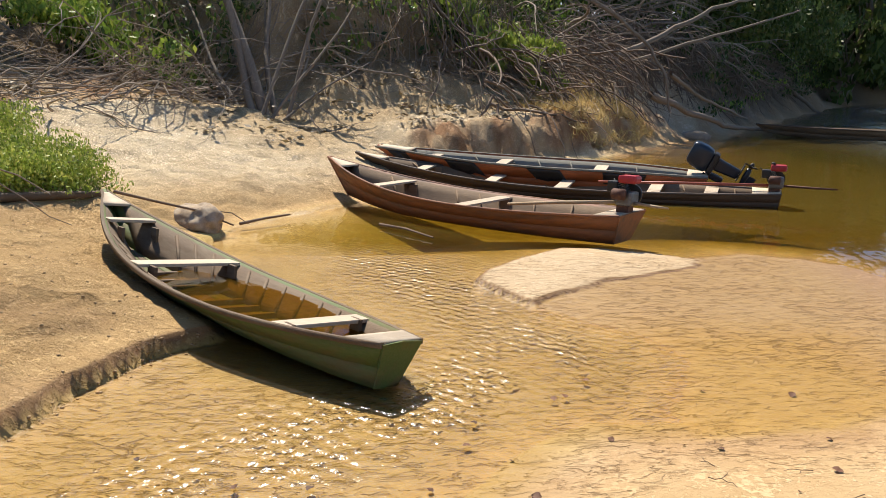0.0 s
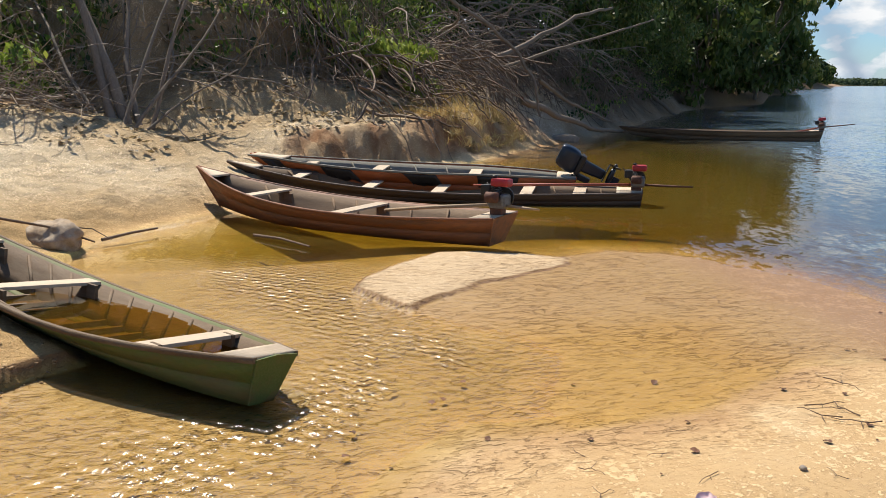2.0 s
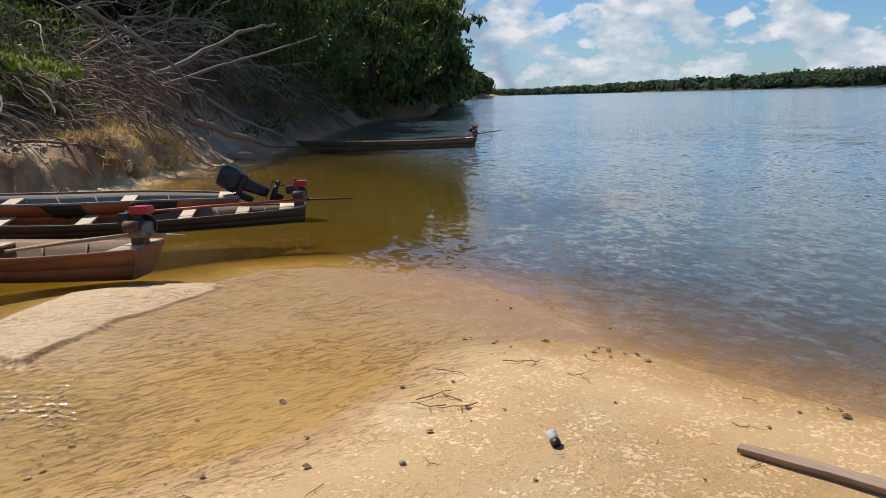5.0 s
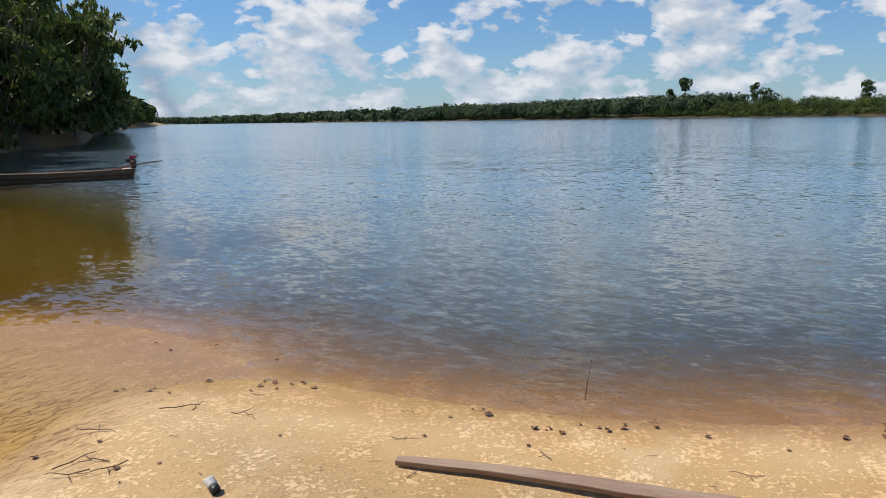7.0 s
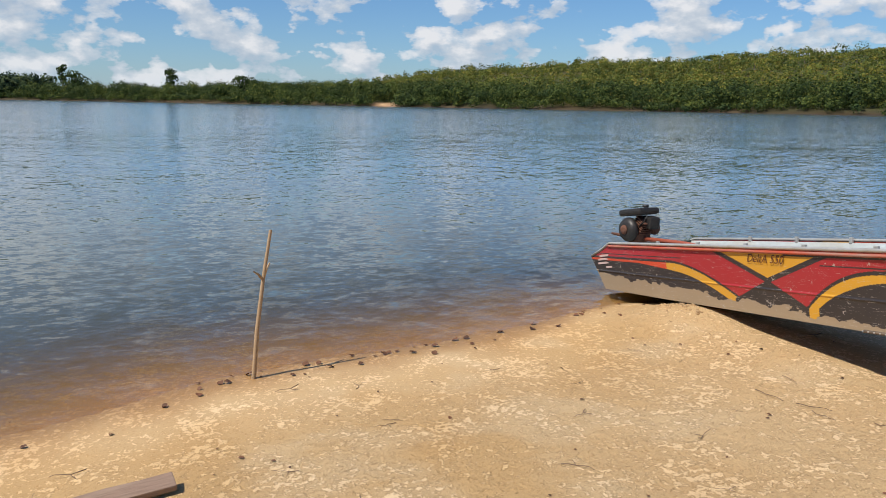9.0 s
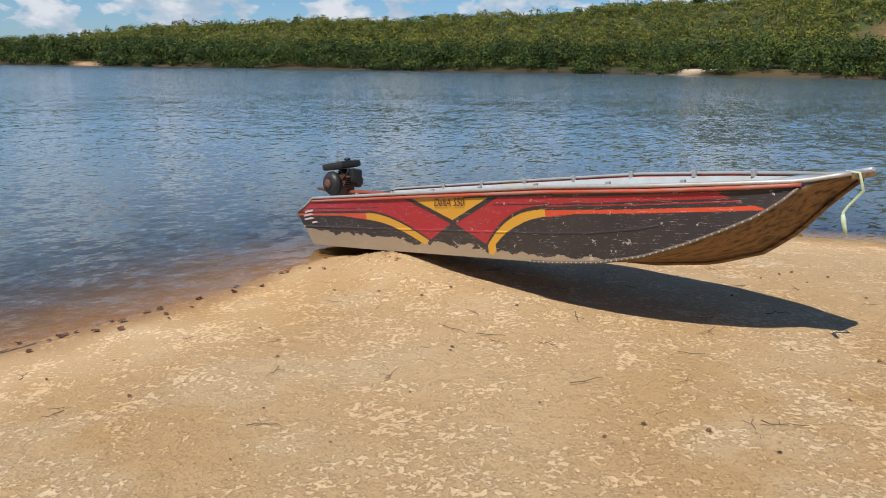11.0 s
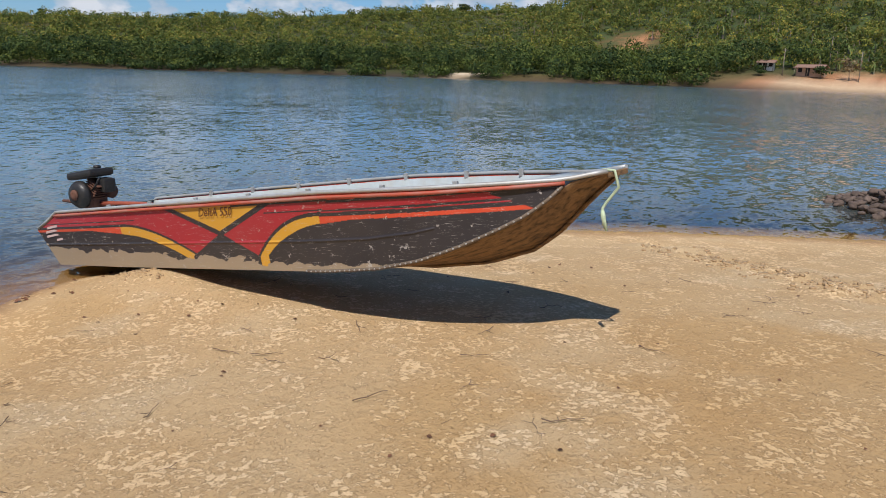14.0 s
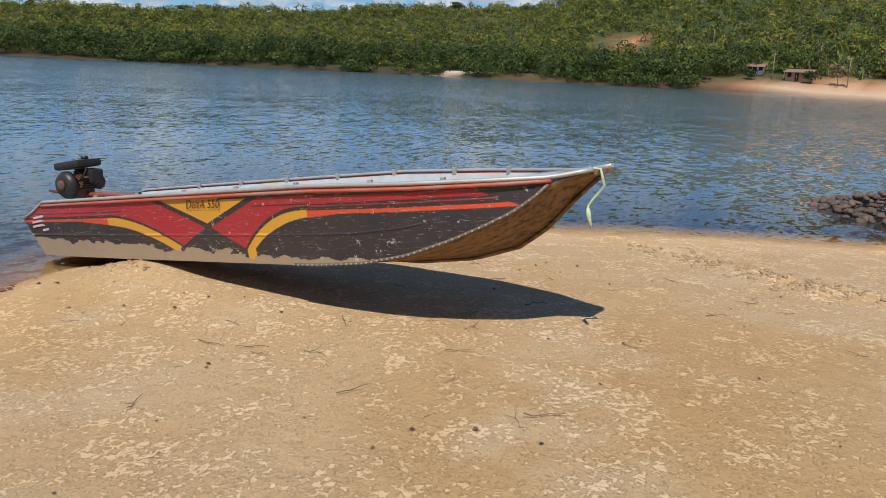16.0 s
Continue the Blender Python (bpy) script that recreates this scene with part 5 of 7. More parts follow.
def outboard(m):
    """An outboard motor, tilted up, with its leg pointing aft (-x)."""
    o = root("outboard_motor", m, "dark blue outboard motor, tilted up on the boat's stern", "boat engine", "boat engines")
    bm = bmesh.new()
    rings = [(0.00, 0.15, 0.12), (0.05, 0.20, 0.155), (0.16, 0.215, 0.165), (0.28, 0.205, 0.155), (0.355, 0.185, 0.14), (0.38, 0.15, 0.115)]
    loops = []
    for z, rx, ry in rings:
        loops.append([bm.verts.new((rx * math.copysign(abs(math.cos(a)) ** 0.42, math.cos(a)) - z * 0.1, ry * math.copysign(abs(math.sin(a)) ** 0.42, math.sin(a)), z)) for a in (2 * math.pi * k / 24 for k in range(24))])
    for a, b in zip(loops[:-1], loops[1:]):
        for k in range(24):
            bm.faces.new((a[k], a[(k + 1) % 24], b[(k + 1) % 24], b[k])).smooth = True
    bm.faces.new(loops[0][::-1])
    bm.faces.new(loops[-1])
    cowl = part("cowl", bm, COWL_BLUE, o, "glossy dark blue engine cowl")
    for i in range(6):
        part("decal", box((0.030, 0.004, 0.045), (-0.09 + i * 0.036, -0.166, 0.22), (0, 0, 0), 0.0), DECAL, cowl, "plain pale decal bar")
    part("lower_pan", box((0.36, 0.27, 0.10), (0, 0, -0.04), (0, 0, 0), 0.035, taper=(1.05, 1.05)), ENGINE_BLACK, o)
    part("leg", box((0.17, 0.10, 0.42), (-0.01, 0, -0.28), (0, 0, 0), 0.035, taper=(1.35, 1.3)), COWL_BLUE, o)
    part("anti_ventilation_plate", box((0.30, 0.16, 0.014), (-0.05, 0, -0.50), (0, 0, 0), 0.005), COWL_BLUE, o)
    part("gearcase", lathe([(0.01, -0.17), (0.04, -0.12), (0.05, 0), (0.045, 0.1), (0.035, 0.16)], (-0.02, 0, -0.60), (0, -90, 0), 16), COWL_BLUE, o)
    part("skeg", box((0.13, 0.012, 0.14), (0.0, 0, -0.70), (0, 0, 0), 0.004), COWL_BLUE, o)
    hub = part("propeller", lathe([(0.03, 0), (0.035, 0.05), (0.02, 0.09)], (-0.19, 0, -0.60), (0, -90, 0), 14), ENGINE_BLACK, o)
    for k in range(3):
        a = 2 * math.pi * k / 3 + 0.3
        part("blade", box((0.012, 0.07, 0.10), (-0.225, 0.07 * math.sin(a), -0.60 + 0.07 * math.cos(a)), (-math.degrees(a), 0, 25), 0.004), ENGINE_BLACK, hub)
    part("clamp_bracket", box((0.10, 0.17, 0.26), (0.20, 0, -0.18), (0, 0, 0), 0.02), ENGINE_BLACK, o)
    part("tiller", rod([(0.2, 0.02, 0.0), (0.34, 0.03, 0.03), (0.46, 0.03, 0.05)], [0.022, 0.02, 0.018], 8), ENGINE_BLACK, o, "black tiller grip")
    return o


outboard(on_boat(BACK_AT, back_hull, 0.0, 1.0, 0.20, (0, 0, 0)) @ pose(-0.02, 0, 0.02, 0, 66, 0))
# black patches along the orange boat
for s0, s1 in ((0.16, 0.28), (0.40, 0.50), (0.66, 0.76), (0.90, 0.97)):
    for side in (1, -1):
        cut = [s0 + (s1 - s0) * i / 8 for i in range(9)]
        wob = [0.05 * math.sin(i * 1.7 + s0 * 9) for i in range(9)]
        part("paint_patch", strip([back_hull.at(s, 0.93, side) + Vector((0, side * 0.010, 0)) for s in cut], [back_hull.at(s + w * 0.25, 0.30 + abs(w) * 4, side) + Vector((0, side * 0.012, 0)) for s, w in zip(cut, wob)], 0.003, lambda p: Vector((0, 1 if p.y > 0 else -1, 0)), rows=3), BLACK_PAINT, back_canoe, "black painted patch")

# ---- water in the green canoe ----
inv = GREEN_AT.inverted()
flat_z = (GREEN_AT @ Vector((2.0, 0, 0.105))).z
pool = []
for side in (1, -1):
    row = []
    for i in range(30):
        s = 0.09 + 0.67 * i / 29
        best = None
        for k in range(40):
            p = green_hull.at(s, k / 39, side) + Vector((0, -side * 0.036, 0))
            wz_here = (GREEN_AT @ p).z
            if wz_here <= flat_z:
                best = p
        if best is None:
            best = green_hull.at(s, 0.0, side) * 1.0
        row.append(best)
    pool.append(row)
verts, quads = [], []
for i in range(30):
    for p in (pool[0][i], pool[1][i]):
        q = GREEN_AT @ p
        verts.append(inv @ Vector((q.x, q.y, flat_z)))
for i in range(29):
    quads.append((2 * i, 2 * i + 1, 2 * i + 3, 2 * i + 2))
bilge = part_np("bilge_water", np.array([tuple(v) for v in verts]), np.array(quads), BILGE, green_canoe, "still brown water lying in the hull", smooth=False)

# ---- plants ----
def leaves(centres, per, spread, size, seed, lie=0.5, long=1.9):
    """Quads for leaves scattered round centres: verts and quads."""
    r = np.random.RandomState(seed)
    c = np.repeat(np.asarray(centres, float), per, 0)
    n = len(c)
    off = r.normal(size=(n, 3))
    off /= np.linalg.norm(off, axis=1)[:, None]
    c = c + off * (r.rand(n) ** 0.45)[:, None] * np.asarray(spread)
    a, t = r.rand(n) * 2 * np.pi, (r.rand(n) - 0.5) * np.pi * (1 - lie) * 2
    u = np.stack([np.cos(a) * np.cos(t), np.sin(a) * np.cos(t), np.sin(t)], 1)
    w = np.cross(u, r.normal(size=(n, 3)) * (1 - lie * 0.6) + np.array([0, 0, lie * 1.5]))
    w /= np.linalg.norm(w, axis=1)[:, None] + 1e-9
    s = size * (0.6 + 0.8 * r.rand(n))[:, None]
    u, w = u * s * long / 2, w * s / 2
    verts = np.stack([c - u, c - w * 0.9 + u * 0.1, c + u, c + w * 0.9 + u * 0.1], 1).reshape(-1, 3)
    return verts, np.arange(4 * n).reshape(-1, 4)


def tubes(paths, sides=4):
    """One mesh of many tubes; each path is (points, radii)."""
    vs, qs, base = [], [], 0
    ang = np.arange(sides) * 2 * np.pi / sides
    for pts, rad in paths:
        pts = np.asarray(pts, float)
        rad = np.asarray(rad, float) * np.ones(len(pts))
        d = np.gradient(pts, axis=0)
        d /= np.linalg.norm(d, axis=1)[:, None] + 1e-9
        ref = np.array([0.31, 0.17, 0.93]) if abs(d[0][2]) < 0.8 else np.array([0.95, 0.2, 0.1])
        u = np.cross(d, ref)
        u /= np.linalg.norm(u, axis=1)[:, None] + 1e-9
        w = np.cross(d, u)
        ring = pts[:, None] + (u[:, None] * np.cos(ang)[:, None] + w[:, None] * np.sin(ang)[:, None]) * rad[:, None, None]
        n = len(pts)
        vs.append(ring.reshape(-1, 3))
        idx = base + np.arange(n * sides).reshape(n, sides)
        nxt = np.roll(idx, -1, 1)
        qs.append(np.stack([idx[:-1], nxt[:-1], nxt[1:], idx[1:]], -1).reshape(-1, 4))
        base += n * sides
    return np.concatenate(vs), np.concatenate(qs)


def wander(r, start, aim, length, n=8, bend=0.3, sag=0.0):
    """A crooked line from start along aim."""
    p, d, out = np.array(start, float), np.array(aim, float), []
    d /= np.linalg.norm(d)
    for i in range(n):
        out.append(p.copy())
        d = d + r.normal(size=3) * bend * 0.45
        d[2] -= sag / n
        d /= np.linalg.norm(d)
        p = p + d * length / (n - 1)
    return np.array(out)


def bank_points(s, d):
    """Places at lengths s along the foot of the bank and d inland of it."""
    pts = np.array(BANK, float)
    seg = np.hypot(*np.diff(pts, axis=0).T)
    run = np.concatenate([[0], np.cumsum(seg)])
    s = np.asarray(s, float)
    x, y = np.interp(s, run, pts[:, 0]), np.interp(s, run, pts[:, 1])
    x2, y2 = np.interp(s + 2.0, run, pts[:, 0]), np.interp(s + 2.0, run, pts[:, 1])
    x1, y1 = np.interp(s - 2.0, run, pts[:, 0]), np.interp(s - 2.0, run, pts[:, 1])
    t = np.stack([x2 - x1, y2 - y1], -1)
    t /= np.linalg.norm(t, axis=-1)[..., None] + 1e-9
    return np.stack([x - t[..., 1] * d, y + t[..., 0] * d], -1)


BARK = material("grey_brown_bark", (0.24, 0.18, 0.125), 0.85, other=(0.13, 0.095, 0.065), grain=16, amount=0.7, stretch=(2, 2, 0.4), bump=0.6, dirt=(0.24, 0.20, 0.15), dirt_scale=1.5)
TWIG = material("dry_brown_twigs", (0.30, 0.225, 0.155), 0.85, other=(0.14, 0.10, 0.07), grain=10, amount=0.7, bump=0.3, dirt=(0.30, 0.24, 0.17), dirt_scale=0.8, dirt_amount=0.7)
ROOT = material("dark_bare_roots", (0.21, 0.145, 0.098), 0.85, other=(0.11, 0.075, 0.05), grain=12, amount=0.6, bump=0.4, dirt=(0.20, 0.15, 0.10), dirt_scale=1.0)
LEAF_BRIGHT = leaf_material("bright_green_leaves", [(0.10, 0.17, 0.025), (0.17, 0.27, 0.035), (0.26, 0.34, 0.05), (0.32, 0.34, 0.07)])
LEAF_DARK = leaf_material("deep_green_leaves", [(0.024, 0.046, 0.012), (0.048, 0.08, 0.018), (0.075, 0.11, 0.023), (0.115, 0.115, 0.035)])
LEAF_LIME = leaf_material("lime_green_leaves", [(0.16, 0.22, 0.035), (0.27, 0.35, 0.055), (0.39, 0.44, 0.08), (0.50, 0.48, 0.14)])
LEAF_MID = leaf_material("mid_green_leaves", [(0.042, 0.07, 0.015), (0.075, 0.115, 0.022), (0.12, 0.155, 0.032), (0.165, 0.155, 0.045)])
DEAD_BRANCH = material("bleached_dead_wood", (0.34, 0.27, 0.20), 0.9, other=(0.15, 0.11, 0.075), grain=14, amount=0.6, bump=0.4, dirt=(0.16, 0.12, 0.085), dirt_scale=0.7, dirt_amount=0.6)
LEAF_DRY = leaf_material("dry_leaves", [(0.10, 0.065, 0.03), (0.17, 0.12, 0.055), (0.25, 0.19, 0.09), (0.06, 0.045, 0.025)])
STRAW = leaf_material("straw", [(0.58, 0.40, 0.14), (0.66, 0.50, 0.22), (0.44, 0.29, 0.11)])




# ---- the far shore ----
def shore_points(s, d):
    """Places at lengths s along the far shore and d inland of it."""
    pts = np.array(SHORE, float)
    run = np.concatenate([[0], np.cumsum(np.hypot(*np.diff(pts, axis=0).T))])
    f = lambda v: np.stack([np.interp(v, run, pts[:, 0]), np.interp(v, run, pts[:, 1])], -1)  # noqa: E731
    t = f(s + 12) - f(s - 12)
    t /= np.linalg.norm(t, axis=-1)[..., None] + 1e-9
    return f(s) + np.stack([-t[..., 1], t[..., 0]], -1) * np.asarray(d)[..., None]


def crowns(r, base, tall, wide, per, size):
    """Leaf quads for many crowns at once: each a lobed shell of sprays that face outwards, with one tone."""
    n = len(base)
    out = r.normal(size=(n * per, 3))
    out[:, 2] = np.abs(out[:, 2]) * np.where(r.rand(n * per) < 0.72, 1, -1)
    out /= np.linalg.norm(out, axis=1)[:, None]
    t, w, ph = np.repeat(tall, per), np.repeat(wide, per), np.repeat(r.rand(n) * 6, per)
    lob = 1 + 0.22 * np.sin(out[:, 0] * 5 + ph) * np.cos(out[:, 1] * 5 - ph) + 0.12 * np.sin(out[:, 2] * 9 + ph * 2)
    deep = lob * (0.62 + 0.38 * r.rand(n * per) ** 0.5)
    c = np.repeat(base, per, 0) + np.stack([out[:, 0] * w * deep, out[:, 1] * w * deep, t * (0.54 + 0.46 * out[:, 2] * deep)], 1)
    face = out + r.normal(size=(n * per, 3)) * 0.30
    face /= np.linalg.norm(face, axis=1)[:, None]
    u = np.cross(face, r.normal(size=(n * per, 3)))
    u /= np.linalg.norm(u, axis=1)[:, None] + 1e-9
    k = np.cross(face, u)
    s = (np.repeat(size * np.ones(n), per) * (0.5 + r.rand(n * per)))[:, None]
    verts = np.stack([c - u * s * 0.8, c - k * s * 0.5, c + u * s * 0.8, c + k * s * 0.5], 1).reshape(-1, 3)
    return verts


def join(chunks):
    v = np.concatenate(chunks)
    return v, np.arange(len(v)).reshape(-1, 4)


def woods(name, chunks, mat, label, category, seed):
    """Many crowns as one mesh; chunks of (verts, quads in a crown), each crown with its tone."""
    r = np.random.RandomState(seed)
    tone = np.concatenate([np.repeat(r.rand(len(v) // (4 * per) + 1), 4 * per)[:len(v)] for v, per in chunks])
    v, q = join([v for v, _ in chunks])
    ob = tagged(part_np(name, v, q, mat, smooth=False), label, category, kind="stuff")
    point_values(ob.data, "tone", tone)
    return ob


LEAF_FAR = leaf_material("far_green_leaves", [(0.020, 0.042, 0.011), (0.036, 0.068, 0.016), (0.065, 0.105, 0.024), (0.11, 0.14, 0.032)], 0.8, True)
# Bluish leaf tones carry the haze of distance, put into the colour.
LEAF_HAZE = leaf_material("haze_tinted_leaves", [(0.030, 0.058, 0.034), (0.046, 0.080, 0.042), (0.065, 0.10, 0.048)], 0.9, True)
LEAF_HILL = leaf_material("sunlit_hill_leaves", [(0.065, 0.105, 0.022), (0.105, 0.145, 0.03), (0.155, 0.185, 0.04), (0.23, 0.205, 0.055)], 0.8, True)
LEAF_PALM = leaf_material("palm_fronds", [(0.05, 0.09, 0.02), (0.09, 0.135, 0.028), (0.14, 0.175, 0.04), (0.22, 0.21, 0.06)], 0.6)
PALE_TRUNK = material("pale_far_trunk", (0.25, 0.20, 0.15), 0.9, grain=2, bump=0.1)
rf = np.random.RandomState(11)
_, s_marks = along(SHORE, np.array([590.0, 430.0, 275.0, 165.0, 60.0]), np.array([355.0, 95.0, -55.0, -150.0, -182.0]))
S_A, S_B, S_C, S_D, S_E = s_marks


def stand(count, s0, s1, d0, d1, power=1.0):
    """Places for plants between two lengths along the far shore and two distances inland, clear of the landing and the bare cuts."""
    s, d = rf.uniform(s0, s1, count), d0 + (d1 - d0) * rf.rand(count) ** power
    p = shore_points(s, d)
    way = np.degrees(np.arctan2(p[:, 0] - 1, p[:, 1] + 1.4)) % 360
    keep = ~((way > 164.3) & (way < 190) & (d < 8 + 18 * np.clip((way - 165) / 4, 0, 1))) & (np.hypot(p[:, 0] - 93, p[:, 1] + 240) > 10)
    for a in (103.4, 137.7, 141.8, 146.7, 152.6):
        keep &= ~((np.abs(way - a) < 0.75) & (d < 9))
    p, d = p[keep], d[keep]
    return np.column_stack([p, heights(p[:, 0], p[:, 1])]), d


b, d = stand(1050, S_B - 40, S_E + 130, 2.0, 30, 1.1)
b2, d2 = stand(900, S_B - 40, S_E + 130, -1.0, 7)
woods("far_woods", [(crowns(rf, b, rf.uniform(4.5, 8.5, len(b)), rf.uniform(2.4, 4.8, len(b)), 250, 0.38), 250),
                    (crowns(rf, b2, rf.uniform(1.8, 4.2, len(b2)), rf.uniform(1.4, 2.8, len(b2)), 80, 0.36), 80)],
      LEAF_FAR, "dense dark green trees along the far river bank", "woods", 201)
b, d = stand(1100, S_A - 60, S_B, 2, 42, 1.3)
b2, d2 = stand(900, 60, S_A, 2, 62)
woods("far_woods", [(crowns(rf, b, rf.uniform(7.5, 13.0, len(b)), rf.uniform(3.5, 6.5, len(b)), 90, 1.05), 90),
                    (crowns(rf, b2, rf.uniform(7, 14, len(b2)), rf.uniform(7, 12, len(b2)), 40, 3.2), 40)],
      LEAF_HAZE, "line of trees far upriver, haze put into its blue-green leaf colour", "woods", 202)
# scrub, bushes and low trees on the hillside, in drifts with bare grass between
b, d = stand(18000, S_B - 60, S_E + 110, 16, 200)
x, y = rf.uniform(95, 290, 3200), rf.uniform(-340, -150, 3200)
inland = along(SHORE, x, y)[0]
x, y = x[(inland > 30) & (np.hypot(x - 93, y + 240) > 12)], y[(inland > 30) & (np.hypot(x - 93, y + 240) > 12)]
b = np.concatenate([b, np.column_stack([x, y, heights(x, y)])])
drift = vnoise(b[:, 0], b[:, 1], 0.03, 62, 3)
big = rf.rand(len(b)) < 0.05 + 0.22 * step(0.1, 0.5, drift) + 0.25 * step(S_D, S_E, along(SHORE, b[:, 0], b[:, 1])[1])
woods("hill_scrub", [(crowns(rf, b[~big], rf.uniform(0.9, 2.4, (~big).sum()), rf.uniform(0.8, 2.0, (~big).sum()), 26, 0.42), 26),
                     (crowns(rf, b[big], rf.uniform(2.8, 5.5, big.sum()), rf.uniform(1.6, 3.2, big.sum()), 80, 0.42), 80)],
      LEAF_HILL, "sunlit scrub and low trees on the far hillside", "scrub", 203)


def palm_fronds(r, top, length, count=13):
    """Drooping fronds from one top, as strips of quads."""
    out = []
    for k in range(count):
        a, lift = r.rand() * 6.283, r.uniform(0.2, 1.2)
        dirn = np.array([math.cos(a), math.sin(a), 0])
        pts = [np.array(top) + dirn * length * t * (1 - 0.25 * t) + np.array([0, 0, length * (lift * t - 1.1 * t * t)]) for t in np.linspace(0, 1, 4)]
        sidew = np.array([-math.sin(a), math.cos(a), 0.0])
        for i in range(3):
            w0, w1 = 0.10 * length * (1 - i / 4), 0.10 * length * (1 - (i + 1) / 3.2)
            out += [pts[i] - sidew * w0, pts[i] + sidew * w0, pts[i + 1] + sidew * w1, pts[i + 1] - sidew * w1]
    return out


fr, tr = [], []
for i in range(2600):
    s0, d0 = rf.uniform(S_C - 40, S_E + 120), rf.uniform(24, 210)
    if s0 < S_E - 60 and rf.rand() < 0.7:
        continue
    x, y = shore_points(np.array([s0]), np.array([d0]))[0]
    if vnoise(np.array([x]), np.array([y]), 0.03, 63, 2)[0] < -0.15:
        continue
    z = height(x, y)
    h = rf.uniform(0.8, 3.6)
    fr += palm_fronds(rf, (x, y, z + h), rf.uniform(1.8, 3.2), 9)
    tr.append(([(x, y, z - 0.2), (x, y, z + h)], [0.16, 0.13]))
v, q = join([np.array(fr)])
tagged(part_np("hill_palms", v, q, LEAF_PALM, smooth=False), "low feathery palms scattered over the far hillside", "palms", kind="stuff")
v, q = tubes(tr, 5)
tagged(part_np("palm_trunks", v, q, PALE_TRUNK), "short trunks of the hillside palms", "palms", kind="stuff")


def far_tree(x, y, tall, wide, shape, label, mat=None, per=260, size=1.0, bare=0.35):
    """A single tree that stands out on the far shore."""
    z = height(x, y)
    ob = root("tree", pose(x, y, z), label, "tree", "tall trees on the far shore")
    v, q = tubes([([(0, 0, -0.5), (0.3, 0, tall * 0.45), (0, 0, tall * 0.9)], [tall * 0.022, tall * 0.018, tall * 0.01])], 6)
    part_np("trunk", v, q, PALE_TRUNK, ob)
    if shape == "palm":
        v, q = join([np.array(palm_fronds(rf, (0, 0, tall), wide, 16))])
    else:
        lumps = []
        for k in range(7):
            a = rf.rand() * 6.283
            o = wide * 0.6 * rf.rand()
            lumps.append(np.array([[math.cos(a) * o, math.sin(a) * o, tall * bare + (1 - bare) * tall * rf.rand() * 0.75]]))
        v, q = join([crowns(rf, b0, np.array([tall * (1 - bare) * 0.5]), np.array([wide * 0.6]), per // 7, size) for b0 in lumps])
    point_values(part_np("crown", v, q, mat or LEAF_FAR, ob, smooth=False).data, "tone", np.full(len(v), 0.25))
    return ob


def at_bearing(t_deg, dist):
    return 1.0 + math.sin(radians(t_deg)) * dist, -1.0 + math.cos(radians(t_deg)) * dist


for way, dist, tall, wide, shape, label, per, leaf, bare in (
        (76.55, 462, 19.5, 4.4, "round", "tall flat-topped tree above the far woods", 560, 1.0, 0.55),
        (75.6, 470, 13.5, 2.8, "round", "small rounded tree above the far woods", 260, 0.9, 0.3),
        (81.2, 430, 14.5, 2.4, "round", "narrow tree above the far woods", 240, 0.9, 0.3),
        (82.0, 425, 11.0, 7.0, "round", "broad dense tree above the far woods", 700, 0.7, 0.15),
        (88.1, 372, 12.0, 3.6, "round", "rounded tree above the far woods", 420, 0.7, 0.25),
        (93.2, 330, 9.5, 6.5, "round", "broad dense tree above the far woods", 700, 0.6, 0.15)):
    x, y = at_bearing(way, dist)
    far_tree(x, y, tall, wide, shape, label, None, per, leaf, bare)
x, y = at_bearing(173.6, 203)
far_tree(x, y, 4.6, 3.6, "round", "bare brown spreading tree beside the landing", LEAF_DRY, 300, 0.4, 0.3)
x, y = at_bearing(171.9, 204)
far_tree(x, y, 2.6, 2.4, "round", "dark green bush beside the ochre house", None, 260, 0.35, 0.1)
x, y = at_bearing(168.0, 203)
far_tree(x, y, 2.4, 2.2, "round", "dark green bush beside the whitewashed house", None, 260, 0.35, 0.1)
for way, dist, tall, wide, shape, label in (
        (131.7, 362, 5.5, 2.4, "palm", "lone tall palm on the hill's crest"),
        (124.4, 366, 4.0, 2.2, "palm", "small palm on the hill's crest"),
        (127.3, 360, 3.6, 3.8, "round", "broad dark spreading tree on the hill's crest"),
        (117.8, 370, 3.8, 2.0, "round", "small rounded tree on the hill's crest"),
        (147.0, 345, 4.2, 3.8, "round", "broad dark spreading tree on the hill's crest")):
    x, y = at_bearing(way, dist)
    far_tree(x, y, tall, wide, shape, label, LEAF_FAR, 420, 0.5, 0.3)


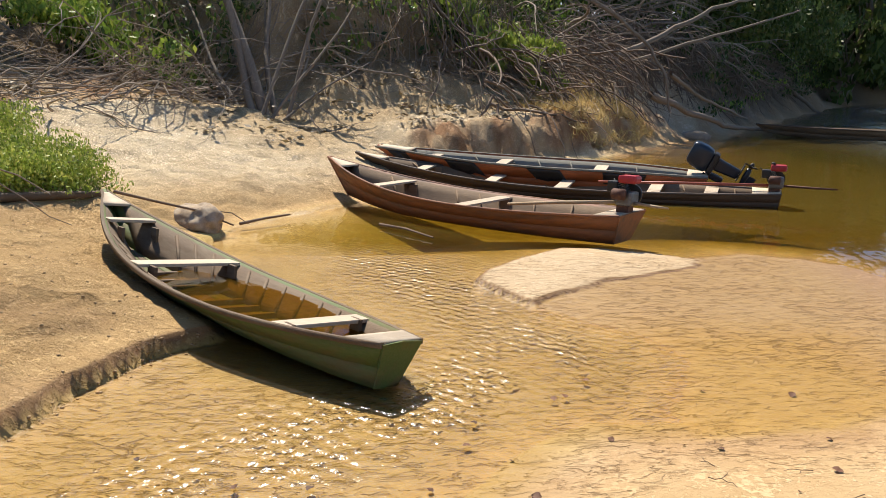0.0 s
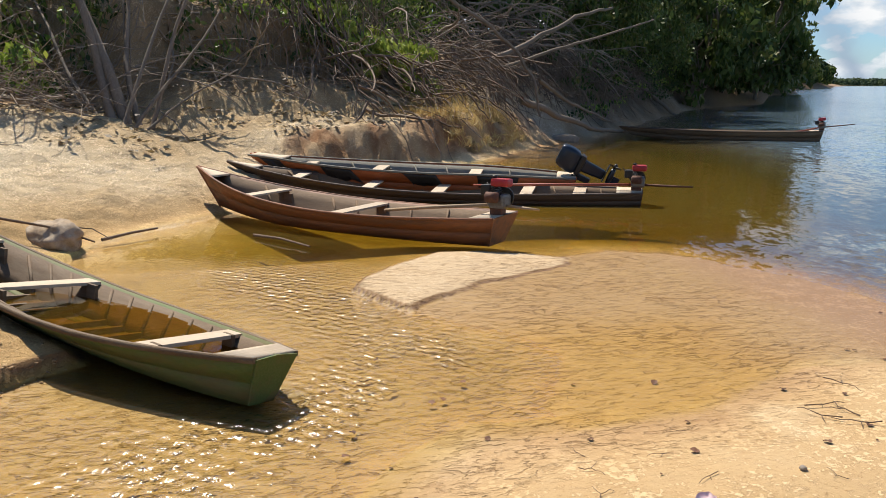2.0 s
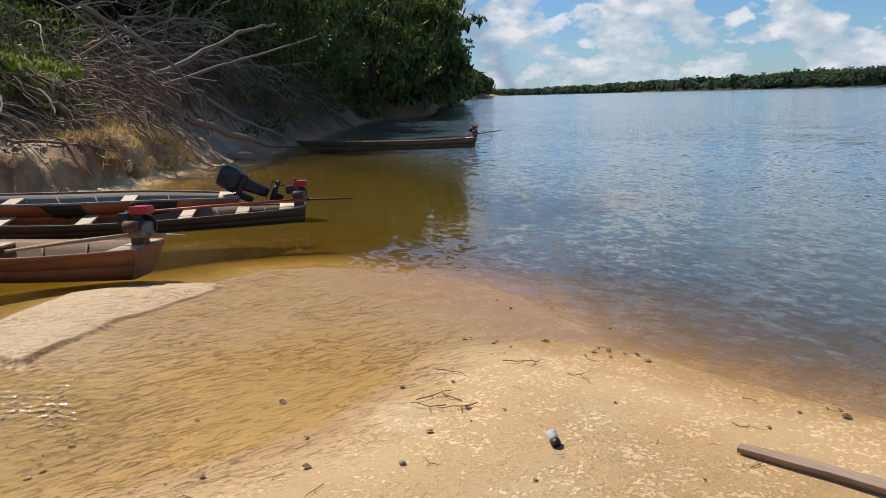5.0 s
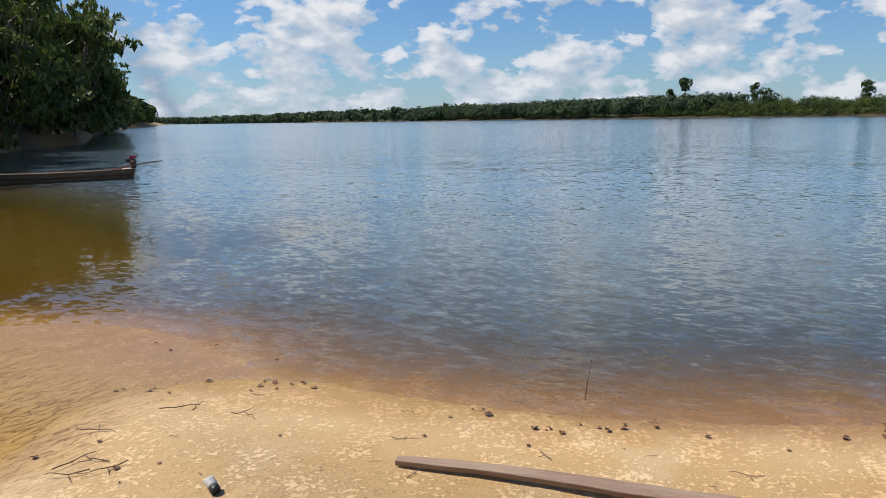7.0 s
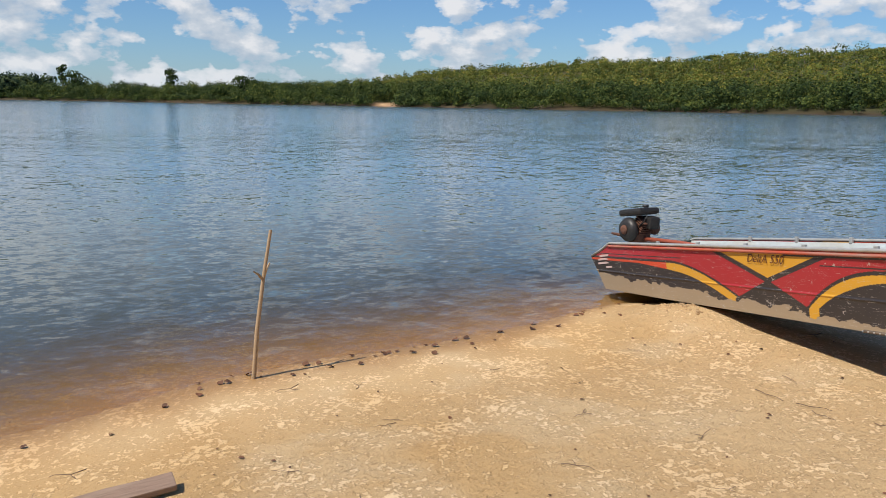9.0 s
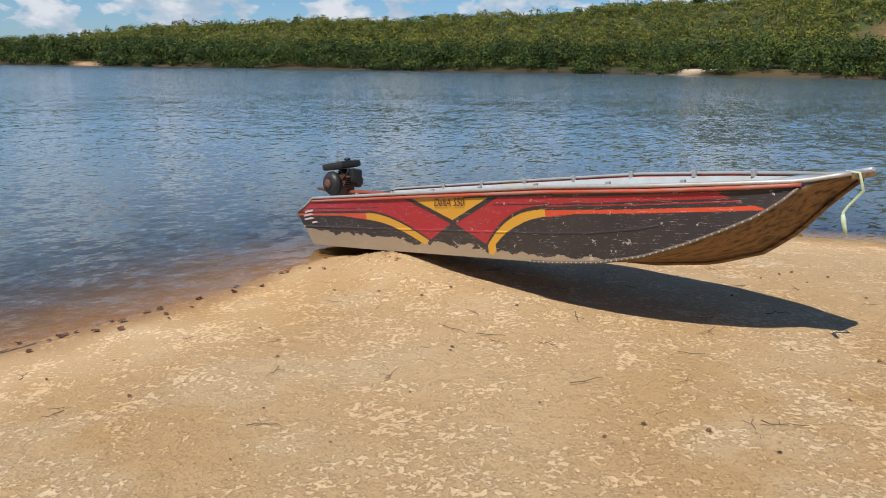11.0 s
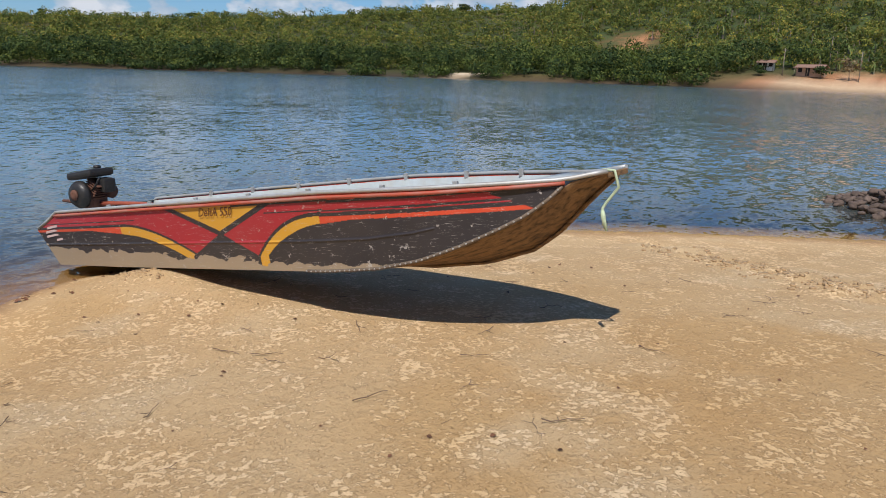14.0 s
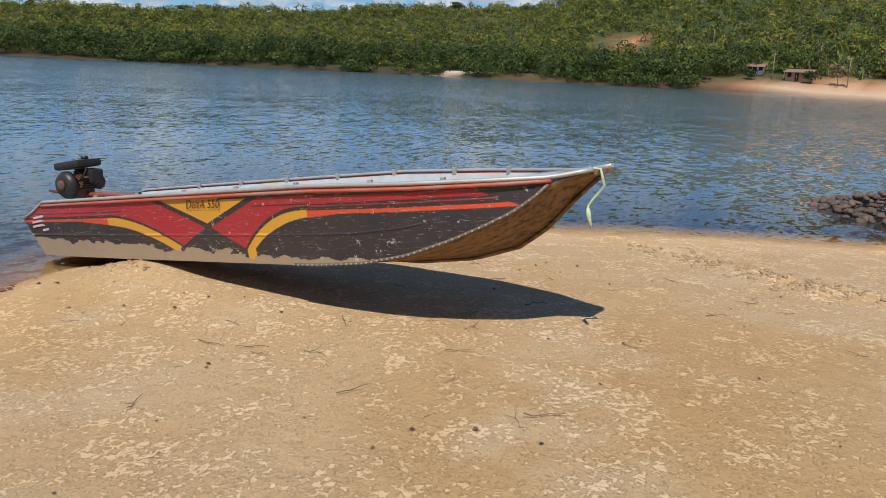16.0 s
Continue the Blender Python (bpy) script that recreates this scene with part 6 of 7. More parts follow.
def tree(at, tall, crown, leaf, per, mat, seed, lean=(0, 0), label="leafy riverside tree, dark and dense", trunk=0.16, low=0.35, clumps=26):
    """A tree: crooked trunk with limbs, and a crown of leaves hung in clumps on them."""
    r = np.random.RandomState(seed)
    x, y = at
    z = height(x, y)
    ob = root("tree", pose(x, y, z), label, "tree", "trees along the bank")
    top = np.array([lean[0], lean[1], tall * 0.72])
    stem = np.array([top * k + np.array([r.normal() * 0.12, r.normal() * 0.12, 0]) * (k * 2) for k in np.linspace(0, 1, 7)])
    stem[0] = (0, 0, -0.3)
    limbs, ends = [(stem, np.linspace(trunk, trunk * 0.45, 7))], []
    for k in range(clumps):
        f = low + (1 - low) * r.rand()
        p = stem[min(6, int(f * 6.99))]
        a = r.rand() * 2 * np.pi
        out = crown * (0.35 + 0.65 * r.rand())
        e = np.array([top[0] * f + math.cos(a) * out, top[1] * f + math.sin(a) * out, tall * (low * 0.75 + (1 - low * 0.75) * r.rand())])
        mid = (p + e) / 2 + r.normal(size=3) * 0.25 + np.array([0, 0, 0.3])
        limbs.append(([p, (p + mid) / 2 + r.normal(size=3) * 0.1, mid, (mid + e) / 2 + r.normal(size=3) * 0.1, e], [trunk * 0.4, trunk * 0.32, trunk * 0.25, trunk * 0.18, trunk * 0.08]))
        ends += [e, (mid + e) / 2]
    far_ends = []
    for k in range(9):
        e = ends[r.randint(len(ends))]
        out = np.array([e[0] - top[0] * 0.5, e[1] - top[1] * 0.5, 0.0])
        out /= np.linalg.norm(out) + 1e-6
        line = wander(r, e, out + np.array([0, 0, r.uniform(-0.1, 0.7)]), crown * r.uniform(0.5, 0.95), 6, 0.3, sag=0.8)
        limbs.append((line, np.linspace(trunk * 0.09, trunk * 0.03, 6)))
        far_ends += [line[3], line[4], line[5]]
    v, q = tubes(limbs, 4)
    part_np("trunk", v, q, BARK, ob, "crooked grey-brown trunk and limbs")
    v, q = leaves(ends, int(per * 0.86), (crown * 0.30, crown * 0.30, crown * 0.20), leaf, seed + 1, 0.35)
    v2, q2 = leaves(far_ends, per // 4, (crown * 0.15, crown * 0.15, crown * 0.10), leaf * 0.9, seed + 2, 0.35)
    v, q = np.concatenate([v, v2]), np.concatenate([q, q2 + len(v)])
    part_np("crown", v, q, mat, ob, "uneven crown of small leaves", smooth=False)
    return ob


rs = np.random.RandomState(5)
# trees on and behind the bank, near to far
spots = []
for s in np.arange(S_TIP - 16, S_CLAY - 4, 3.0):
    for d in (17.5, 23.0):
        spots.append((s + rs.uniform(-1.2, 1.2), d + rs.uniform(-1.5, 1.5), 0))
for s in np.arange(S_TER - 4, S_CLAY + 8, 3.6):
    spots.append((s, 29 + rs.uniform(-2, 2), 0))
for s in np.arange(S_CLAY + 1, S_CLAY + 46, 4.0):
    for d in (4.2, 8.5):
        spots.append((s + rs.uniform(-1.3, 1.3), d + rs.uniform(-1, 1), 1))
for s in np.arange(S_CLAY + 40, S_CLAY + 170, 5.5):
    for d in (0.8, 6):
        spots.append((s + rs.uniform(-2, 2), d + rs.uniform(-1, 1.5), 2))
for i, (s, d, kind) in enumerate(spots):
    if S_TER - 1 < s < S_SLUMP + 2 and d < 14 and kind == 0:
        d += 8
    if kind == 1 and s < S_CLAY + 4.5:
        continue
    p = bank_points(s, d)
    if kind == 0:
        tree(p, rs.uniform(4.4, 5.8) + 0.24 * (d - 11), rs.uniform(2.0, 2.8), 0.17, 62, LEAF_DARK, 100 + i, (rs.uniform(-0.8, 0.8), rs.uniform(-1.5, 0.3)), trunk=rs.uniform(0.10, 0.2), low=0.2, clumps=24)
    elif kind == 1:
        hang = d < 6.4
        tree(p, rs.uniform(9, 13) if not hang else rs.uniform(7, 10), rs.uniform(3.2, 4.2), 0.15, 165, LEAF_MID, 100 + i, (rs.uniform(0.5, 2.0) if hang else 0, -rs.uniform(0.3, 1.5) if hang else 0), label="dense riverside tree leaning out over the water" if hang else "leafy riverside tree, dark and dense", low=0.12 if hang else 0.3, clumps=26, trunk=0.2)
    else:
        tree(p, rs.uniform(11, 15), rs.uniform(3.6, 5), 0.42, 44, LEAF_MID, 100 + i, (rs.uniform(0, 2), -rs.uniform(0, 1.5)), low=0.05, clumps=30, trunk=0.25)

for j, q0 in enumerate(((6.3, 33.0), (9.2, 33.5), (3.2, 33.5), (0.5, 33.0))):
    tree(q0, 7.5, 3.4, 0.24, 62, LEAF_DARK, 900 + j, (0.3, -0.5), trunk=0.2, low=0.1, clumps=24)
# the same bank farther on, where single trees cannot be told apart
s = S_CLAY + 160 + 820 * rs.rand(620) ** 1.4
p = bank_points(s, rs.uniform(0.5, 26, 620))
b = np.column_stack([p, heights(p[:, 0], p[:, 1])])
woods("bank_woods", [(crowns(rs, b, rs.uniform(11, 16, 620), rs.uniform(4, 6, 620), 70, 1.7), 70)], LEAF_FAR, "dense trees along the near bank upstream", "woods", 204)
# dead branches bleached by the sun, lying and arching over the bank
paths = []
for i in range(430):
    s = rs.uniform(S_TIP - 8, S_CLAY + 9)
    d = rs.uniform(5.2, 9.5) if s < S_TER - 2 else rs.uniform(3.6, 8.0)
    x, y = bank_points(s, d)
    z = height(x, y)
    ln, up = rs.uniform(1.2, 3.8), rs.rand() ** 2
    a = rs.rand() * 6.283
    line = wander(rs, (x, y, z + 0.05), (math.cos(a), math.sin(a), 0.1 + 1.1 * up), ln, 9, 0.4, sag=0.9)
    line[:, 2] = np.maximum(line[:, 2], heights(line[:, 0], line[:, 1]) + 0.03)
    r0 = 0.006 + 0.024 * rs.rand() ** 3
    paths.append((line, np.linspace(r0, r0 * 0.35, 9)))
    for k in (3, 5, 6):
        side = wander(rs, line[k], line[k] - line[k - 1] + rs.normal(size=3) * 0.2, ln * 0.35, 5, 0.5, sag=0.4)
        side[:, 2] = np.maximum(side[:, 2], heights(side[:, 0], side[:, 1]) + 0.02)
        paths.append((side, np.linspace(r0 * 0.5, r0 * 0.2, 5)))
v, q = tubes(paths, 5)
tagged(part_np("dead_branches", v, q, DEAD_BRANCH), "sun-bleached dead branches tangled over the bank", "branches", kind="stuff")

# driftwood and dead stems heaped along the foot of the bank
paths = []
for i in range(420):
    s = rs.uniform(S_TIP + 0.5, S_TER + 1)
    d = 5.0 + 0.5 * rs.normal() + 1.6 * rs.rand() ** 2
    x, y = bank_points(s, d)
    ahead = bank_points(s + 1, d) - np.array([x, y])
    side = 1 if rs.rand() < 0.5 else -1
    line = wander(rs, (x, y, height(x, y) + rs.uniform(0.02, 0.35)), (ahead[0] * side + rs.normal() * 0.5, ahead[1] * side + rs.normal() * 0.5, rs.uniform(-0.1, 0.8) * rs.rand()), rs.uniform(0.8, 3.0), 8, 0.35, sag=0.5)
    line[:, 2] = np.maximum(line[:, 2], heights(line[:, 0], line[:, 1]) + 0.015)
    r0 = 0.006 + 0.024 * rs.rand() ** 3
    paths.append((line, np.linspace(r0, r0 * 0.4, 8)))
v, q = tubes(paths, 5)
tagged(part_np("driftwood_heap", v, q, DEAD_BRANCH), "grey-brown driftwood heaped where the sand meets the bank", "driftwood", kind="stuff")

# undergrowth: twigs and vines over the bank
paths = []
for i in range(3000):
    s, d = rs.uniform(S_TIP - 9, S_CLAY + 5), 0
    w_mid = 1.0 if s > S_TER - 2 else 0.0
    d = rs.uniform(3.2 if w_mid else 5.0, 10.0)
    x, y = bank_points(s, d)
    z = height(x, y)
    up = rs.rand()
    out = bank_points(s, d - 1) - np.array([x, y])
    aim = (out[0] * rs.uniform(-0.4, 1) + rs.normal() * 0.8, out[1] * rs.uniform(-0.4, 1) + rs.normal() * 0.8, 0.15 + 1.3 * up**2)
    ln = rs.uniform(0.7, 2.6)
    line = wander(rs, (x, y, z + 0.02), aim, ln, 6, 0.55, sag=1.2 * up)
    line[:, 2] = np.maximum(line[:, 2], heights(line[:, 0], line[:, 1]) + 0.02)
    r0 = 0.004 + 0.012 * rs.rand() ** 2.5
    paths.append((line, np.linspace(r0, r0 * 0.4, 6)))
v, q = tubes(paths, 3)
tagged(part_np("brushwood", v, q, TWIG), "tangle of dry brown twigs and vines over the bank", "brushwood", kind="stuff")

# leaves of the undergrowth
cen, bright = [], []
for i in range(2600):
    s = rs.uniform(S_TIP - 12, S_CLAY + 6)
    d = rs.uniform(5.6, 12.0) if s < S_TER - 1 else rs.uniform(4.3, 11)
    x, y = bank_points(s, d)
    if vnoise(np.array([x]), np.array([y]), 0.35, 44, 2)[0] < -0.12:
        continue
    z = height(x, y) + 0.1 + 1.2 * rs.rand() ** 2
    (bright if rs.rand() < 0.42 else cen).append((x, y, z))
for i in range(420):
    s = rs.uniform(S_CLAY - 1, S_CLAY + 40)
    x, y = bank_points(s, rs.uniform(0.6, 4.5))
    (bright if rs.rand() < 0.2 else cen).append((x, y, height(x, y) + rs.uniform(0.2, 2.6)))
v, q = leaves(cen, 26, (0.42, 0.42, 0.3), 0.095, 71, 0.4)
tagged(part_np("undergrowth", v, q, LEAF_DARK, smooth=False), "dark green undergrowth on the shaded bank", "undergrowth", kind="stuff")
v, q = leaves(bright, 26, (0.4, 0.4, 0.3), 0.085, 72, 0.4)
tagged(part_np("undergrowth", v, q, LEAF_BRIGHT, smooth=False), "bright green shrubs scattered over the bank", "undergrowth", kind="stuff")
lit = []
for i in range(900):
    s = rs.uniform(S_TIP - 6, S_CLAY + 2)
    d = rs.uniform(4.9 if s < S_BOW else 2.6, 9) if s < S_TER - 1 else rs.uniform(1.3, 8)
    x, y = bank_points(s, d)
    lit.append((x, y, height(x, y) + 0.03))
v, q = leaves(lit, 12, (0.35, 0.35, 0.03), 0.075, 73, 0.9)
tagged(part_np("leaf_litter", v, q, LEAF_DRY, smooth=False), "brown dead leaves lying on the bank", "leaf litter", kind="stuff")


def bush(at, size, per, leaf, mat, seed, label, clumps=14, lift=0.5):
    r = np.random.RandomState(seed)
    z = height(*at)
    ob = root("bush", pose(at[0], at[1], z), label, "bush", "bushes on the bank")
    ends, limbs = [], []
    for k in range(clumps):
        a, o = r.rand() * 2 * np.pi, r.rand() ** 0.6
        e = np.array([math.cos(a) * o * size[0], math.sin(a) * o * size[1], size[2] * (0.25 + 0.75 * r.rand())])
        e[2] += height(at[0] + e[0], at[1] + e[1]) - z
        ends.append(e)
        limbs.append((wander(r, (e[0] * 0.3, e[1] * 0.3, -0.05), e - np.array([e[0] * 0.3, e[1] * 0.3, -0.05]), np.linalg.norm(e) * 0.9, 5, 0.2), np.linspace(0.012, 0.004, 5)))
    v, q = tubes(limbs, 4)
    tagged(part_np("stems", v, q, TWIG, ob), kind="stuff")
    v, q = leaves(ends, per, (0.36, 0.36, 0.26), leaf, seed + 3, 0.35)
    part_np("foliage", v, q, mat, ob, "many small leaves", smooth=False)
    return ob


bush((-4.95, 8.6), (0.8, 0.7, 0.36), 620, 0.025, LEAF_LIME, 301, "low bright green creeping bush on the sand", 26)
bush((-5.9, 9.0), (1.2, 0.9, 0.6), 620, 0.026, LEAF_LIME, 302, "low bright green creeping bush on the sand", 24)
bush((-4.3, 8.5), (0.6, 0.4, 0.16), 120, 0.032, LEAF_LIME, 305, "sparse green creeper at the sand's edge", 12)
bush((2.2, 21.2), (2.0, 0.9, 1.3), 170, 0.10, LEAF_LIME, 303, "bright green leafy bush hanging over the earth bank", 30)
bush((-7.5, 15.5), (1.4, 1.2, 1.2), 150, 0.08, LEAF_BRIGHT, 304, "green shrub among dry twigs", 22)

# the cluster of leaning stems behind the sand slope: one tree with many stems
cz = height(-3.2, 14.7)
cluster = root("tree", pose(-3.2, 14.7, cz), "many-stemmed leaning tree, bare grey-brown stems on the bank", "tree", "trees along the bank")
for i, (bx, by, tx, ty, h, rad) in enumerate([(-0.2, 0, -2.0, 0.6, 5.5, 0.09), (0, 0.1, -1.4, 0.8, 6.0, 0.12), (0.2, 0.2, -0.8, 1.2, 5.0, 0.07), (-0.1, -0.1, 0.6, 0.6, 4.6, 0.045), (0.4, 0.2, 0.9, 0.9, 4.8, 0.05), (-0.4, 0, -2.2, 0.4, 4.2, 0.05), (0.1, -0.1, 1.6, 0.0, 3.6, 0.04), (-0.5, 0.1, -2.6, 0.8, 3.6, 0.035), (0.3, 0, 2.2, 0.5, 3.2, 0.03)]):
    line = wander(rs, (bx, by, -0.15), (tx - bx, ty + 1.7 - by, h - 1.4), h, 9, 0.13)
    v, q = tubes([(line, np.linspace(rad, rad * 0.5, 9))], 7)
    part_np("stem", v, q, BARK, cluster)

# roots hanging over the cut bank and fallen limbs
paths = []
for i in range(720):
    s = rs.uniform(S_TER + 0.5, S_CLAY + 20)
    clayey = s > S_SLUMP
    d = rs.uniform(1.6, 3.4) if clayey else rs.uniform(4.3, 5.4)
    x, y = bank_points(s, d)
    z = height(x, y) + rs.uniform(0.4, 1.8)
    o = bank_points(s, d - 1) - np.array([x, y])
    line = wander(rs, (x + o[0] * 0.3, y + o[1] * 0.3, z), (o[0] * 0.25 + rs.normal() * 0.12, o[1] * 0.25 + rs.normal() * 0.12, -1.0), rs.uniform(0.8, 2.6), 7, 0.28)
    line[:, 2] = np.maximum(line[:, 2], np.maximum(heights(line[:, 0], line[:, 1]), 0.0) + 0.01)
    r0 = 0.008 + 0.022 * rs.rand() ** 2.5
    paths.append((line, np.linspace(r0, r0 * 0.4, 7)))
for i in range(1100):
    s = rs.uniform(S_TER + 1.5, S_CLAY + 24)
    d = rs.uniform(1.6, 4.6)
    x, y = bank_points(s, d)
    z = height(x, y) + rs.uniform(0.0, 1.6)
    o = bank_points(s, d - 1) - np.array([x, y])
    line = wander(rs, (x, y, z), (o[0] * 0.9 + rs.normal() * 0.45, o[1] * 0.9 + rs.normal() * 0.45, rs.uniform(-0.9, 0.25)), rs.uniform(0.9, 3.0), 8, 0.5, sag=0.9)
    line[:, 2] = np.maximum(line[:, 2], heights(line[:, 0], line[:, 1]) + 0.01)
    r0 = 0.012 + 0.035 * rs.rand() ** 3
    paths.append((line, np.linspace(r0, r0 * 0.4, 8)))
v, q = tubes(paths, 4)
tagged(part_np("roots", v, q, ROOT), "bare tangled roots hanging over the cut bank", "roots", kind="stuff")


# the mass of grey roots and fallen branches that arches over the clay bank
paths = []
for i in range(95):
    s, d = rs.uniform(S_TER + 5.5, S_CLAY + 7), rs.uniform(2.6, 5.6)
    x, y = bank_points(s, d)
    z = height(x, y) + rs.uniform(0.1, 1.5)
    o = bank_points(s, d - 1) - np.array([x, y])
    t = bank_points(s + 1, d) - np.array([x, y])
    k = rs.uniform(-0.5, 1.5)
    line = wander(rs, (x, y, z), (o[0] * 0.7 + t[0] * k, o[1] * 0.7 + t[1] * k, rs.uniform(0.0, 0.8)), rs.uniform(2.0, 4.8), 10, 0.32, sag=1.3)
    line[:, 2] = np.maximum(line[:, 2], heights(line[:, 0], line[:, 1]) + 0.03)
    r0 = 0.018 + 0.05 * rs.rand() ** 2
    paths.append((line, np.linspace(r0, r0 * 0.35, 10)))
    for k2 in (4, 6, 7):
        side = wander(rs, line[k2], line[k2] - line[k2 - 1] + rs.normal(size=3) * 0.25, rs.uniform(0.7, 1.8), 6, 0.4, sag=0.8)
        side[:, 2] = np.maximum(side[:, 2], heights(side[:, 0], side[:, 1]) + 0.02)
        paths.append((side, np.linspace(r0 * 0.45, r0 * 0.15, 6)))
v, q = tubes(paths, 6)
tagged(part_np("root_mass", v, q, DEAD_BRANCH), "grey arching roots and branches massed over the clay bank", "roots", kind="stuff")


def limb(points, radius, label, mat=BARK, name="fallen_limb", sides=8):
    pts = np.array(points, float)
    t = np.linspace(0, len(pts) - 1, 4 * len(pts))
    fine = np.stack([np.interp(t, np.arange(len(pts)), pts[:, k]) for k in range(3)], 1)
    fine[1:-1] += rs.normal(size=(len(fine) - 2, 3)) * radius * 0.25
    v, q = tubes([(fine, np.linspace(radius, radius * 0.45, len(fine)))], sides)
    return tagged(part_np(name, v, q, mat), label, "branch")


limb([(6.2, 23.5, 2.7), (8.0, 24.5, 3.4), (9.8, 25.2, 4.3), (11.5, 26, 4.7)], 0.10, "grey fallen limb jutting from the bank")
limb([(6.6, 23.4, 2.5), (8.6, 23.8, 3.1), (10.5, 24.3, 3.6), (12.6, 24.8, 4.2)], 0.06, "grey fallen limb jutting from the bank")
limb([(4.4, 22.0, 4.6), (5.6, 22.0, 3.9), (6.6, 22.0, 3.1), (7.2, 21.8, 2.2), (7.4, 21.6, 1.0)], 0.075, "bent grey limb hanging down the bank")
limb([(6.9, 22.0, 1.5), (8.6, 23.0, 0.9), (10.6, 24.6, 0.35), (12.8, 26.2, 0.12)], 0.12, "dark log lying along the foot of the bank")
limb([(7.6, 22.4, 2.1), (9.0, 23.6, 1.4), (11.4, 25.4, 0.6)], 0.07, "dark root running down to the water")
limb([(19.5, 48, 4.2), (22, 46.5, 2.2), (24.6, 45, -0.2)], 0.20, "leaning dead trunk reaching into the water")

# ---- small things on the sand ----
STONE = material("grey_brown_stone", (0.30, 0.25, 0.19), 0.85, other=(0.17, 0.14, 0.11), grain=9, amount=0.7, bump=0.7, dirt=(0.38, 0.32, 0.24), dirt_scale=4)
BOULDER = material("pale_brown_boulder", (0.40, 0.29, 0.18), 0.9, other=(0.14, 0.10, 0.07), grain=14, amount=0.75, bump=0.9, dirt=(0.50, 0.42, 0.32), dirt_scale=5, dirt_amount=0.6)
DARK_STONE = material("dark_wet_rock", (0.15, 0.105, 0.08), 0.7, other=(0.04, 0.032, 0.026), grain=9, amount=0.7, bump=0.7, dirt=(0.12, 0.09, 0.065), dirt_scale=4, vary=0.5, spec=0.15)
DEAD_LEAF = material("dark_dead_leaf", (0.11, 0.045, 0.02), 0.7, other=(0.16, 0.075, 0.035), grain=30, amount=0.6, bump=0.3, vary=0.9)
STICK = material("brown_driftwood", (0.17, 0.11, 0.07), 0.85, other=(0.09, 0.055, 0.035), grain=24, stretch=(0.5, 3, 3), bump=0.5, dirt=(0.28, 0.20, 0.14), dirt_scale=3, vary=0.4)
PLANK = material("worn_red_brown_plank", (0.28, 0.185, 0.13), 0.85, other=(0.12, 0.075, 0.05), grain=30, stretch=(3, 0.3, 3), bump=0.5, dirt=(0.42, 0.32, 0.22), dirt_scale=5)
CLOD = material("damp_sand_clods", (0.43, 0.29, 0.15), 0.95, other=(0.30, 0.19, 0.10), grain=30, amount=0.6, bump=0.5)
rd = np.random.RandomState(77)


def lump(size, seed, detail=3):
    """An uneven stone."""
    bm = bmesh.new()
    bmesh.ops.create_icosphere(bm, subdivisions=detail, radius=1.0)
    off = Vector((seed * 3.1, seed * 1.7, seed * 0.9))
    for v in bm.verts:
        n = v.co.normalized()
        k = 1 + 0.30 * noise.noise(n * 1.3 + off) + 0.14 * noise.noise(n * 3.1 + off) + 0.10 * abs(noise.noise(n * 6 + off)) + 0.05 * noise.noise(n * 13 + off)
        v.co = Vector((n.x * k * size[0], n.y * k * size[1], n.z * k * size[2]))
    for f in bm.faces:
        f.smooth = True
    return bm


def stone(at, size, seed, mat, label, group="", detail=3, sink=0.3):
    ob = part("rock", lump(size, seed, detail), mat)
    ob.matrix_world = pose(at[0], at[1], at[2] if len(at) > 2 else height(*at) + size[2] * (1 - sink), 0, 0, seed * 40)
    return tagged(ob, label, "rock", group)


stone((-2.80, 8.55), (0.43, 0.28, 0.20), 3, BOULDER, "rounded grey-brown boulder beside the canoe's bow", "", 4, 0.72)
stone((2.43, 2.05), (0.02, 0.016, 0.014), 5, STONE, "small pale stone on the sand", "", 2)
first = [part("rock", lump((0.26, 0.19, 0.11), 20 + k, 2), DARK_STONE) for k in range(3)]
for k, ob in enumerate(first):
    ob.matrix_world = pose(1.5 + 0.2 * k, -14.9, 0.05)
    ob.scale = (0.3, 0.3, 0.3)
    tagged(ob, "dark brown broken rock in a heap at the river's edge", "rock", "rocks in the river")
for i in range(280):
    a, o = rd.rand() * 6.283, rd.rand() ** 0.55
    x, y = 1.35 + math.cos(a) * o * 1.25, -14.6 + math.sin(a) * o * 1.45
    ob = copy_thing(first[i % 3], pose(x, y, -0.02 + 0.34 * (1 - o) * (0.4 + 0.6 * rd.rand()) + 0.03, rd.uniform(-30, 30), rd.uniform(-30, 30), rd.uniform(0, 360)))
    k = rd.uniform(0.16, 0.42)
    ob.scale = (k, k, k)
stone((9.2, 24.4, 0.06), (0.5, 0.35, 0.2), 9, STONE, "pale rounded rock at the foot of the bank")


def stick(points, radius, label, name="driftwood", mat=None, sides=6, bits=()):
    """A bent stick with a few side twigs."""
    paths = [(np.array(points, float), np.linspace(radius, radius * 0.6, len(points)))]
    for k, d in bits:
        p = np.array(points[k], float)
        paths.append(([p, p + np.array(d) * 0.5 + np.array([0, 0, 0.01]), p + np.array(d)], [radius * 0.6, radius * 0.5, radius * 0.3]))
    v, q = tubes(paths, sides)
    return tagged(part_np(name, v, q, mat or STICK), label, "stick")


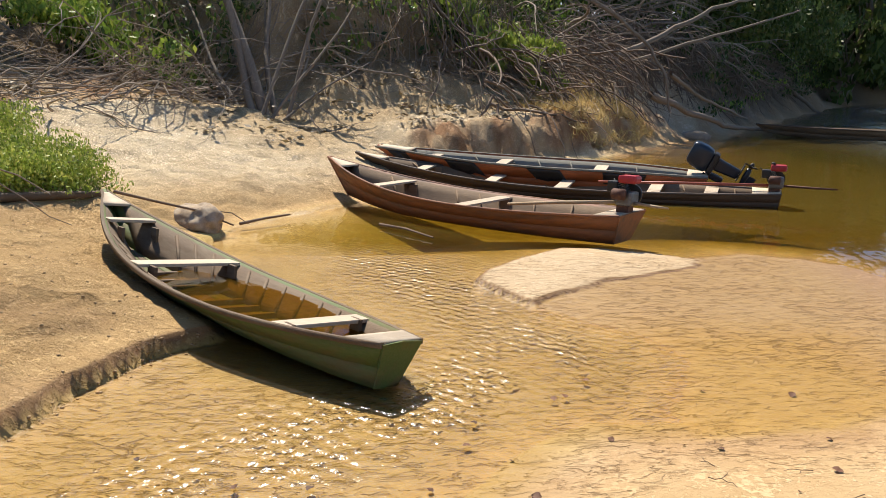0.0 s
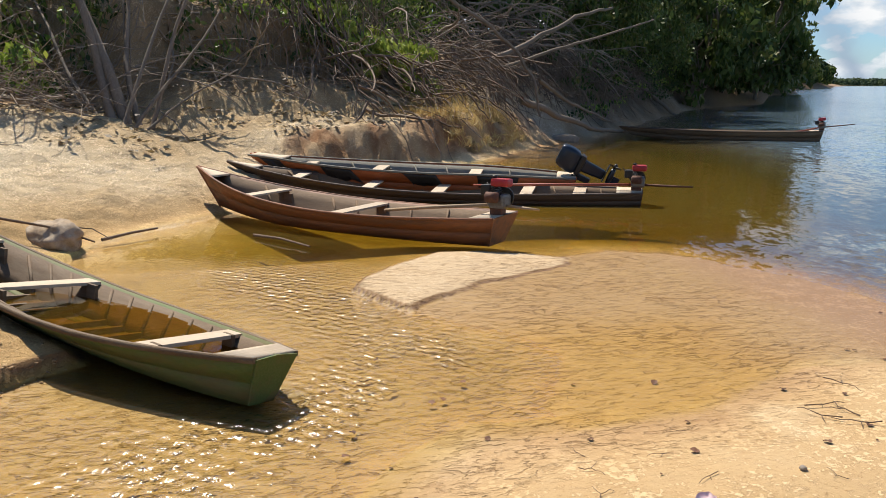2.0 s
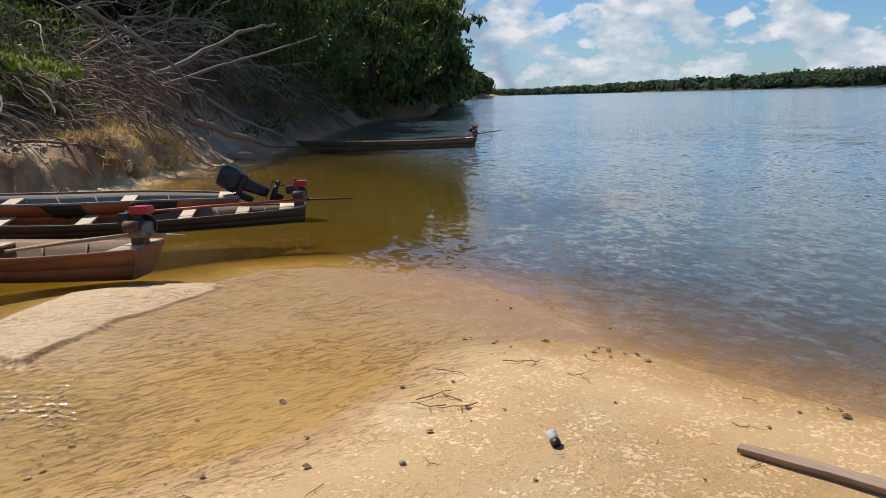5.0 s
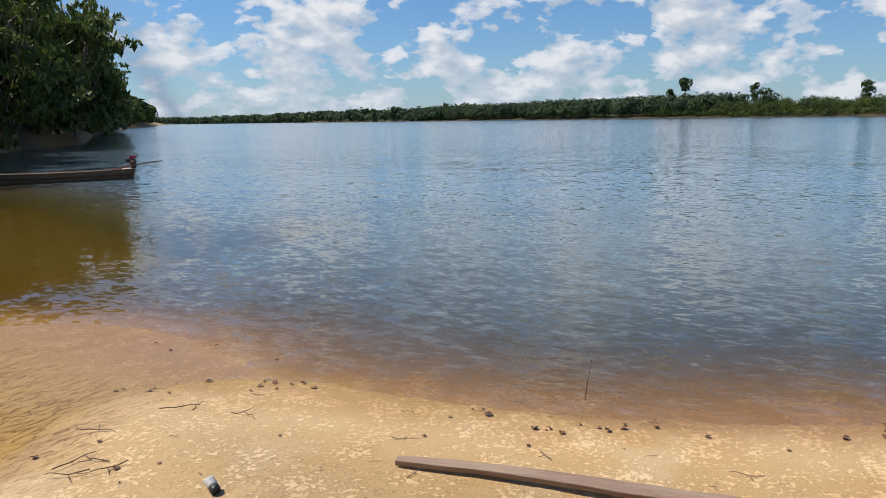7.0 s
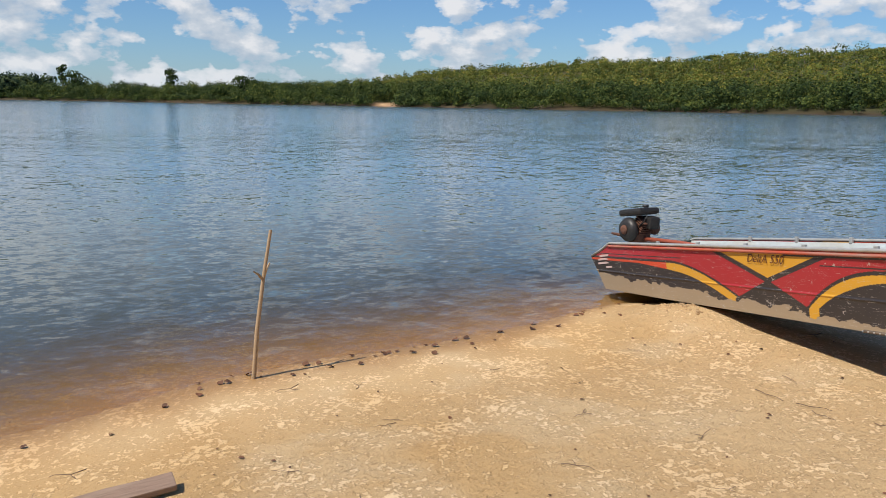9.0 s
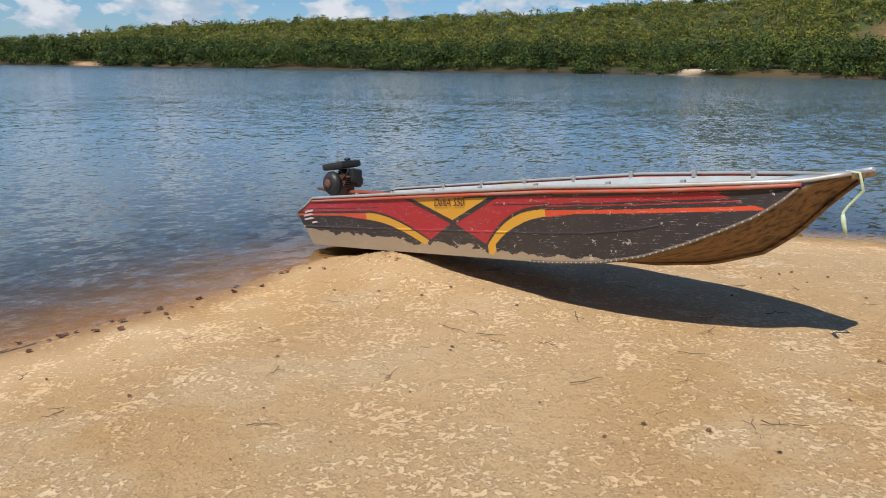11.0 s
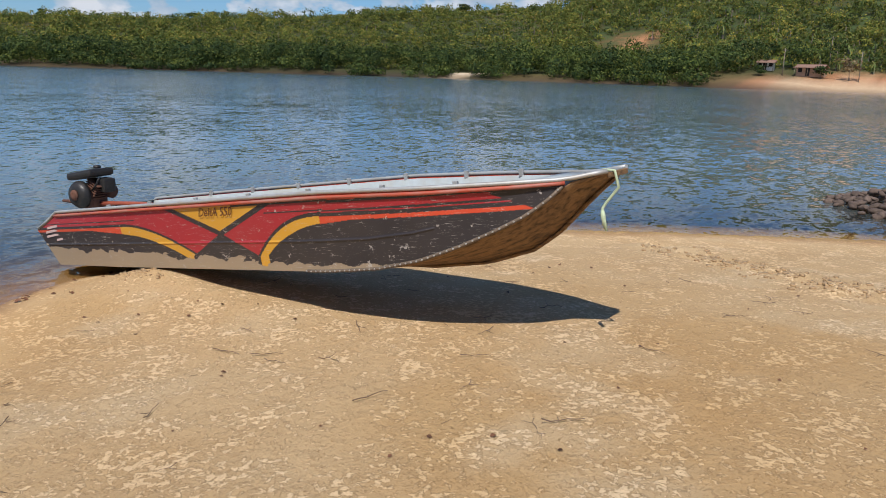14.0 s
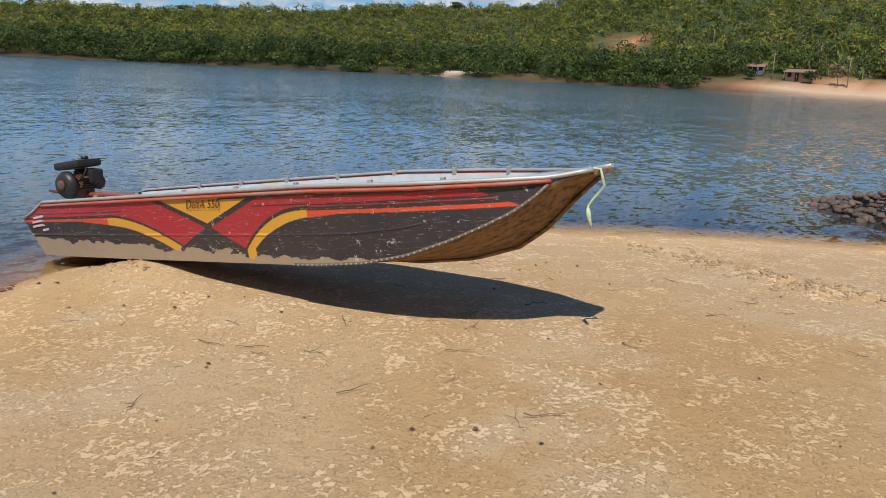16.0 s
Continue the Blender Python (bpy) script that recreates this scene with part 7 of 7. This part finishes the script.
stick([(-5.7, 6.95, height(-5.7, 6.95) + 0.06), (-4.72, 7.62, height(-4.72, 7.62) + 0.05), (-4.2, 8.05, height(-4.2, 8.05) + 0.05), (-3.85, 8.4, height(-3.85, 8.4) + 0.04)], 0.07, "weathered grey log lying on the sand", "log", OLD_WOOD, 9)
stick([(-3.57, 7.98, 0.62), (-3.1, 8.15, 0.46), (-2.7, 8.3, 0.33), (-2.3, 8.42, 0.12)], 0.02, "long dark pole leaning from the canoe to the rock", "pole")
stick([(-2.9, 8.5, 0.34), (-2.4, 8.75, 0.22), (-2.15, 8.6, 0.10)], 0.009, "thin bent twig beside the boulder")
stick([(-2.32, 8.80, 0.07), (-2.05, 9.12, 0.085), (-1.78, 9.42, 0.08)], 0.022, "dark stick at the water's edge")
stick([(-0.50, 8.88, 0.035), (-0.15, 8.50, 0.05), (0.20, 8.03, 0.03)], 0.022, "bare brown stick floating in shallow water")
stick([(5.88, -1.37, -0.15), (5.885, -1.42, 0.35), (5.87, -1.47, 0.70), (5.88, -1.53, 1.03)], 0.017, "thin upright wooden stake in the wet sand", "stake", PALE_POLE, 7, [(2, (0.06, -0.05, 0.10)), (2, (-0.05, 0.06, 0.07))])
stick([(5.55, 0.75, -0.05), (5.57, 0.74, 0.10), (5.59, 0.72, 0.24)], 0.005, "thin reed stem standing in the shallows", "reed")
gz1, gz2 = height(3.87, 1.13), height(4.33, -0.93)
board = box((0.11, 2.15, 0.03), (0, 0, 0), (0, 0, 0), 0.006)
bmesh.ops.subdivide_edges(board, edges=[e for e in board.edges if abs(e.verts[0].co.y - e.verts[1].co.y) > 1.0], cuts=14)
for v in board.verts:
    v.co.x = v.co.x * (1.0 - 0.24 * (v.co.y + 1.07)) + 0.010 * math.sin(v.co.y * 3) + 0.006 * noise.noise(Vector((v.co.x * 9, v.co.y * 6, 0)))
    v.co.z += 0.012 * math.sin(v.co.y * 1.6 + 0.4) + 0.004 * noise.noise(Vector((v.co.y * 7, 3, v.co.x * 20)))
plank = part("plank", board, PLANK)
plank.matrix_world = pose(4.10, 0.11, (gz1 + gz2) / 2 + 0.04, math.degrees(math.atan2(gz1 - gz2, 2.13)) - 1.0, -10, 12.6)
tagged(plank, "worn red-brown plank lying on the beach", "plank")
TRASH = material("crumpled_white_carton", (0.62, 0.60, 0.55), 0.7, other=(0.45, 0.42, 0.36), grain=40, bump=0.4)
cup = root("cup", pose(3.12, 1.69, height(3.12, 1.69) + 0.022, -38, 42, 30) @ Matrix.Scale(0.78, 4), "crumpled white cup with a dark bottom on the sand", "litter")
part("cup_body", lathe([(0.030, 0.02), (0.036, 0.04), (0.030, 0.06), (0.038, 0.082), (0.032, 0.086)], (0, 0, 0), (0, 0, 0), 12), TRASH, cup)
part("cup_base", lathe([(0.028, -0.02), (0.034, -0.005), (0.032, 0.025)], (0, 0, 0), (0, 0, 0), 12), ENGINE_BLACK, cup)
PINK = material("pale_pink_shell", (0.75, 0.50, 0.48), 0.5, other=(0.80, 0.66, 0.62), grain=30, stretch=(6, 1, 1), bump=0.3)
bm = bmesh.new()
rings = []
for i in range(7):
    r = 0.055 * math.sin(i / 6 * 1.45)
    rings.append([bm.verts.new((r * math.cos(a) * (1 + 0.12 * math.sin(a * 7)), r * math.sin(a) * 0.8, 0.022 - 0.022 * math.cos(i / 6 * 1.5))) for a in (2 * math.pi * k / 22 for k in range(22))])
for a, b in zip(rings[:-1], rings[1:]):
    for k in range(22):
        bm.faces.new((a[k], a[(k + 1) % 22], b[(k + 1) % 22], b[k])).smooth = True
shell = part("shell", bm, PINK)
shell.matrix_world = pose(1.82, 1.85, height(1.82, 1.85) + 0.008, 8, -5, 40)
tagged(shell, "pale pink open shell lying on the sand", "shell")


# ---- dead leaves and twigs ----
def leaf_mesh(seed):
    r = random.Random(seed)
    bm = bmesh.new()
    n, L, W = 6, 0.075, 0.034
    rows = []
    for i in range(n + 1):
        t = i / n
        w = W * math.sin(math.pi * min(1, t * 0.94 + 0.05)) ** 0.8
        x = (t - 0.5) * L
        z = 0.009 * math.sin(t * 3.0 + r.random()) * (1 + r.random())
        rows.append([bm.verts.new((x, -w, z + 0.006 * r.random() + 0.005)), bm.verts.new((x, 0, z)), bm.verts.new((x, w, z + 0.006 * r.random() + 0.003))])
    for a, b in zip(rows[:-1], rows[1:]):
        for k in (0, 1):
            bm.faces.new((a[k], a[k + 1], b[k + 1], b[k])).smooth = True
    return bm


kinds = []
for k in range(4):
    ob = part("dead_leaf", leaf_mesh(k), DEAD_LEAF)
    kinds.append(tagged(ob, "curled dark brown dead leaf on the sand", "leaf", "dead leaves on the beach"))


def wet_height(x, y):
    return max(height(x, y), float(level(np.array([x]), np.array([y]))[0]))


marks = [(0.34, 2.72), (0.39, 2.98), (0.88, 3.28), (0.95, 3.32), (1.30, 4.05), (1.12, 3.55), (0.62, 4.05), (-1.30, 2.62), (-0.75, 2.35), (-0.4, 2.33), (0.15, 2.30), (0.62, 2.2), (0.55, 2.55),
         (3.0, 3.02), (4.8, 4.13), (3.11, 2.44), (3.29, 2.85), (1.08, 2.73), (4.87, 4.4), (5.1, 3.9), (2.3, 3.3), (1.6, 2.6), (2.05, 2.35), (2.2, 2.7), (2.75, 2.3)]
for i, (x, y) in enumerate(marks):
    m = pose(x, y, wet_height(x, y) + 0.004, rd.uniform(-15, 15), rd.uniform(-15, 15), rd.uniform(0, 360))
    if i < 4:
        kinds[i].matrix_world = m @ Matrix.Scale(0.6, 4)
    else:
        ob = copy_thing(kinds[i % 4], m)
        k = rd.uniform(0.35, 0.65)
        ob.scale = (k, k, k)
ring = BAR[13:25]
seg = [(a, b) for a, b in zip(ring[:-1], ring[1:])]
for i in range(200):
    if i < 80:      # the line left by the water
        (ax, ay), (bx, by) = seg[rd.randint(len(seg))]
        t, d = rd.rand(), abs(rd.normal()) * 0.16 + 0.05
        nx, ny = -(by - ay), bx - ax
        ln = math.hypot(nx, ny)
        x, y = ax + (bx - ax) * t - nx / ln * -d * -1, ay + (by - ay) * t - ny / ln * -d * -1
    else:
        x, y = rd.uniform(0.4, 6.0), rd.uniform(-7.5, 3.6)
        if math.hypot(x - 1, y + 1) < 2.0:
            continue
    ob = copy_thing(kinds[i % 4], pose(x, y, wet_height(x, y) + 0.004, rd.uniform(-18, 18), rd.uniform(-18, 18), rd.uniform(0, 360)))
    k = rd.uniform(0.3, 0.8) if i < 80 else rd.uniform(0.15, 0.4)
    ob.scale = (k, k, k)
twigs = []
for k in range(4):
    line = wander(rd, (-0.12, 0, 0.012), (1, 0, 0), 0.26, 6, 0.5)
    line[:, 2] = 0.008 + 0.012 * np.abs(rd.normal(size=6))
    tw = [(line, np.linspace(0.004, 0.002, 6)), (wander(rd, line[2], (0.6, 1, 0.1), 0.09, 4, 0.4), np.linspace(0.003, 0.0015, 4))]
    v, q = tubes(tw, 5)
    twigs.append(tagged(part_np("twig", v, q, STICK), "thin dark twig lying on the sand", "twig", "twigs on the beach"))
spots2 = [(3.85, 2.86), (3.44, 3.05), (3.12, 2.67), (3.06, 2.45), (3.05, 2.7), (2.9, 2.55), (4.0, 2.4)]
for i in range(120):
    if i < len(spots2):
        x, y = spots2[i]
    else:
        x, y = rd.uniform(1.2, 5.6), rd.uniform(-7.5, 3.3)
        if math.hypot(x - 1, y + 1) < 1.8:
            continue
    m = pose(x, y, height(x, y), 0, 0, rd.uniform(0, 360))
    if i < 4:
        twigs[i].matrix_world = m
    else:
        ob = copy_thing(twigs[i % 4], m)
        k = rd.uniform(0.25, 0.8) if i >= len(spots2) else 1.0
        ob.scale = (k, k, k)

# crumbs of sand along the cut edges and in the trodden places
vs, fs, base = [], [], 0
cube = np.array([[x, y, z] for x in (-1, 1) for y in (-1, 1) for z in (-1, 1)], float)
cf = np.array([[0, 1, 3, 2], [4, 6, 7, 5], [0, 4, 5, 1], [2, 3, 7, 6], [0, 2, 6, 4], [1, 5, 7, 3]])
spots3 = []
for i in range(130):
    s = rd.uniform(S_TIP - 3.4, S_TIP + 0.05)
    p = bank_points(s, rd.normal() * 0.05 + 0.03)
    spots3.append((p[0], p[1], rd.uniform(0.003, 0.010)))
for i in range(420):
    s, d = rd.uniform(S_TIP - 4, S_ROCK - 1), rd.uniform(0.1, 2.2)
    p = bank_points(s, d)
    spots3.append((p[0], p[1], rd.uniform(0.003, 0.010)))
for i in range(330):
    t = rd.rand()
    x, y = 3.3 - 1.9 * t + rd.normal() * 0.2, -9.0 + 1.1 * t + rd.normal() * 0.16
    spots3.append((x, y, rd.uniform(0.004, 0.018)))
for i in range(60):
    a = rd.rand() * 6.283
    spots3.append((6.0 + math.cos(a) * 0.3 * rd.rand(), -4.85 + math.sin(a) * 0.2 * rd.rand(), rd.uniform(0.004, 0.012)))
for x, y, k in spots3:
    c = cube * (1 + 0.35 * rd.normal(size=(8, 3)) * 0.6) * k * np.array([1, 1, 0.6])
    a = rd.rand() * 6.283
    rot = np.array([[math.cos(a), -math.sin(a), 0], [math.sin(a), math.cos(a), 0], [0, 0, 1]])
    vs.append(c @ rot.T + np.array([x, y, height(x, y) + k * 0.25]))
    fs.append(cf + base)
    base += 8
tagged(part_np("sand_clods", np.concatenate(vs), np.concatenate(fs), CLOD), "crumbled clods of damp sand along broken edges", "clods", kind="stuff")

# straw over the slumped bank
cs = []
for i in range(260):
    s, d = rd.uniform(S_SLUMP - 4.2, S_SLUMP + 1.2), rd.uniform(0.5, 2.8)
    x, y = bank_points(s, d)
    cs.append((x, y, height(x, y) + 0.05))
v, q = leaves(cs, 26, (0.3, 0.3, 0.1), 0.022, 91, 0.55, 14)
tagged(part_np("dry_grass", v, q, STRAW, smooth=False), "golden dry grass hanging over the slumped bank", "dry grass", kind="stuff")

# ---- houses on the far shore ----
WALL_EARTH = material("faded_ochre_wall", (0.45, 0.30, 0.20), 0.9, grain=2, bump=0.1, dirt_scale=0.8)
WALL_WHITE = material("whitewashed_wall", (0.70, 0.68, 0.62), 0.9, grain=2, bump=0.1, dirt_scale=0.8)
ROOF = material("red_brown_tile_roof", (0.27, 0.16, 0.11), 0.7, grain=3, stretch=(6, 1, 1), bump=0.3, dirt_scale=0.7)
DARK_HOLE = material("dark_interior", (0.02, 0.018, 0.016), 0.9, grain=2, bump=0.0)


def house(x, y, size, turn, wall, label, open_side=False):
    w, d, h = size
    z = height(x, y)
    ob = root("house", pose(x, y, z, 0, 0, turn), label, "house", "houses across the river")
    part("wall", box((w, d, h), (0, 0, h / 2 - 0.2), (0, 0, 0), 0.03), wall, ob)
    for side in (1, -1):
        part("roof", box((w + 0.9, d / 2 + 0.7, 0.10), (0, side * (d / 4 + 0.1), h + 0.32), (side * -17, 0, 0), 0.02), ROOF, ob)
    for i, kx in enumerate((-0.32, 0.05, 0.34)):
        tall = 1.9 if i == 1 else 1.0
        part("door" if i == 1 else "window", box((0.9, 0.08, tall), (kx * w, d / 2 + 0.012, tall / 2 if i == 1 else 1.4), (0, 0, 0), 0.01), DARK_HOLE, ob)
    for kx in (-0.5, 0.0, 0.5):
        part("post", rod([(kx * w, d / 2 + 1.2, -0.3), (kx * w, d / 2 + 1.2, h - 0.1)], 0.06, 6), PALE_TRUNK, ob)
    part("porch_roof", box((w + 0.6, 1.7, 0.07), (0, d / 2 + 0.75, h + 0.02), (-9, 0, 0), 0.02), ROOF, ob)
    return ob


house(32.5, -206, (6.0, 4, 2.1), -8, WALL_EARTH, "low ochre house with a sheet roof across the river")
house(43.5, -208, (3.8, 3, 1.9), 5, WALL_WHITE, "small whitewashed house among trees across the river")
house(127, -305, (9, 6, 2.6), -25, WALL_EARTH, "brown house with a pitched roof on the hilltop")
for x, y, h in ((21.5, -201, 7.0), (38.5, -203, 6.5), (30, -215, 8)):
    ob = root("utility_pole", pose(x, y, height(x, y)), "thin grey wooden utility pole across the river", "pole", "poles across the river")
    part("pole", rod([(0, 0, -0.5), (0.05, 0, h)], [0.11, 0.08], 7), PALE_TRUNK, ob)
    part("crossarm", box((1.5, 0.1, 0.1), (0.05, 0, h - 0.4), (0, 0, 0), 0.01), PALE_TRUNK, ob)
